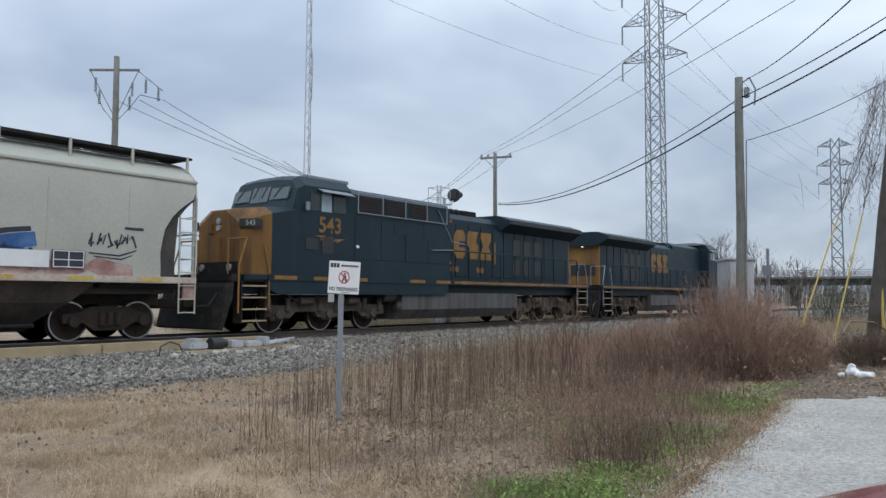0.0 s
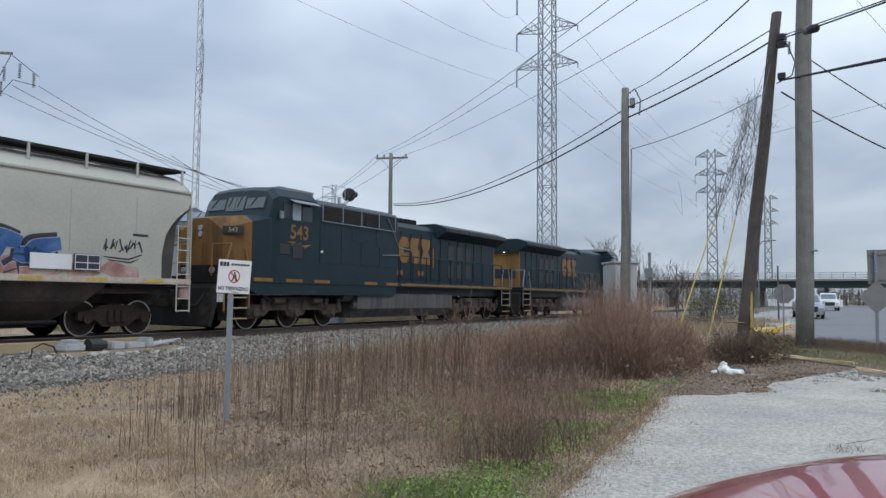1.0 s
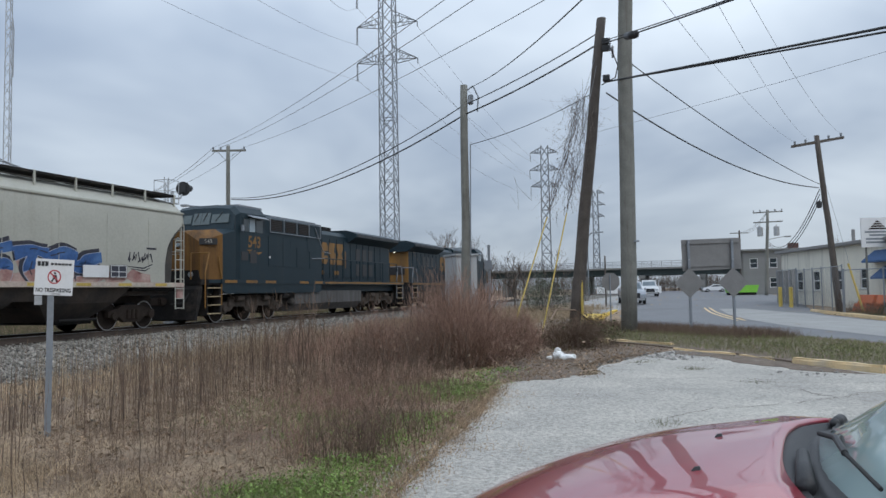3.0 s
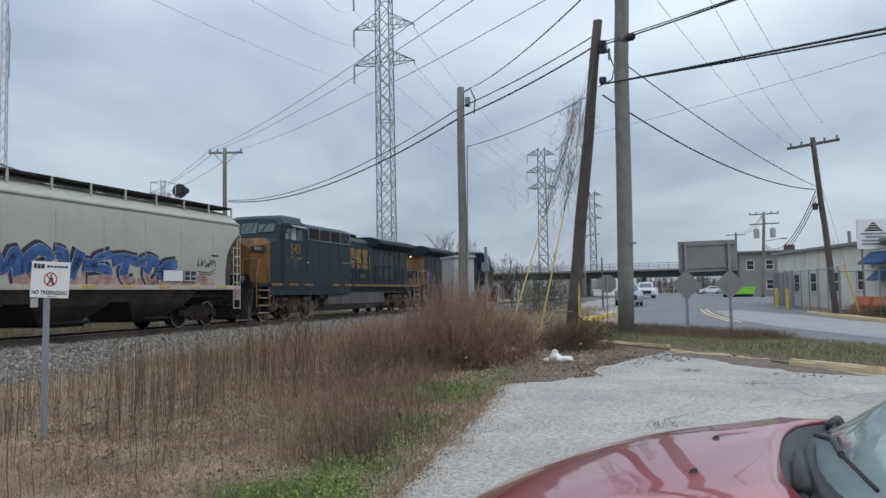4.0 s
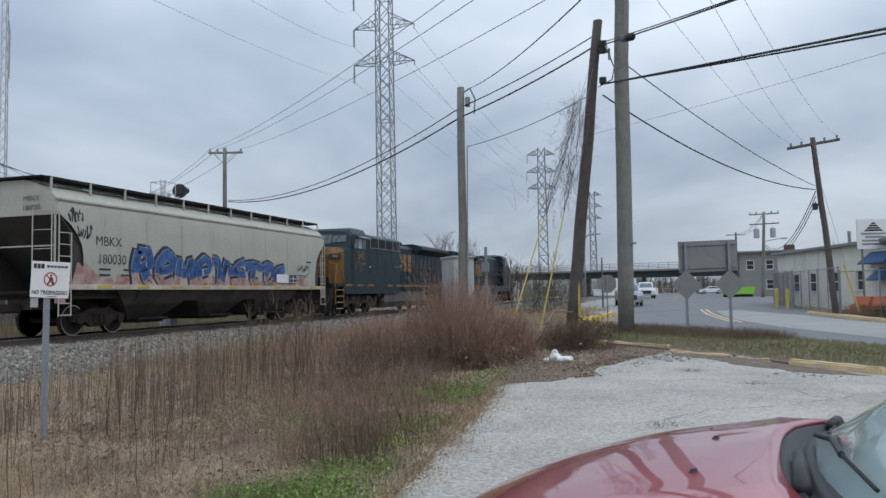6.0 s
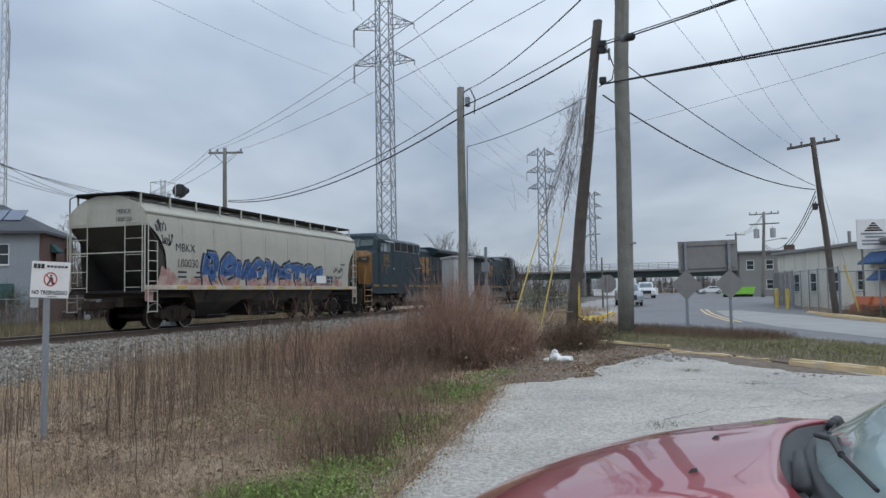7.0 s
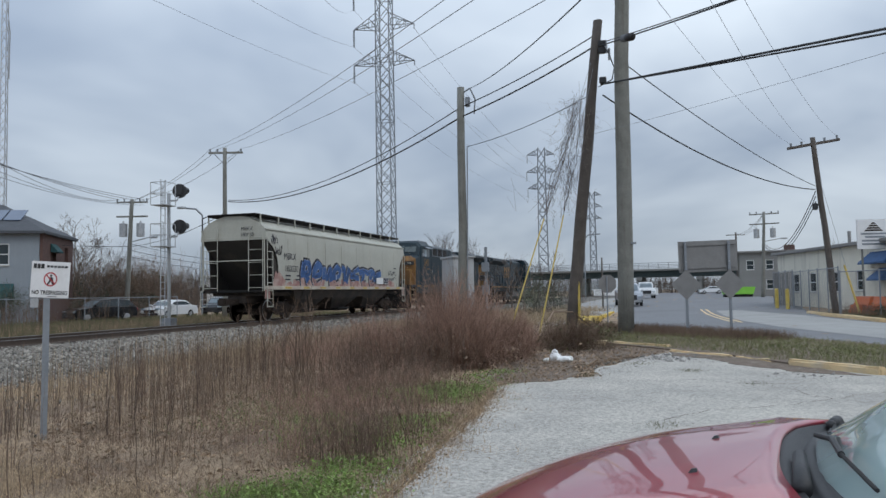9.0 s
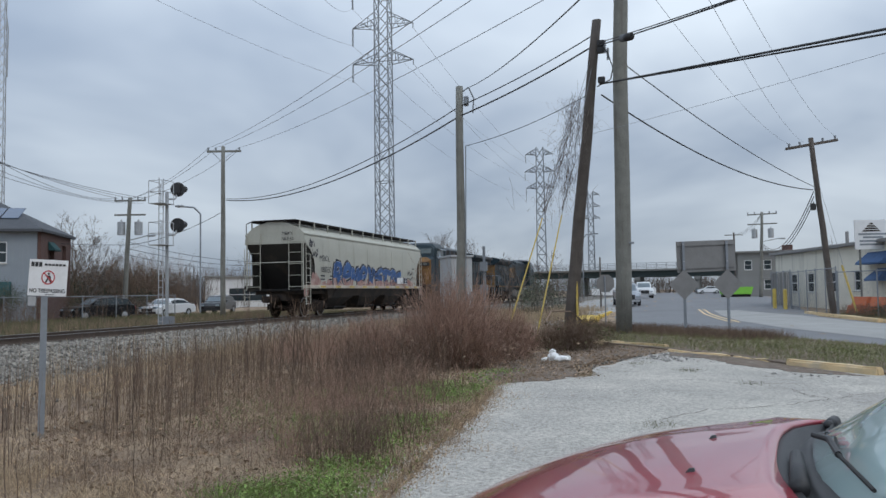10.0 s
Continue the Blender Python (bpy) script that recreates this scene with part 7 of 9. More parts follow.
green_patch([(4.6, 2.35), (6.9, 2.5), (7.0, 3.1), (5.6, 3.5), (4.4, 3.1)], 2400, 36, 0.15, 0.017, 0.12)
green_patch([(7.6, 2.6), (9.6, 2.8), (9.0, 4.2), (7.4, 4.0)], 1600, 30, 0.16, 0.02, 0.08)
green_patch([(10.6, 3.0), (12.8, 3.2), (12.6, 4.0), (10.8, 4.4)], 2200, 34, 0.2, 0.02, 0.13)
green_patch([(10.5, 4.6), (12.4, 4.8), (12.0, 5.8), (10.2, 5.6)], 900, 22, 0.25, 0.018, 0.08)
green_patch([(13.0, 3.0), (14.6, 3.0), (15.0, 3.6), (13.2, 3.8)], 800, 14, 0.18, 0.02, 0.12)
green_patch([(8.5, 4.0), (11, 4.5), (12, 7), (8, 6)], 1500, 60, 0.3, 0.02, 0.06, M_GRASSDULL, "thin dull green weeds")
for x, y, n in ((9.35, 0.25, 110), (15.6, -0.15, 220), (17.9, -1.9, 260), (13.6, -1.1, 80), (16.9, 0.9, 120), (18.7, -0.9, 120), (14.6, 1.7, 90)):
    p = rng.normal((x, y), 0.13, (n, 2))
    stem_patch("grass_tuft", p, 0.03, 0.12, 0.004, 0.9, M_GRASSDULL, "small grass tuft in a crack", "grass tuft", k=3)
ISLAND = [(33, 3.4), (29.5, 0.2), (26.6, -2.5), (22.5, -4.8), (16.6, -7.8), (13.9, -6.2), (15.9, -3.4), (17.6, -1.95), (19.5, -0.9), (21.0, 0.4), (23.2, 2.0), (26, 3.3), (30, 4.6)]
stem_patch("thin_grass", poly_points(16000, ISLAND), 0.05, 0.17, 0.005, 0.9, M_VERGE, "thin dull green grass on the verge", "grass", k=3, lift=0.07)
stem_patch("thin_grass", clumped(8000, [(33, 3.2), (29.5, 0.2), (26.6, -2.3), (24.5, -3.4), (24.5, -1.4), (28, 2)], 160, 0.25), 0.1, 0.34, 0.006, 0.5, M_STEM, "brown dead weeds on the verge", "grass", k=3, lift=0.07)
stem_patch("thin_grass", poly_points(9000, ISLAND), 0.03, 0.11, 0.005, 1.2, M_LITTER, "thin brown grass on the verge", "grass", k=3, lift=0.07)
p = clumped(2200, [(18, -2.9), (22, -1.5), (21.5, -4.4), (16.5, -6.3), (15.4, -5.6)], 80, 0.3)
leaves("green_weeds", np.column_stack([p, 0.1 + rng.uniform(0, 0.07, len(p))]), 0.022, M_VERGE, "low green weeds on the verge", "weeds")
# far side of the track and along the shoulder
stem_patch("rough_grass", poly_points(34000, [(18, 22), (60, 22), (62, 36), (24, 40)]), 0.12, 0.45, 0.012, 0.5, M_GRASSDULL, "rough green and brown grass beyond the track", "grass", k=3)
stem_patch("rough_grass", clumped(4200, [(18, 22), (60, 22), (58, 30), (20, 30)], 120, 0.9), 0.2, 0.6, 0.012, 0.35, M_LITTER, "rough straw grass beyond the track", "grass", k=3)
stem_patch("rough_grass", clumped(9000, [(30, 9.4), (38, 5.2), (60, 5.6), (60, 13), (31, 13.6)], 160, 0.6), 0.1, 0.5, 0.012, 0.5, M_STEMPALE, "dry grass between road and track", "grass", k=3)

# debris along the edge of the lot
def debris(n, centre, spread, size, label, material):
    """Loose bits of broken asphalt in a patch of the lot."""
    def ys(m):
        return rng.normal(centre[1], spread[1], m)
    return stones(n, centre[0] - spread[0], centre[0] + spread[0], ys, size, "loose_gravel", label, material)


debris(420, (18.6, 0.45), (1.1, 0.5), 0.035, "broken dark asphalt and gravel by the kerb", M_GRIT)
debris(300, (15.6, -2.2), (0.9, 0.35), 0.026, "broken dark asphalt and gravel by the kerb", M_GRIT)
debris(500, (17.0, 0.2), (2.6, 1.2), 0.012, "loose gravel scattered over the lot", M_GRIT)
debris(160, (16.8, 1.9), (1.6, 0.5), 0.03, "pale rubble bits by the brambles", M_STONE)
stem_patch("leaf_litter", poly_points(9000, [(12.8, 2.6), (14.2, 1.5), (20.6, -0.2), (22.4, 0.6), (20, 3.0), (15, 3.2)]), 0.01, 0.06, 0.006, 2.5, M_STEM, "dark leaf and twig litter at the edge of the lot", "litter", k=3)

stones(65000, 3.6, 14.0, lambda n: rng.uniform(-3.4, 2.6, n), 0.0075, "lot_grit", "fine loose grit on the worn asphalt", M_LOTGRIT)

# plastic bag
bm = bm_new()
bmesh.ops.create_icosphere(bm, subdivisions=4, radius=0.2, matrix=Matrix.Translation((17.35, 2.75, 0.13)) @ Matrix.Diagonal((0.9, 0.9, 0.85, 1)))
bmesh.ops.create_icosphere(bm, subdivisions=4, radius=0.18, matrix=Matrix.Translation((17.25, 2.45, 0.09)) @ Matrix.Diagonal((1.0, 1.5, 0.55, 1)))
bmesh.ops.create_icosphere(bm, subdivisions=3, radius=0.1, matrix=Matrix.Translation((17.4, 2.78, 0.3)) @ Matrix.Diagonal((1.0, 1.2, 0.9, 1)))
bmesh.ops.create_icosphere(bm, subdivisions=3, radius=0.07, matrix=Matrix.Translation((17.1, 3.0, 0.08)))
for v in bm.verts:
    v.co += Vector((noise.noise(v.co * 9), noise.noise(v.co * 9 + Vector((5, 0, 0))), noise.noise(v.co * 9 + Vector((0, 7, 0))))) * 0.05
    v.co.z = max(v.co.z, 0.015)
    v.co = Vector((17.3, 2.7, 0.015)) + (v.co - Vector((17.3, 2.7, 0.015))) * 0.72
solid("plastic_bag", bm, M_BAG, "crumpled white plastic bag lying by the lot", "bag")


def bare_tree(base, height, spread, label, group="bare trees", depth=5, material=M_BARK, seed=1, r0=None):
    """A leafless tree: forking limbs that taper to fine twigs."""
    th = thing("bare_tree", label, "tree", group)
    rr = random.Random(seed)
    limbs, twigs = [], []
    r0 = r0 or height * 0.018

    def grow(p, d, ln, r, lev):
        q = p + d * ln * 0.5 + Vector((rr.gauss(0, 0.06), rr.gauss(0, 0.06), 0)) * ln
        e = p + d * ln
        (limbs if lev < 2 else twigs).append(((p, q, e), (r, r * 0.85, r * 0.68)))
        if lev >= depth:
            return
        for _ in range(rr.choice((2, 3, 3)) if lev else rr.choice((4, 5))):
            nd = (d + Vector((rr.gauss(0, spread), rr.gauss(0, spread), rr.gauss(0.12, spread * 0.6)))).normalized()
            s = rr.uniform(0.45, 1.0)
            grow(p.lerp(e, s), nd, ln * rr.uniform(0.55, 0.8), max(r * 0.6 * (1.1 - 0.3 * s), 0.012), lev + 1)
    grow(Vector(base), Vector((rr.gauss(0, 0.05), rr.gauss(0, 0.05), 1)).normalized(), height * 0.36, r0, 0)
    for nm, lst in (("trunk", limbs), ("crown", twigs)):
        P = np.array([[tuple(v) for v in a] for a, _ in lst])
        R = np.array([b for _, b in lst])
        V, F = tubes(P, R)
        array_mesh(nm, V, F, material, th)
    return th


for k, (x, y, h, sp_) in enumerate(((46.2, 41.4, 6.8, 0.75), (48.6, 42.2, 5.2, 0.75), (54.6, 50.2, 10.0, 0.7), (57.8, 50.6, 8.0, 0.7), (53.4, 51.5, 9.0, 0.7), (61.5, 52, 5.6, 0.75), (65, 54, 5.4, 0.75), (52, 55, 6.5, 0.75))):
    bare_tree((x, y, 0), h, sp_, "bare grey-brown tree across the track", seed=10 + k, depth=6)
for k, (x, y, h) in enumerate(((60, 12.8, 6.0), (80, 24.5, 9.5), (86, 26.6, 10), (92, 29.5, 10.5), (70, 13.8, 5.5), (97, 25, 9.5), (105, 17, 8))):
    bare_tree((x, y, 0), h, 0.45, "bare grey-brown tree beyond the road", seed=40 + k)


def shrub(base, rad, height, n, material, label, leaf=0.045, seed=0):
    th = thing("shrub", label, "shrub", "shrubs")
    st = on_ground(rng.normal(base[:2], rad * 0.35, (30, 2)))
    P, R = stems(st, rng.uniform(0.6, 1.0, 30) * height, 0.35, np.full(30, 0.015), 5)
    V, F = tubes(P, R)
    array_mesh("branch", V, F, M_BARK, th)
    c = rng.normal(0, 1, (9, 3)) * [rad * 0.55, rad * 0.55, height * 0.2] + [base[0], base[1], height * 0.45]
    pts = c[rng.integers(0, 9, n)] + rng.normal(0, 1, (n, 3)) * [rad * 0.22, rad * 0.22, height * 0.13]
    pts[:, 2] = np.maximum(pts[:, 2], 0.1) + float(ground_z(*base[:2]))
    leaves("foliage", pts, leaf, material, "", "", th)
    return th


shrub((49.0, 8.3), 1.5, 2.4, 1700, M_EVERGREEN, "dark green bushes between road and track")
shrub((54.0, 8.9), 1.7, 2.7, 1700, M_EVERGREEN, "dark green bushes between road and track")
shrub((55.5, 10.3), 1.7, 2.8, 1700, M_BLOSSOM, "pale blossoming bush between road and track")
shrub((61, 9.4), 2.0, 3.0, 1700, M_EVERGREEN, "dark green bushes between road and track")
shrub((78, 10.2), 2.6, 3.2, 1700, M_EVERGREEN, "dark green bushes between road and track")
shrub((37.4, 40.0), 1.3, 3.0, 3000, M_EVERGREEN, "dark evergreen shrub beside the house")
shrub((36.2, 41.2), 1.2, 2.4, 2400, M_EVERGREEN, "dark evergreen shrub beside the house")
for x, y in ((52.5, 49.5), (55.0, 49.8), (58.5, 50.0), (62, 51)):
    shrub((x, y), 2.4, 3.4, 3600, M_EVERGREEN, "dark evergreen shrub behind the parked cars", 0.1)
for x, y in ((46.5, 41.8), (49.0, 42.0), (51.5, 42.0)):
    shrub((x, y), 1.5, 2.2, 2600, M_EVERGREEN, "dark evergreen shrub behind the parked cars", 0.07)
shrub((43.5, -10.7), 0.9, 1.5, 2400, M_EVERGREEN, "dark shrub by the yard fence", 0.05)
wp = np.column_stack([rng.uniform(200, 300, 900), rng.uniform(-40, 14, 900)])
stem_patch("far_woods", wp, 2.0, 5.0, 0.06, 0.2, M_FARWOOD, "bare scrub beyond the overpass", "woods", k=4, twigs=12, twig_len=0.4)
# far woods on the horizon: bare stems in a ragged belt
n = 5200
wx, wy = rng.uniform(115, 330, n), rng.uniform(-70, 190, n)
keep = (np.abs(wy - TRACK_Y) > 8) & ((wy > 12) | (wy < -24))
wp = np.column_stack([wx, wy])[keep]
stem_patch("far_woods", wp, 3.0, 8.5, 0.05, 0.15, M_FARWOOD, "distant belt of bare brown woods", "woods", k=4, twigs=9, twig_len=0.35)
wp = np.column_stack([rng.uniform(62, 130, 2200), rng.uniform(55, 110, 2200)])
stem_patch("far_woods", wp, 2.0, 5.5, 0.04, 0.15, M_FARWOOD, "bare brown woods behind the houses", "woods", k=4, twigs=9, twig_len=0.35)
wp = clumped(900, [(54, 52), (64, 51), (78, 58), (72, 66), (56, 62)], 90, 1.0)
stem_patch("bare_scrub", wp, 1.5, 4.6, 0.02, 0.4, M_STEM, "bare brown scrub behind the parked cars", "scrub", k=5, twigs=14, twig_len=0.36)
stem_patch("bare_scrub", clumped(420, [(45, 41), (52, 40.5), (60, 42), (64, 46), (54, 47), (46, 44)], 50, 0.8), 2.0, 5.2, 0.018, 0.35, M_STEM, "dense bare brown scrub behind the fence", "scrub", k=5, twigs=16, twig_len=0.3)
stem_patch("bare_scrub", clumped(420, [(33, 37.6), (40, 37.4), (49, 37.2), (49, 38.4), (40, 39.0), (34, 39.6)], 60, 0.5), 0.5, 1.9, 0.012, 0.35, M_STEM, "bare brown scrub along the old wire fence", "scrub", k=5, twigs=10, twig_len=0.3)
stem_patch("rough_grass", clumped(5000, [(22, 23), (60, 23), (58, 34), (24, 36)], 130, 0.9), 0.15, 0.5, 0.012, 0.5, M_STEM, "dark brown dead grass beyond the track", "grass", k=3)
# dry vine hanging on the leaning pole's guy
vin = thing("hanging_vine", "tangle of bare grey vines hanging on the guy wires", "vine")
GUYS = [(np.array((24.6, 5.45, 0.0)), np.array((27.97, 2.75, 10.2)), 0.42, 0.84), (np.array((25.0, 4.5, 0.0)), np.array((27.95, 2.7, 10.0)), 0.44, 0.80)]
for gi, (lo_, hi_, s0, s1) in enumerate(GUYS):
    ln = np.linspace(s0, s1, 26)
    for _ in range(4 - gi):
        P = (lo_ + (hi_ - lo_) * ln[:, None])[None] + np.cumsum(rng.normal(0, 0.03, (1, 26, 3)), 1)
        V, F = tubes(P, np.full((1, 26), 0.011))
        array_mesh("stem", V, F, M_BARK, vin)
    NV = 150 - 50 * gi
    s = s0 + (s1 - s0) * rng.beta(1.2, 1.0, NV)
    P0 = lo_ + (hi_ - lo_) * s[:, None] + rng.normal(0, 0.05, (NV, 3))
    dirs = rng.normal(0, 1, (NV, 3)) * [0.4, 0.55, 0.4] - [0, 0, 0.15]
    size = rng.gamma(2.0, 0.28, NV)[:, None]
    kink = rng.normal(0, 0.10, (NV, 6, 3))
    st = np.linspace(0, 1, 6)[None, :, None]
    P = P0[:, None] + dirs[:, None] * size[:, None] * st + kink * st * size[:, None] * 1.4 - np.array([0, 0, 0.25]) * size[:, None] * st ** 2
    V, F = tubes(P, np.full((NV, 6), 0.007) * np.linspace(1, 0.4, 6))
    array_mesh("twig", V, F, M_BARK, vin)["kind"] = "stuff"
    src = rng.integers(0, NV, NV * 2)
    j = rng.integers(1, 5, NV * 2)
    q0 = P[src, j]
    dd = rng.normal(0, 0.16, (NV * 2, 3))
    V, F = tubes(np.stack([q0, q0 + dd, q0 + dd * 1.7 + rng.normal(0, 0.05, (NV * 2, 3))], 1), np.full((NV * 2, 3), 0.0045))
    array_mesh("twig", V, F, M_BARK, vin)["kind"] = "stuff"

# ---- buildings ----
def frame_at(p, d):
    """Local x runs along d from p, local y to its left."""
    return Matrix.Translation((p[0], p[1], p[2] if len(p) > 2 else 0)) @ Matrix.Rotation(math.atan2(d[1], d[0]), 4, "Z")


def wall_with_openings(ln, h, openings, t=0.25):
    """A wall along x with real openings (x0, x1, z0, z1), outer face at y = 0, thickness towards +y."""
    bm = bm_new()
    xs = sorted({0.0, ln} | {v for o in openings for v in o[:2]})
    for a, b in zip(xs[:-1], xs[1:]):
        zs = [(o[2], o[3]) for o in openings if o[0] <= a and o[1] >= b]
        z = 0.0
        for z0, z1 in sorted(zs):
            if z0 > z:
                box(bm, a, b, 0, t, z, z0)
            z = z1
        if z < h:
            box(bm, a, b, 0, t, z, h)
    return bm


def window(parent, m, x0, x1, z0, z1, bars=True, frame_mat=None, depth=0.1):
    bm = bm_new()
    f = 0.07
    for a in ((x0, x0 + f, z0, z1), (x1 - f, x1, z0, z1), (x0 + f, x1 - f, z0, z0 + f), (x0 + f, x1 - f, z1 - f, z1), (x0 + f, x1 - f, (z0 + z1) / 2 - 0.03, (z0 + z1) / 2 + 0.03)):
        box(bm, a[0], a[1], depth - 0.05, depth + 0.03, a[2], a[3])
    w = part("window", bm, frame_mat or M_WHITE, parent, "white sash window")
    w.matrix_basis = m
    bm = bm_new()
    box(bm, x0 + f, x1 - f, depth + 0.0, depth + 0.015, z0 + f, z1 - f)
    part("pane", bm, M_DARKGLASS, w)
    bm = bm_new()
    box(bm, x0 - 0.05, x1 + 0.05, -0.06, depth, z0 - 0.08, z0 - 0.002)
    part("sill", bm, M_CONC, w)
    return w


def building(label, origin, d, ln, depth, h, wall_mat, side_mat, openings, roof, roof_h=0.0, name="house", side_open=(), category="building"):
    th = thing(name, label, category)
    m = frame_at(origin, d)
    bm = wall_with_openings(ln, h, openings)
    part("wall", bm, wall_mat, th, "front wall").matrix_basis = m
    for o in openings:
        window(th, m, *o)
    m2 = m @ Matrix.Translation((0, depth, 0)) @ Matrix.Rotation(radians(-90), 4, "Z")
    bm = wall_with_openings(depth, h, side_open)
    part("wall", bm, side_mat, th, "side wall").matrix_basis = m2
    for o in side_open:
        window(th, m2, *o)
    bm = bm_new()
    box(bm, ln - 0.25, ln, 0.25, depth, 0, h)
    box(bm, 0.25, ln - 0.25, depth - 0.25, depth, 0, h)
    part("wall", bm, side_mat, th).matrix_basis = m
    bm = bm_new()
    e = 0.45
    if roof == "hip":
        lo = [(-e, -e, h), (ln + e, -e, h), (ln + e, depth + e, h), (-e, depth + e, h)]
        k = depth / 2
        top = [(k, k, h + roof_h), (ln - k, k, h + roof_h), (ln - k, k + 0.05, h + roof_h), (k, k + 0.05, h + roof_h)]
        loft(bm, [[(x, y, z - 0.18) for x, y, z in lo], lo, top])
    else:
        box(bm, -0.3, ln + 0.3, -0.4, depth + 0.3, h, h + 0.22, bevel=0.03)
    part("roof", bm, M_ROOF if roof == "hip" else M_GREYWALL, th).matrix_basis = m
    return th, m, m2


# house across the track: local x of the front wall runs so that its outer face looks at the track
hs, hm, hm2 = building("two-storey house with pale siding, brick side and hipped roof", (39.8 - 0.469 * 10, 39.8 + 0.883 * 10, 0), (0.469, -0.883), 10, 6.8, 6.1, M_SIDING, M_BRICK,
                       [(6.9, 8.2, 3.9, 5.3), (6.9, 8.2, 0.9, 2.5), (3.0, 4.2, 3.9, 5.3), (3.0, 4.2, 0.9, 2.4)], "hip", 2.1)
m_side = frame_at((39.8, 39.8, 0), (0.883, 0.469))
bm = wall_with_openings(6.8, 6.1, [(1.6, 2.8, 4.0, 5.3), (4.6, 5.6, 4.0, 5.3)], 0.2)
part("wall", bm, M_BRICK, hs, "red-brown brick side wall").matrix_basis = m_side @ Matrix.Translation((0, -0.22, 0))
for a in ((6.6, 8.5, 1.6, 2.7),):
    bm = bm_new()
    prism(bm, [(-0.0, a[3]), (-0.02, a[2]), (-0.75, a[2]), (-0.75, a[2] + 0.12)], a[0], a[1], "x")
    part("awning", bm, M_TEAL, hs, "teal cloth awning").matrix_basis = hm
bm = bm_new()
prism(bm, [(-0.23, 5.4), (-0.25, 4.8), (-0.65, 4.8), (-0.65, 4.9)], 1.5, 2.9, "x")
part("awning", bm, M_TEAL, hs, "teal cloth awning").matrix_basis = m_side
for k in range(3):
    bm = bm_new()
    box(bm, 5.2 + 1.15 * k, 6.25 + 1.15 * k, 0, 1.7, 0.0, 0.05)
    part("solar_panel", bm, M_SOLAR, hs, "bluish solar panel on the roof").matrix_basis = hm @ Matrix.Translation((0, 0.9, 6.1 + 0.78)) @ Matrix.Rotation(math.atan2(2.1, 3.85), 4, "X")
gh, _, _ = building("small white gabled building far across the track", (79.5, 43.0, 0), (0.4, -0.92), 9, 9, 4.6, M_WHITE, M_WHITE, [(2, 3, 1.5, 2.7)], "hip", 2.6)
bl, _, _ = building("low white roadside building with a blue roof band", (88, 60, 0), (0.5, -0.86), 26, 10, 4.0, M_WHITE, M_WHITE, [(3, 8, 0.8, 2.6), (12, 18, 0.8, 2.6)], "flat")

# yard buildings: long cream hall and a grey two-storey block behind it
yd = (-0.972, -0.236)
yo = (67.2, -7.6, 0.0)
ch, cm, _ = building("long low cream-painted workshop with small sash windows", yo, yd, 34, 14, 4.15, M_CREAM, M_CREAM,
                     [(3.0, 4.2, 1.2, 2.6), (6.0, 7.2, 1.2, 2.6), (9.5, 10.7, 1.2, 2.6), (13.2, 14.2, 1.3, 2.6), (18.2, 19.4, 1.3, 2.6)], "flat")
for x0, z0, w in ((15.2, 2.9, 3.0), (16.2, 1.9, 1.4)):
    bm = bm_new()
    prism(bm, [(-0.0, z0 + 0.75), (0.0, z0), (-0.8, z0), (-0.8, z0 + 0.1)], x0, x0 + w, "x")
    part("awning", bm, mat("blue_awning_cloth_%d" % int(x0), (0.05, 0.11, 0.24), 0.8), ch, "blue cloth awning").matrix_basis = cm
bm = bm_new()
rod(bm, (6.0, 3.0, 4.3), (6.0, 3.0, 5.6), 0.12, seg=10)
part("roof_vent", bm, M_GREYWALL, ch).matrix_basis = cm
gb, gm, _ = building("grey two-storey block with small square windows", (101.4, -6.9, 0.5), (-0.07, -0.997), 7, 10, 5.4, M_GREYWALL, M_GREYWALL,
                     [(1.0, 1.9, 3.3, 4.5), (3.2, 4.1, 3.3, 4.5), (5.6, 6.5, 3.3, 4.5), (3.2, 4.1, 0.9, 2.1)], "flat")
bm = bm_new()
box(bm, 5.4, 6.6, 1.0, 2.0, 5.6, 6.3, bevel=0.03)
part("chimney", bm, M_BRICK, gb).matrix_basis = gm
# company board: plain shapes in its colours
cb = thing("company_board", "white company board with a brown triangle mark on posts", "sign")
bmx = frame_at((50.2, -10.05, 3.75), (0.25, -0.97))
bm = bm_new()
box(bm, 0, 2.4, -0.05, 0.05, 0, 1.75, bevel=0.01)
part("panel", bm, M_WHITE, cb).matrix_basis = bmx
bm = bm_new()
for k in range(4):
    w0, w1 = 0.55 - 0.13 * k, 0.55 - 0.13 * (k + 1) + 0.03
    prism(bm, [(0.95 - w0, 1.05 + 0.14 * k), (0.95 + w0, 1.05 + 0.14 * k), (0.95 + max(w1, 0.03), 1.15 + 0.14 * k), (0.95 - max(w1, 0.03), 1.15 + 0.14 * k)], -0.058, -0.052, "y")
part("triangle_mark", bm, M_HOPBELOW, cb, "brown striped triangle").matrix_basis = bmx
for z, a, b in ((0.85, 0.2, 1.9), (0.66, 0.45, 1.6), (0.44, 0.25, 1.9), (0.24, 0.25, 1.8)):
    bm = bm_new()
    box(bm, a, b, -0.06, -0.052, z, z + 0.11)
    part("lettering_bar", bm, M_GREYSTEEL, cb).matrix_basis = bmx
for x in (0.3, 2.1):
    bm = bm_new()
    rod(bm, (x, 0.08, -3.8), (x, 0.08, 1.6), 0.06, seg=8)
    part("post", bm, M_WOODGREY, cb).matrix_basis = bmx


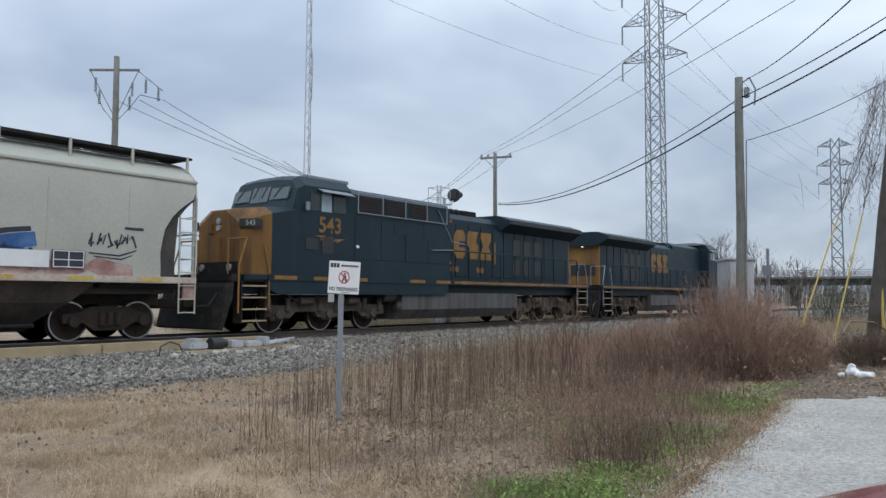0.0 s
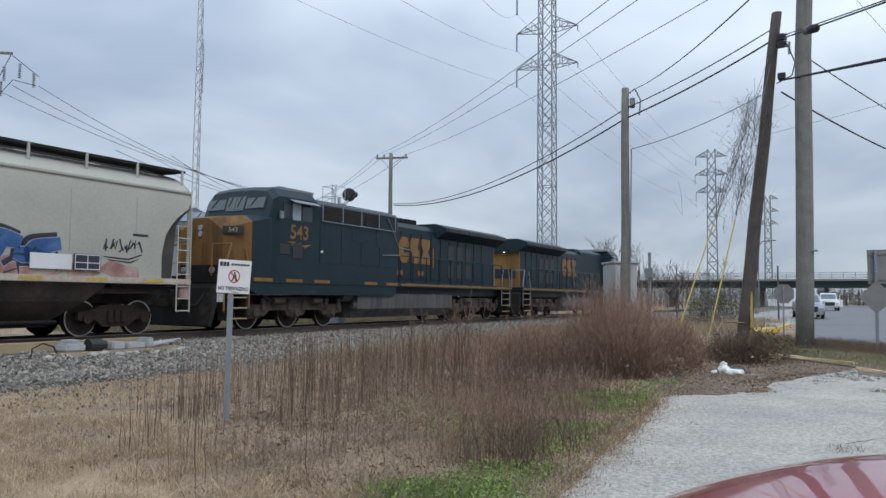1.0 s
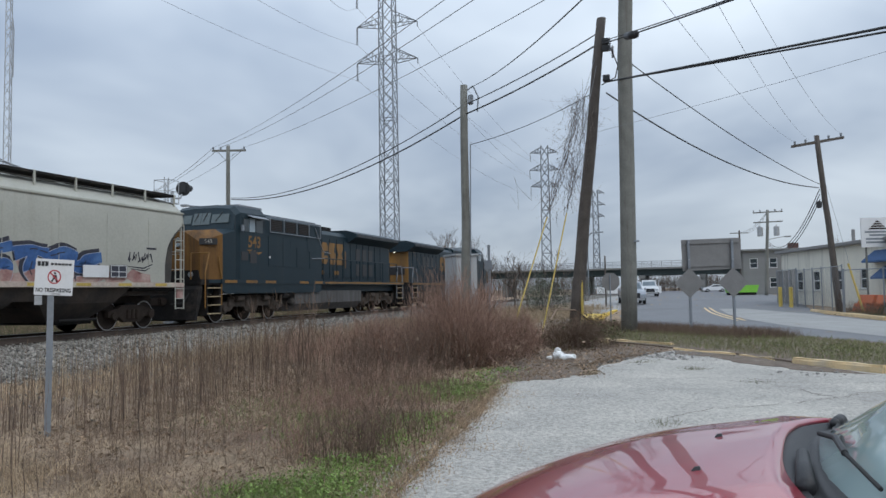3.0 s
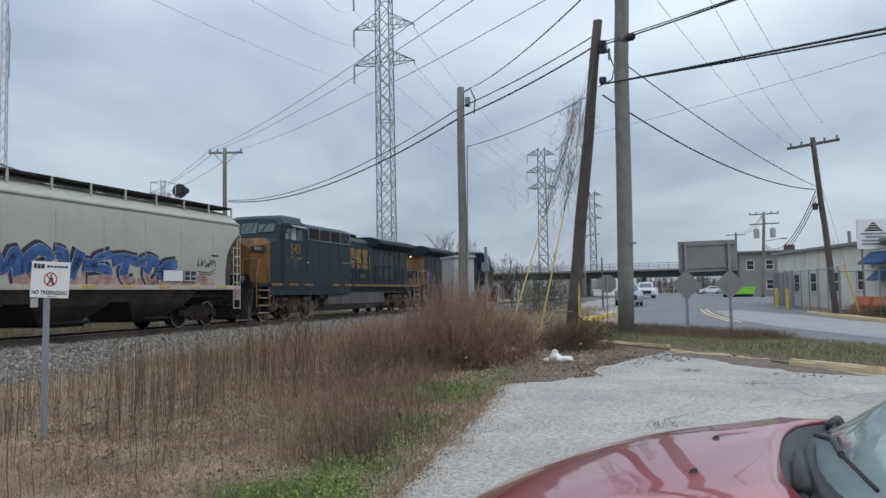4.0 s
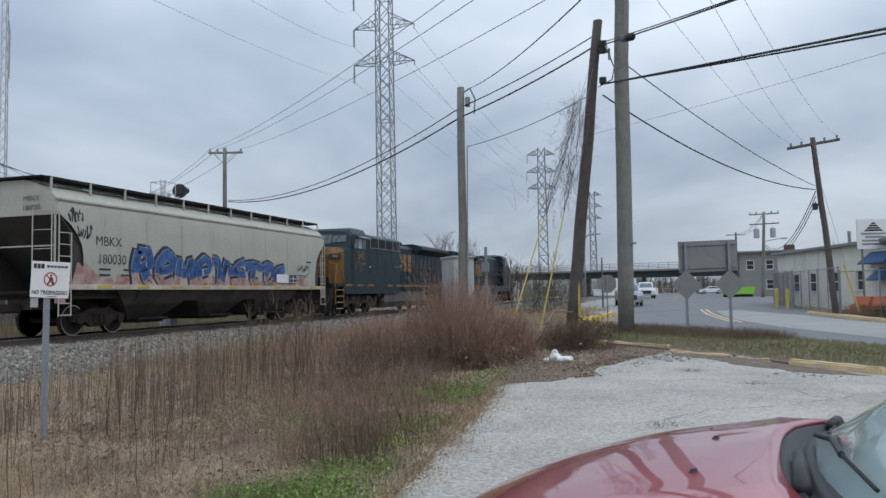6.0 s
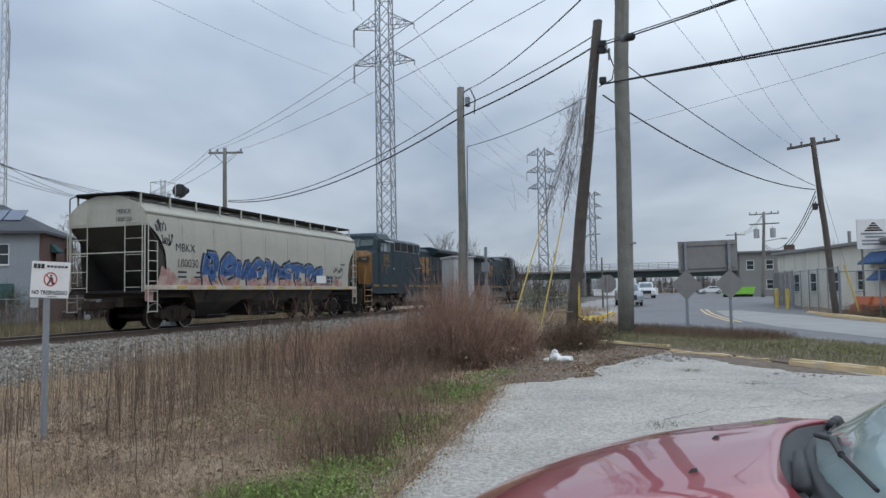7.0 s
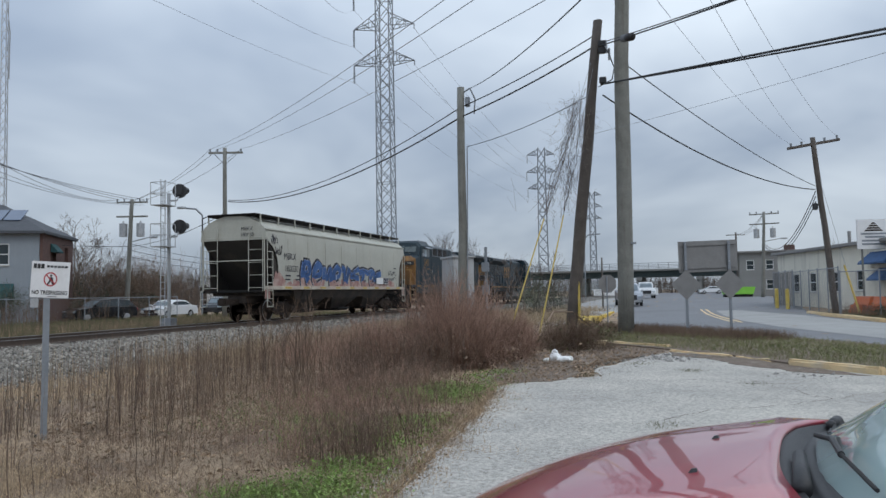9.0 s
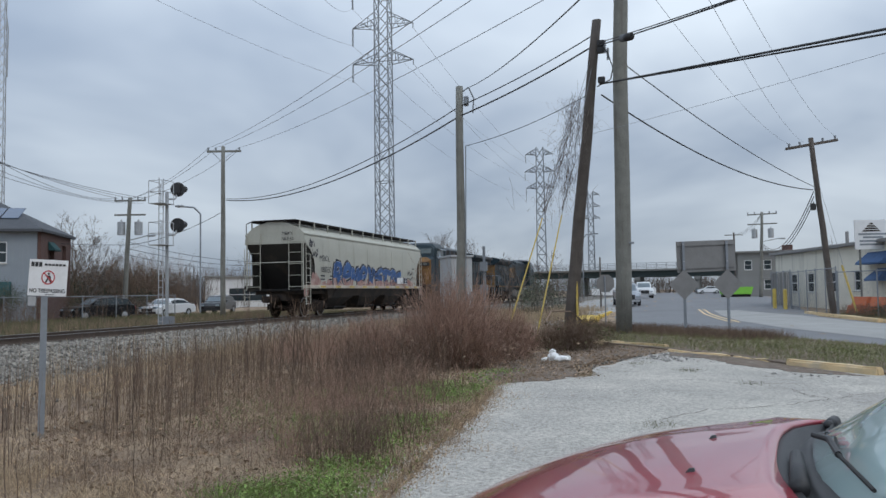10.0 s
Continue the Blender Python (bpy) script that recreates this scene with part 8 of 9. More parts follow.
M_SLAT = mat("dull_grey_fence_slat", (0.21, 0.205, 0.205), 0.75, var=0.2, scale=2, fine=20, bump=0.05, island=0.3)


def fence_run(p, q, h, label, slats=True, step=2.6, mesh=0.16):
    p, q = Vector((*p, 0)), Vector((*q, 0))
    ln = (q - p).length
    th = thing("chain_link_fence", label, "fence", "fences", at=frame_at((p.x, p.y, float(ground_z(p.x, p.y))), (q - p).normalized()))
    n = max(1, round(ln / step))
    for k in range(n + 1):
        bm = bm_new()
        rod(bm, (k * ln / n, 0, -0.1), (k * ln / n, 0, h + 0.08), 0.035, seg=7)
        part("post", bm, M_GREYSTEEL, th)
    bm = bm_new()
    rod(bm, (0, 0, h), (ln, 0, h), 0.025, seg=6)
    part("top_rail", bm, M_GREYSTEEL, th)
    bm = bm_new()
    if slats:
        k = 0
        while k * 0.1 < ln - 0.08:
            if random.random() < 0.93:
                box(bm, k * 0.1, k * 0.1 + random.uniform(0.03, 0.05), -0.006, 0.006, 0.08, h - 0.05 + random.gauss(0, 0.02))
            k += 1
        ob = part("slats", bm, M_SLAT, th, "grey privacy slats")
        ob["kind"] = "stuff"
    else:
        k = -h
        while k < ln:
            a, b = max(k, 0), min(k + h, ln)
            if b > a:
                rod(bm, (a, 0.0, a - k), (b, 0.0, b - k), 0.002, seg=3)
                rod(bm, (a, 0.012, h - (a - k)), (b, 0.012, h - (b - k)), 0.002, seg=3)
            k += mesh
        part("mesh", bm, M_GREYSTEEL, th, "diamond wire mesh")
    return th


fence_run((66.0, -7.1), (58.6, -7.55), 2.55, "tall grey slatted chain-link fence of the yard", True)
fence_run((58.4, -7.57), (46.5, -8.3), 2.55, "tall open chain-link fence of the yard", False)
fence_run((46.4, -8.35), (40.5, -10.9), 2.4, "open chain-link fence of the yard", False)
fence_run((33.0, 38.5), (49.5, 36.4), 1.7, "old wire fence across the track", False, mesh=0.34)
fence_run((28.5, 37.3), (33.0, 38.4), 1.7, "old wire fence across the track", False, mesh=0.34)
for x, y in ((59.2, -6.55), (57.6, -7.05)):
    bm = bm_new()
    z = float(ground_z(x, y))
    rod(bm, (x, y, z - 0.1), (x, y, z + 1.35), 0.13, seg=14)
    bmesh.ops.create_uvsphere(bm, u_segments=14, v_segments=6, radius=0.13, matrix=Matrix.Translation((x, y, z + 1.35)) @ Matrix.Diagonal((1, 1, 0.5, 1)))
    solid("bollard", bm, M_YELLOW, "yellow steel bollard at the yard gate", "bollard", "bollards")
for k, (x, y, z) in enumerate(((50.0, -9.6, 0.0), (48.3, -10.1, 0.0), (46.6, -10.5, 0.0), (49.4, -9.8, 0.5), (47.4, -10.3, 0.5))):
    bm = bm_new()
    m = frame_at((x, y, z + 0.02), (-0.97, -0.25))
    prism(bm, [(-0.28, 0), (0.28, 0), (0.2, 0.2), (0.12, 0.48), (-0.12, 0.48), (-0.2, 0.2)], 0, 1.65, "x")
    for v in bm.verts:
        v.co = m @ v.co
    solid("traffic_barrier", bm, M_ORANGE, "orange plastic traffic barrier stacked by the fence", "barrier", "barriers")

# overpass
ov = thing("overpass", "road bridge with dark steel girders on concrete piers", "bridge")
om = frame_at((169, 60, -0.9), (-0.06, -0.998))
for k in range(4):
    bm = bm_new()
    yy = k * 2.4
    prism(bm, [(yy - 0.25, 5.1), (yy + 0.25, 5.1), (yy + 0.25, 5.25), (yy + 0.06, 5.28), (yy + 0.06, 6.3), (yy + 0.25, 6.35), (yy - 0.25, 6.35), (yy - 0.06, 6.3), (yy - 0.06, 5.28), (yy - 0.25, 5.25)], -30, 110, "x")
    part("girder", bm, M_BRIDGESTEEL, ov, "dark green-grey steel girder").matrix_basis = om
bm = bm_new()
box(bm, -30, 110, -1.2, 9, 6.35, 6.75, bevel=0.03)
part("deck", bm, M_BRIDGE, ov).matrix_basis = om
bm = bm_new()
for k in range(70):
    rod(bm, (-30 + k * 2, -1.1, 6.7), (-30 + k * 2, -1.1, 8.0), 0.05, seg=4)
for z in (7.0, 7.3, 7.6, 8.0):
    rod(bm, (-30, -1.1, z), (110, -1.1, z), 0.05, seg=4)
part("railing", bm, M_GREYSTEEL, ov).matrix_basis = om
for x in (6, 22, 40, 52, 64, 78, 92):
    bm = bm_new()
    for yy in (0, 3.6, 7.2):
        rod(bm, (x, yy, -0.5), (x, yy, 4.5), 0.5, seg=12)
    box(bm, x - 0.6, x + 0.6, -0.8, 8, 4.4, 5.08, bevel=0.05)
    part("pier", bm, M_BRIDGE, ov).matrix_basis = om

# ---- vehicles ----
def vehicle(name, label, m, paint_mat, kind):
    """A parked or waiting vehicle: forward +x, on z = 0, as an SUV, sedan or pickup."""
    th = thing(name, label, "car", "vehicles", at=m)
    W = 0.92 if kind != "pickup" else 0.98
    if kind == "sedan":
        side = [(-2.3, 0.35), (-2.35, 0.7), (-2.2, 0.98), (-1.6, 1.02), (1.0, 0.98), (2.1, 0.82), (2.3, 0.6), (2.28, 0.32)]
        roof = [(-1.75, 1.0), (-1.0, 1.4), (-0.2, 1.46), (0.4, 1.4), (1.15, 0.97)]
    elif kind == "suv":
        side = [(-2.25, 0.4), (-2.3, 0.8), (-2.2, 1.08), (1.0, 1.06), (2.05, 0.95), (2.28, 0.72), (2.28, 0.38)]
        roof = [(-2.15, 1.06), (-1.75, 1.52), (-0.6, 1.64), (0.3, 1.56), (1.1, 1.05)]
    else:
        side = [(-2.85, 0.55), (-2.85, 1.2), (-0.85, 1.22), (0.9, 1.18), (1.9, 1.15), (2.75, 1.05), (2.85, 0.8), (2.85, 0.5)]
        roof = [(-0.85, 1.2), (-0.7, 1.85), (-0.2, 1.92), (0.5, 1.88), (1.15, 1.17)]
    def shell(poly, w, tuck, nm, mt, lab=""):
        bm = bm_new()
        mid = max(p[1] for p in poly)
        rings = []
        for s, k in ((-1, 1.0), (-0.86, 0.0), (0.86, 0.0), (1, 1.0)):
            rings.append([(x * (1 - 0.03 * k), s * w * (1 - (tuck * (z - 0.9) if z > 0.9 else 0)), z - 0.03 * k * (z > mid - 0.25)) for x, z in poly])
        loft(bm, rings)
        return part(nm, bm, mt, th, lab, smooth=False)
    shell(side, W, 0.05, "body", paint_mat)
    shell(roof, W * 0.93, 0.16, "cabin", paint_mat)
    # glazing
    n = len(roof)
    for s in (-1, 1):
        bm = bm_new()
        pts = [(roof[0][0] * 0.93 + 0.08, roof[0][1] + 0.06), (roof[1][0] + 0.1, roof[1][1] - 0.1), (roof[2][0], roof[2][1] - 0.12), (roof[3][0], roof[3][1] - 0.12), (roof[4][0] - 0.2, roof[4][1] + 0.06)]
        loft(bm, [[(x, s * (W * 0.93 * (1 - 0.16 * (z - 0.9)) + 0.004 * q), z) for x, z in pts] for q in (-3, 2)])
        part("side_window", bm, M_DARKGLASS, th)
    for a, b in ((3, 4), (1, 0)):
        bm = bm_new()
        (x0, z0), (x1, z1) = roof[a], roof[b]
        o = 0.012 if a == 3 else -0.012
        pts = []
        for x, z, w in ((x0 * 0.8 + x1 * 0.2, z0 * 0.86 + z1 * 0.14, 0.70), (x0 * 0.12 + x1 * 0.88, z0 * 0.12 + z1 * 0.88, 0.78)):
            pts += [(x + o, -w * W, z), (x + o, w * W, z)]
        vs = [bm.verts.new(p) for p in (pts[0], pts[1], pts[3], pts[2])]
        f = bm.faces.new(vs)
        bmesh.ops.solidify(bm, geom=[f], thickness=0.01)
        part("windscreen", bm, M_PALEGLASS if a == 3 else M_DARKGLASS, th)
    wb = {"sedan": 1.38, "suv": 1.42, "pickup": 1.85}[kind]
    r = {"sedan": 0.33, "suv": 0.37, "pickup": 0.41}[kind]
    for x in (-wb, wb):
        for s in (-1, 1):
            bm = bm_new()
            rod(bm, (x, s * (W - 0.2), r), (x, s * (W + 0.015), r), r, seg=18)
            wh = part("wheel", bm, M_RUBBER, th)
            bm = bm_new()
            rod(bm, (x, s * (W + 0.01), r), (x, s * (W + 0.03), r), r * 0.62, r * 0.5, seg=14)
            part("rim", bm, M_STEEL, wh)
    fx = max(p[0] for p in side)
    for s in (-1, 1):
        bm = bm_new()
        box(bm, fx - 0.28, fx + 0.005, s * W * 0.72 - 0.17, s * W * 0.72 + 0.17, 0.68, 0.84, bevel=0.03)
        part("headlight", bm, M_PALEGLASS, th)
        bm = bm_new()
        box(bm, -fx - 0.03, -fx + 0.1, s * W * 0.78 - 0.12, s * W * 0.78 + 0.12, 0.75, 0.95, bevel=0.02)
        part("tail_light", bm, M_RED, th)
        bm = bm_new()
        box(bm, roof[4][0] - 0.35, roof[4][0] - 0.15, s * (W + 0.1) - 0.09, s * (W + 0.1) + 0.09, roof[4][1] + 0.02, roof[4][1] + 0.17, bevel=0.03)
        part("mirror", bm, paint_mat, th)
    bm = bm_new()
    box(bm, fx - 0.1, fx + 0.015, -0.5, 0.5, 0.5, 0.72 + 0.2 * (kind == "pickup"), bevel=0.02)
    part("grille", bm, M_BLACK, th)
    bm = bm_new()
    box(bm, fx - 0.15, fx + 0.05, -W * 0.9, W * 0.9, 0.32, 0.48, bevel=0.04)
    part("bumper", bm, M_PLASTIC if kind != "pickup" else M_STEEL, th)
    return th


vehicle("car", "black estate car parked across the track", pose(43.9, 38.5, 0.0, 0, 0, 160), M_BLACKCAR, "suv")
vehicle("car", "white car parked across the track", pose(50.6, 37.9, 0.0, 0, 0, 178), M_WHITECAR, "sedan")
vehicle("car", "dark car parked far across the track", pose(59.0, 38.9, 0.0, 0, 0, 195), M_BLACKCAR, "suv")
vehicle("pickup", "silver pickup waiting at the road edge", pose(67.9, 4.3, float(ground_z(67.9, 4.3)) + 0.03, 0, 0, 188), M_SILVERCAR, "pickup")
vehicle("pickup", "white pickup truck on the road shoulder", pose(95.2, 4.0, 0.57, 0, 0, 186), M_WHITECAR, "pickup")
vehicle("car", "white sedan crossing beyond the yard", pose(159, -5.7, 0.57, 0, 0, 100), M_WHITECAR, "sedan")
lc = thing("skip", "lime green metal skip with orange cones beside the road", "container", at=pose(97.0, -6.5, 0.55, 0, 0, 98) @ Matrix.Diagonal((0.62, 0.8, 0.9, 1)))
bm = bm_new()
prism(bm, [(-2.6, 0.35), (-3.0, 1.3), (3.0, 1.3), (2.6, 0.35)], -0.9, 0.9, "y")
part("body", bm, M_LIME, lc)
bm = bm_new()
box(bm, -2.5, 2.5, -0.8, 0.8, 0.0, 0.35)
part("base", bm, M_GRIME, lc)
bm = bm_new()
rod(bm, (1.6, 0, 1.3), (1.6, 0, 2.2), 0.35, 0.15, seg=10)
part("cone", bm, M_ORANGE, lc, "orange cone on top")
wf = thing("white_fence", "low white panel fence at the end of the road", "fence", at=pose(150, 4, 0.55, 0, 0, 95))
for k in range(6):
    bm = bm_new()
    box(bm, k * 2.0, k * 2.0 + 1.9, -0.04, 0.04, 0.05, 1.3)
    part("panel", bm, M_WHITE, wf)

# equipment cabinet by the pole, and its conduit post
ec = thing("equipment_cabinet", "white metal railway equipment cabinet in the brambles", "cabinet", at=pose(36.4, 10.9, 0.1, 0, 0, -55) @ Matrix.Diagonal((0.62, 1, 1, 1)))
bm = bm_new()
box(bm, -0.2, 1.55, -0.9, 0.9, 0.45, 3.2, bevel=0.03)
part("body", bm, M_CABINET, ec)
bm = bm_new()
box(bm, -0.3, 1.65, -1.0, 1.0, 3.2, 3.3, bevel=0.02)
part("roof", bm, M_CABINET, ec)
for k in range(2):
    bm = bm_new()
    box(bm, -0.14 + 0.85 * k, 0.66 + 0.82 * k, -0.925, -0.902, 0.6, 3.0, bevel=0.008)
    d = part("door", bm, M_CABINET, ec)
    bm = bm_new()
    box(bm, 0.55 + 0.2 * k, 0.6 + 0.2 * k, -0.96, -0.925, 1.6, 1.85)
    part("handle", bm, M_STEEL, d)
bm = bm_new()
box(bm, -0.25, 1.6, -0.95, 0.95, -0.15, 0.45)
part("plinth", bm, M_CONC, ec)
mp_ = thing("meter_post", "grey conduit post with meter boxes by the pole", "post")
bm = bm_new()
rod(bm, (31.2, 7.75, -0.1), (31.2, 7.75, 3.5), 0.06, seg=8)
part("conduit", bm, M_GREYSTEEL, mp_)
for z in (1.5, 2.45):
    bm = bm_new()
    box(bm, 31.0, 31.2, 7.6, 7.9, z, z + 0.4, bevel=0.02)
    part("meter_box", bm, M_GREYSTEEL, mp_)
sl = thing("street_lamp", "tall curved street lamp by the overpass", "street lamp")
bm = bm_new()
pipe(bm, [(120, 14, 0.3), (120, 14, 9.5), (119.8, 13.4, 10.2), (119.6, 12.2, 10.3)], 0.09)
part("column", bm, M_GREYSTEEL, sl)
bm = bm_new()
box(bm, 119.4, 119.8, 11.5, 12.3, 10.2, 10.35, bevel=0.03)
part("lamp_head", bm, M_GREYSTEEL, sl)
for x, y, h in ((62, 5.9, 9.5), (108, 6.6, 9.0)):
    th = thing("street_pole", "slim plain pole by the road", "pole", "slim poles")
    pole_part(th, (x, y, 0.0), (x, y, h if x > 100 else 4.2), 0.07, 0.06, M_WOODDARK)
sl2 = thing("street_lamp", "street lamp on a slim column across the track", "street lamp")
bm = bm_new()
pipe(bm, [(53.0, 36.6, 0), (53.0, 36.6, 8.2), (52.7, 37.0, 8.7), (52.2, 37.6, 8.75)], 0.07)
part("column", bm, M_GREYSTEEL, sl2)
bm = bm_new()
box(bm, 51.7, 52.2, 37.5, 38.1, 8.68, 8.84, bevel=0.04)
part("lamp_head", bm, M_STEEL, sl2)

# ---- the maroon car in the lot: forward +x, left +y, cowl at x = 0 ----
rc = thing("car", "dusty maroon car parked in the lot, glossy hood and wipers", "car", at=pose(2.735, -0.273, 0.0, 0, 0, 82.1))


def hood_z(x, u):
    """Height of the bonnet at x ahead of the cowl and u across (-1 to 1)."""
    z = 1.081 - 0.177 * x - 0.189 * max(x - 0.35, 0) ** 2 - 0.031 * abs(u) ** 2.4
    z += 0.003 * math.exp(-((abs(u) - 0.62) / 0.06) ** 2)
    return z


def hood_x(u, s):
    front, back = 1.209 - 0.22 * abs(u) ** 2.2, -0.02 - 0.171 * abs(u) ** 2.875
    return back + (front - back) * s


bm = bm_new()
NU, NS, HW = 33, 25, 0.83
grid = [[bm.verts.new((hood_x(u, s), u * HW, hood_z(max(hood_x(u, s), 0), u))) for u in np.linspace(-1, 1, NU)] for s in np.linspace(0, 1, NS)]
for i in range(NS - 1):
    for j in range(NU - 1):
        bm.faces.new((grid[i][j], grid[i + 1][j], grid[i + 1][j + 1], grid[i][j + 1]))
bmesh.ops.recalc_face_normals(bm, faces=bm.faces[:])
bmesh.ops.solidify(bm, geom=bm.faces[:], thickness=0.02)
part("hood", bm, M_CARRED, rc, "glossy maroon hood", smooth=True)
for s in (-1, 1):
    bm = bm_new()
    rings = []
    for x in np.linspace(-0.55, 1.35, 20):
        u = 1.0
        w = 0.90 - 0.30 * max(x - 0.75, 0) ** 2
        top = hood_z(max(min(x, 1.16), 0), 1.0) - 0.004 - 0.35 * max(x - 0.95, 0) ** 1.5 - 0.06 * min(max(-x - 0.08, 0) * 6, 1)
        inner = min(HW + 0.006, w - 0.06)
        rings.append([(x, s * inner, top), (x, s * (inner + 0.04), top - 0.012), (x, s * w, top - 0.10), (x, s * (w + 0.015), top - 0.28), (x, s * w, 0.34), (x, s * inner, 0.34)])
    loft(bm, rings)
    part("fender", bm, M_CARRED, rc, smooth=False)
    bm = bm_new()
    loft(bm, [[(x, s * (0.87 + 0.01 * (z < 0.8)), z) for x, z in ((-0.55, 0.34), (-3.2, 0.34), (-3.3, 0.95), (-0.55, 0.98))], [(x, s * 0.6, z) for x, z in ((-0.55, 0.34), (-3.2, 0.34), (-3.3, 0.95), (-0.55, 0.98))]])
    part("body_side", bm, M_CARRED, rc)
    bm = bm_new()
    box(bm, -1.0, -0.82, s * 0.98 - 0.1, s * 0.98 + 0.1, 0.98, 1.13, bevel=0.03)
    part("mirror", bm, M_CARRED, rc)
    for x in (0.55, -2.1):
        bm = bm_new()
        rod(bm, (x, s * 0.70, 0.32), (x, s * 0.895, 0.32), 0.32, seg=22)
        wh = part("wheel", bm, M_RUBBER, rc)
        bm = bm_new()
        rod(bm, (x, s * 0.89, 0.32), (x, s * 0.91, 0.32), 0.2, 0.16, seg=18)
        part("rim", bm, M_STEEL, wh)
    bm = bm_new()
    rod(bm, (-0.33, s * 0.81, 0.985), (-1.08, s * 0.62, 1.47), 0.02, seg=8)
    part("pillar", bm, M_PLASTIC, rc)
    bm = bm_new()
    box(bm, 0.8, 1.02, s * 0.66 - 0.12, s * 0.66 + 0.12, 0.5, 0.6, bevel=0.03)
    part("headlight", bm, M_PALEGLASS, rc)
bm = bm_new()
prism(bm, [(1.0, 0.25), (1.36, 0.3), (1.4, 0.55), (1.3, 0.62), (1.12, 0.66), (0.95, 0.66)], -0.72, 0.72, "y")
part("front_bumper", bm, M_CARRED, rc)
# cowl: a dark trough following the rear edge of the hood
bm = bm_new()
rows = []
for u in np.linspace(-1, 1, 29):
    b = -0.02 - 0.171 * abs(u) ** 2.875
    z = hood_z(0, u)
    rows.append([(b + 0.012, u * HW, z - 0.02), (b - 0.03, u * HW, z - 0.012), (b - 0.055, u * HW, z - 0.05), (b - 0.075, u * HW * 0.98, z - 0.03), (b - 0.115, u * HW * 0.98, z - 0.014), (b - 0.13, u * HW * 0.98, z - 0.2)])
vs = [[bm.verts.new(p) for p in r] for r in rows]
for a, b in zip(vs[:-1], vs[1:]):
    for i in range(5):
        bm.faces.new((a[i], a[i + 1], b[i + 1], b[i]))
bmesh.ops.recalc_face_normals(bm, faces=bm.faces[:])
part("cowl", bm, M_PLASTIC, rc, "black plastic cowl panel", smooth=True)
bm = bm_new()
for p, q in (((-0.078, 0.11, 1.03), (-0.086, 0.50, 1.02)), ((-0.19, -0.70, 1.0), (-0.215, -0.82, 0.995))):
    bm = bm_new()
    rod(bm, p, q, 0.020, 0.026, seg=12)
    bmesh.ops.create_uvsphere(bm, u_segments=12, v_segments=6, radius=0.020, matrix=Matrix.Translation(p))
    part("wiper_cap", bm, M_PLASTIC, rc, smooth=True)
# drain louvres pressed into the cowl
for k in range(9):
    bm = bm_new()
    y = -0.55 + 0.075 * k
    box(bm, -0.115 - 0.1 * abs(y) ** 2.8, -0.09 - 0.1 * abs(y) ** 2.8, y, y + 0.05, 1.002, 1.008)
    part("cowl_slot", bm, M_BLACK, rc)
bm = bm_new()
NW = 15
rings = [[], []]
for u in np.linspace(-1, 1, NW):
    b = -0.125 - 0.171 * abs(u) ** 2.875
    rings[0].append((b, u * 0.80, 1.015 - 0.03 * u * u))
    rings[1].append((b - 0.80 + 0.08 * abs(u), u * 0.62, 1.46))
mid = [tuple((np.array(a) * 0.5 + np.array(b) * 0.5 + [0, 0, 0.03])) for a, b in zip(*rings)]
vs = [[bm.verts.new(p) for p in r] for r in (rings[0], mid, rings[1])]
for a, b in zip(vs[:-1], vs[1:]):
    for i in range(NW - 1):
        bm.faces.new((a[i], a[i + 1], b[i + 1], b[i]))
bmesh.ops.recalc_face_normals(bm, faces=bm.faces[:])
bmesh.ops.solidify(bm, geom=bm.faces[:], thickness=0.006)
ob = part("windscreen", bm, M_GLASS, rc, "curved windscreen, pale teal standing in for reflected sky", smooth=True)
ob.visible_shadow = False
for pivot, elbow, tip, b0_, b1_ in (((-0.13, -0.19, 1.045), (-0.17, 0.10, 1.085), (-0.185, 0.36, 1.09), (-0.19, 0.02, 1.075), (-0.25, 0.62, 1.06)),
                                    ((-0.19, -0.66, 0.985), (-0.185, -0.50, 1.01), (-0.175, -0.30, 1.03), (-0.20, -0.62, 1.01), (-0.195, -0.05, 1.05))):
    bm = bm_new()
    pipe(bm, [pivot, elbow, tip], 0.010, seg=8)
    wa = part("wiper_arm", bm, M_PLASTIC, rc, "black wiper arm")
    bm = bm_new()
    pipe(bm, [b0_, tip, b1_], 0.006)
    part("wiper_blade", bm, M_RUBBER, wa)
bm = bm_new()
loft(bm, [[(-1.0, -0.62, 1.47), (-1.0, 0.62, 1.47), (-1.0, 0.62, 1.5), (-1.0, -0.62, 1.5)], [(-1.8, -0.64, 1.5), (-1.8, 0.64, 1.5), (-1.8, 0.64, 1.54), (-1.8, -0.64, 1.54)], [(-2.9, -0.6, 1.42), (-2.9, 0.6, 1.42), (-2.9, 0.6, 1.46), (-2.9, -0.6, 1.46)]])
part("roof", bm, M_CARRED, rc)
bm = bm_new()
prism(bm, [(-3.35, 0.34), (-2.9, 0.34), (-2.9, 0.9), (-2.95, 1.45), (-3.0, 1.45), (-3.4, 0.95)], -0.7, 0.7, "y")
part("tailgate", bm, M_CARRED, rc)
bm = bm_new()
box(bm, -0.75, -0.2, -0.7, 0.7, 0.85, 0.955, bevel=0.04)
box(bm, -2.9, -0.3, -0.68, 0.68, 0.3, 0.45)
part("dashboard", bm, M_DASH, rc)
# added white sheet, brightens what shows through the windscreen
bm = bm_new()
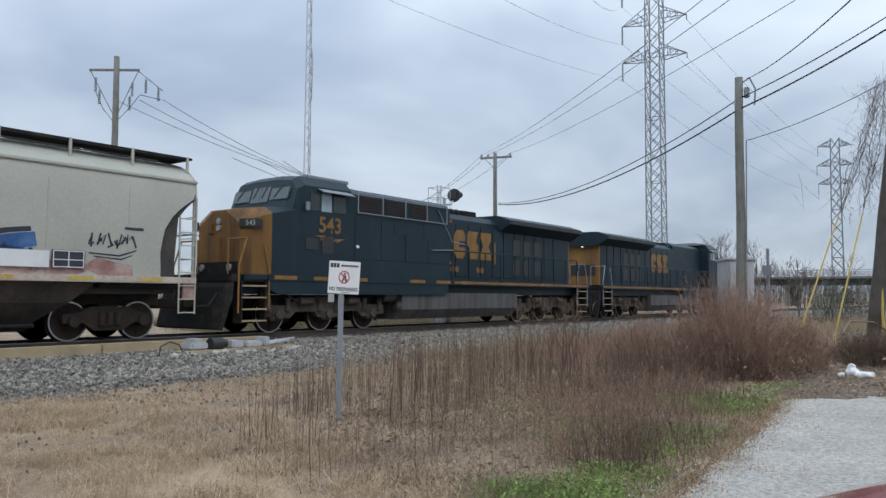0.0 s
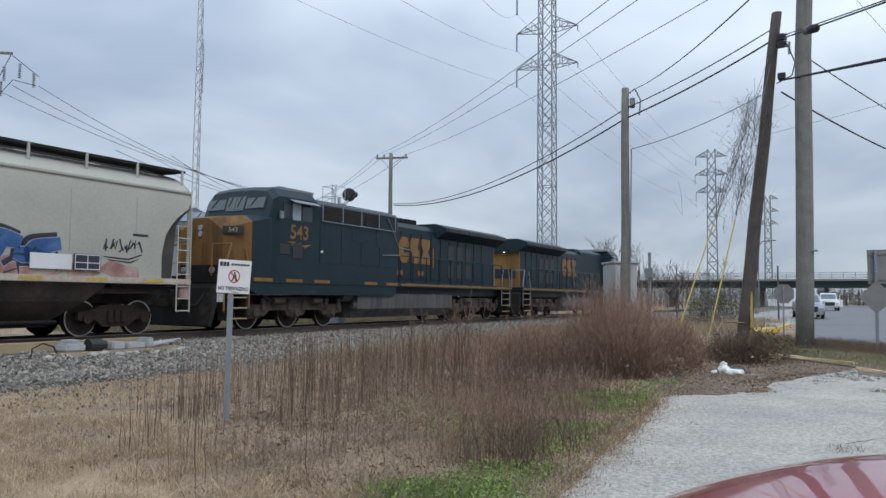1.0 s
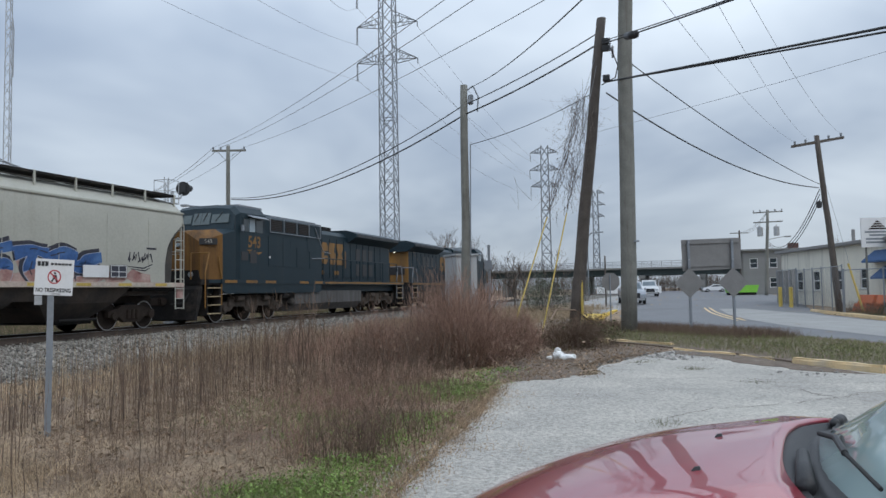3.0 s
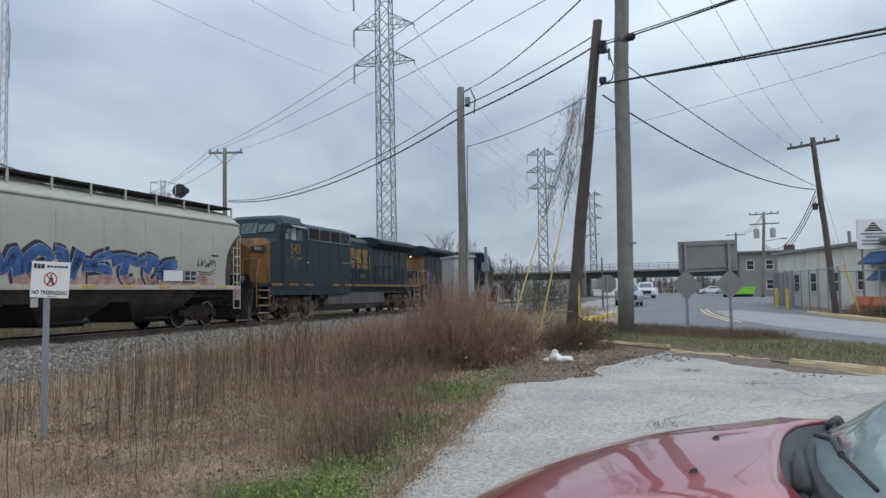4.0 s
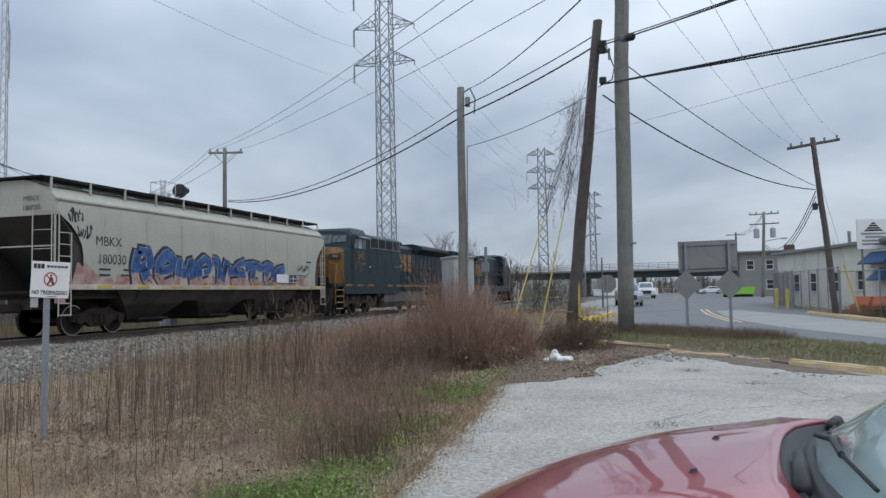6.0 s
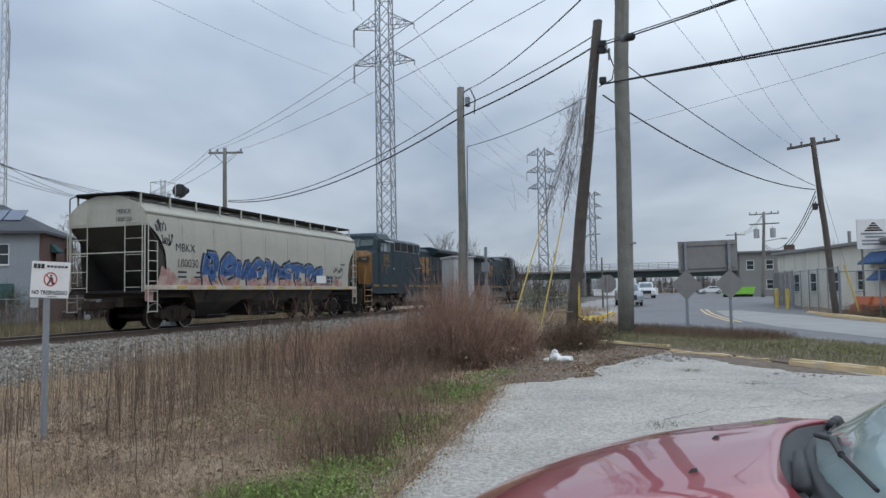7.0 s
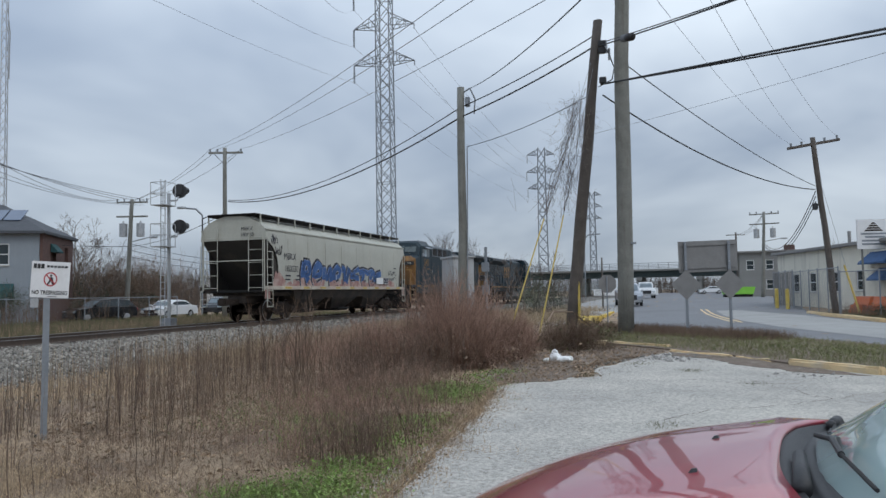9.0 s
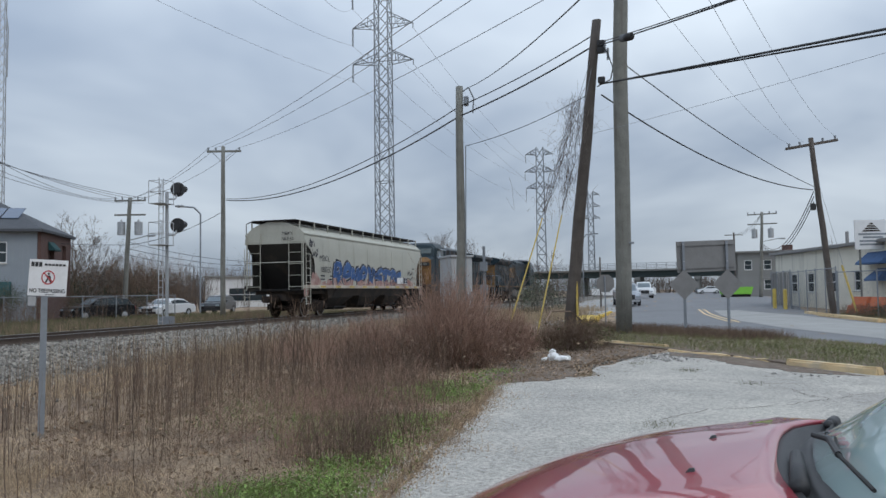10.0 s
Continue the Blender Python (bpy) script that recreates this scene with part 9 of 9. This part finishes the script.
prism(bm, [(-0.5, 0.978), (-0.33, 0.975), (-0.33, 0.972), (-0.5, 0.972)], -0.45, -0.15, "y")
part("paper", bm, M_WHITE, rc, "pale sheet added on the dashboard to lighten the windscreen")
for y in (-0.36, 0.36):
    bm = bm_new()
    box(bm, -1.75, -1.25, y - 0.24, y + 0.24, 0.45, 0.6, bevel=0.05)
    box(bm, -1.9, -1.72, y - 0.23, y + 0.23, 0.55, 1.2, bevel=0.06)
    part("seat", bm, M_PLASTIC, rc)
for x, y in ((0.21, -0.30), (0.22, 0.27)):
    bm = bm_new()
    z = hood_z(x, y / HW)
    loft(bm, [[(x + 0.014, y - 0.011, z - 0.003), (x + 0.014, y + 0.011, z - 0.003), (x - 0.014, y + 0.010, z + 0.001), (x - 0.014, y - 0.010, z + 0.001)],
              [(x + 0.003, y - 0.006, z + 0.010), (x + 0.003, y + 0.006, z + 0.010), (x - 0.012, y + 0.005, z + 0.012), (x - 0.012, y - 0.005, z + 0.012)]])
    part("washer_nozzle", bm, M_BLACK, rc, "small black washer nozzle")


# the greenhouse sits on the cowl line
for ob in rc.children:
    if ob.name.startswith(("wiper", "windscreen", "pillar", "roof", "mirror", "paper", "dashboard")):
        ob.location.z += 0.049


# ---- what moves ----
def motions():
    front = [(0.0, 11.77), (2.5, 21.0), (4.5, 28.6), (7.5, 40.0), (10.0, 49.4)]

    def place(t):
        return float(np.interp(t, [a for a, _ in front], [b for _, b in front]))
    times = [0.0, 1.25, 2.5, 3.5, 4.5, 6.0, 7.5, 8.75, 10.0]
    for ob, shift, turn in ((HOPPER, 0.0, 0.0), (LOCO_A, 0.65 + 11.15, 0.0), (LOCO_B, 0.65 + 33.75, 180.0)):
        walk(ob, [(t, pose(place(t) + shift, TRACK_Y, RAIL_Z, 0, 0, turn)) for t in times])
    steps = [k * 0.1333333 for k in range(76)]
    for ob, x, r in WHEELS:
        back = ob.parent == LOCO_B
        walk(ob, [(t, pose(x, 0, r, 0, (-1 if back else 1) * math.degrees((place(t) - place(0)) / r), 0)) for t in steps[:-1] + [10.0]])


motions()
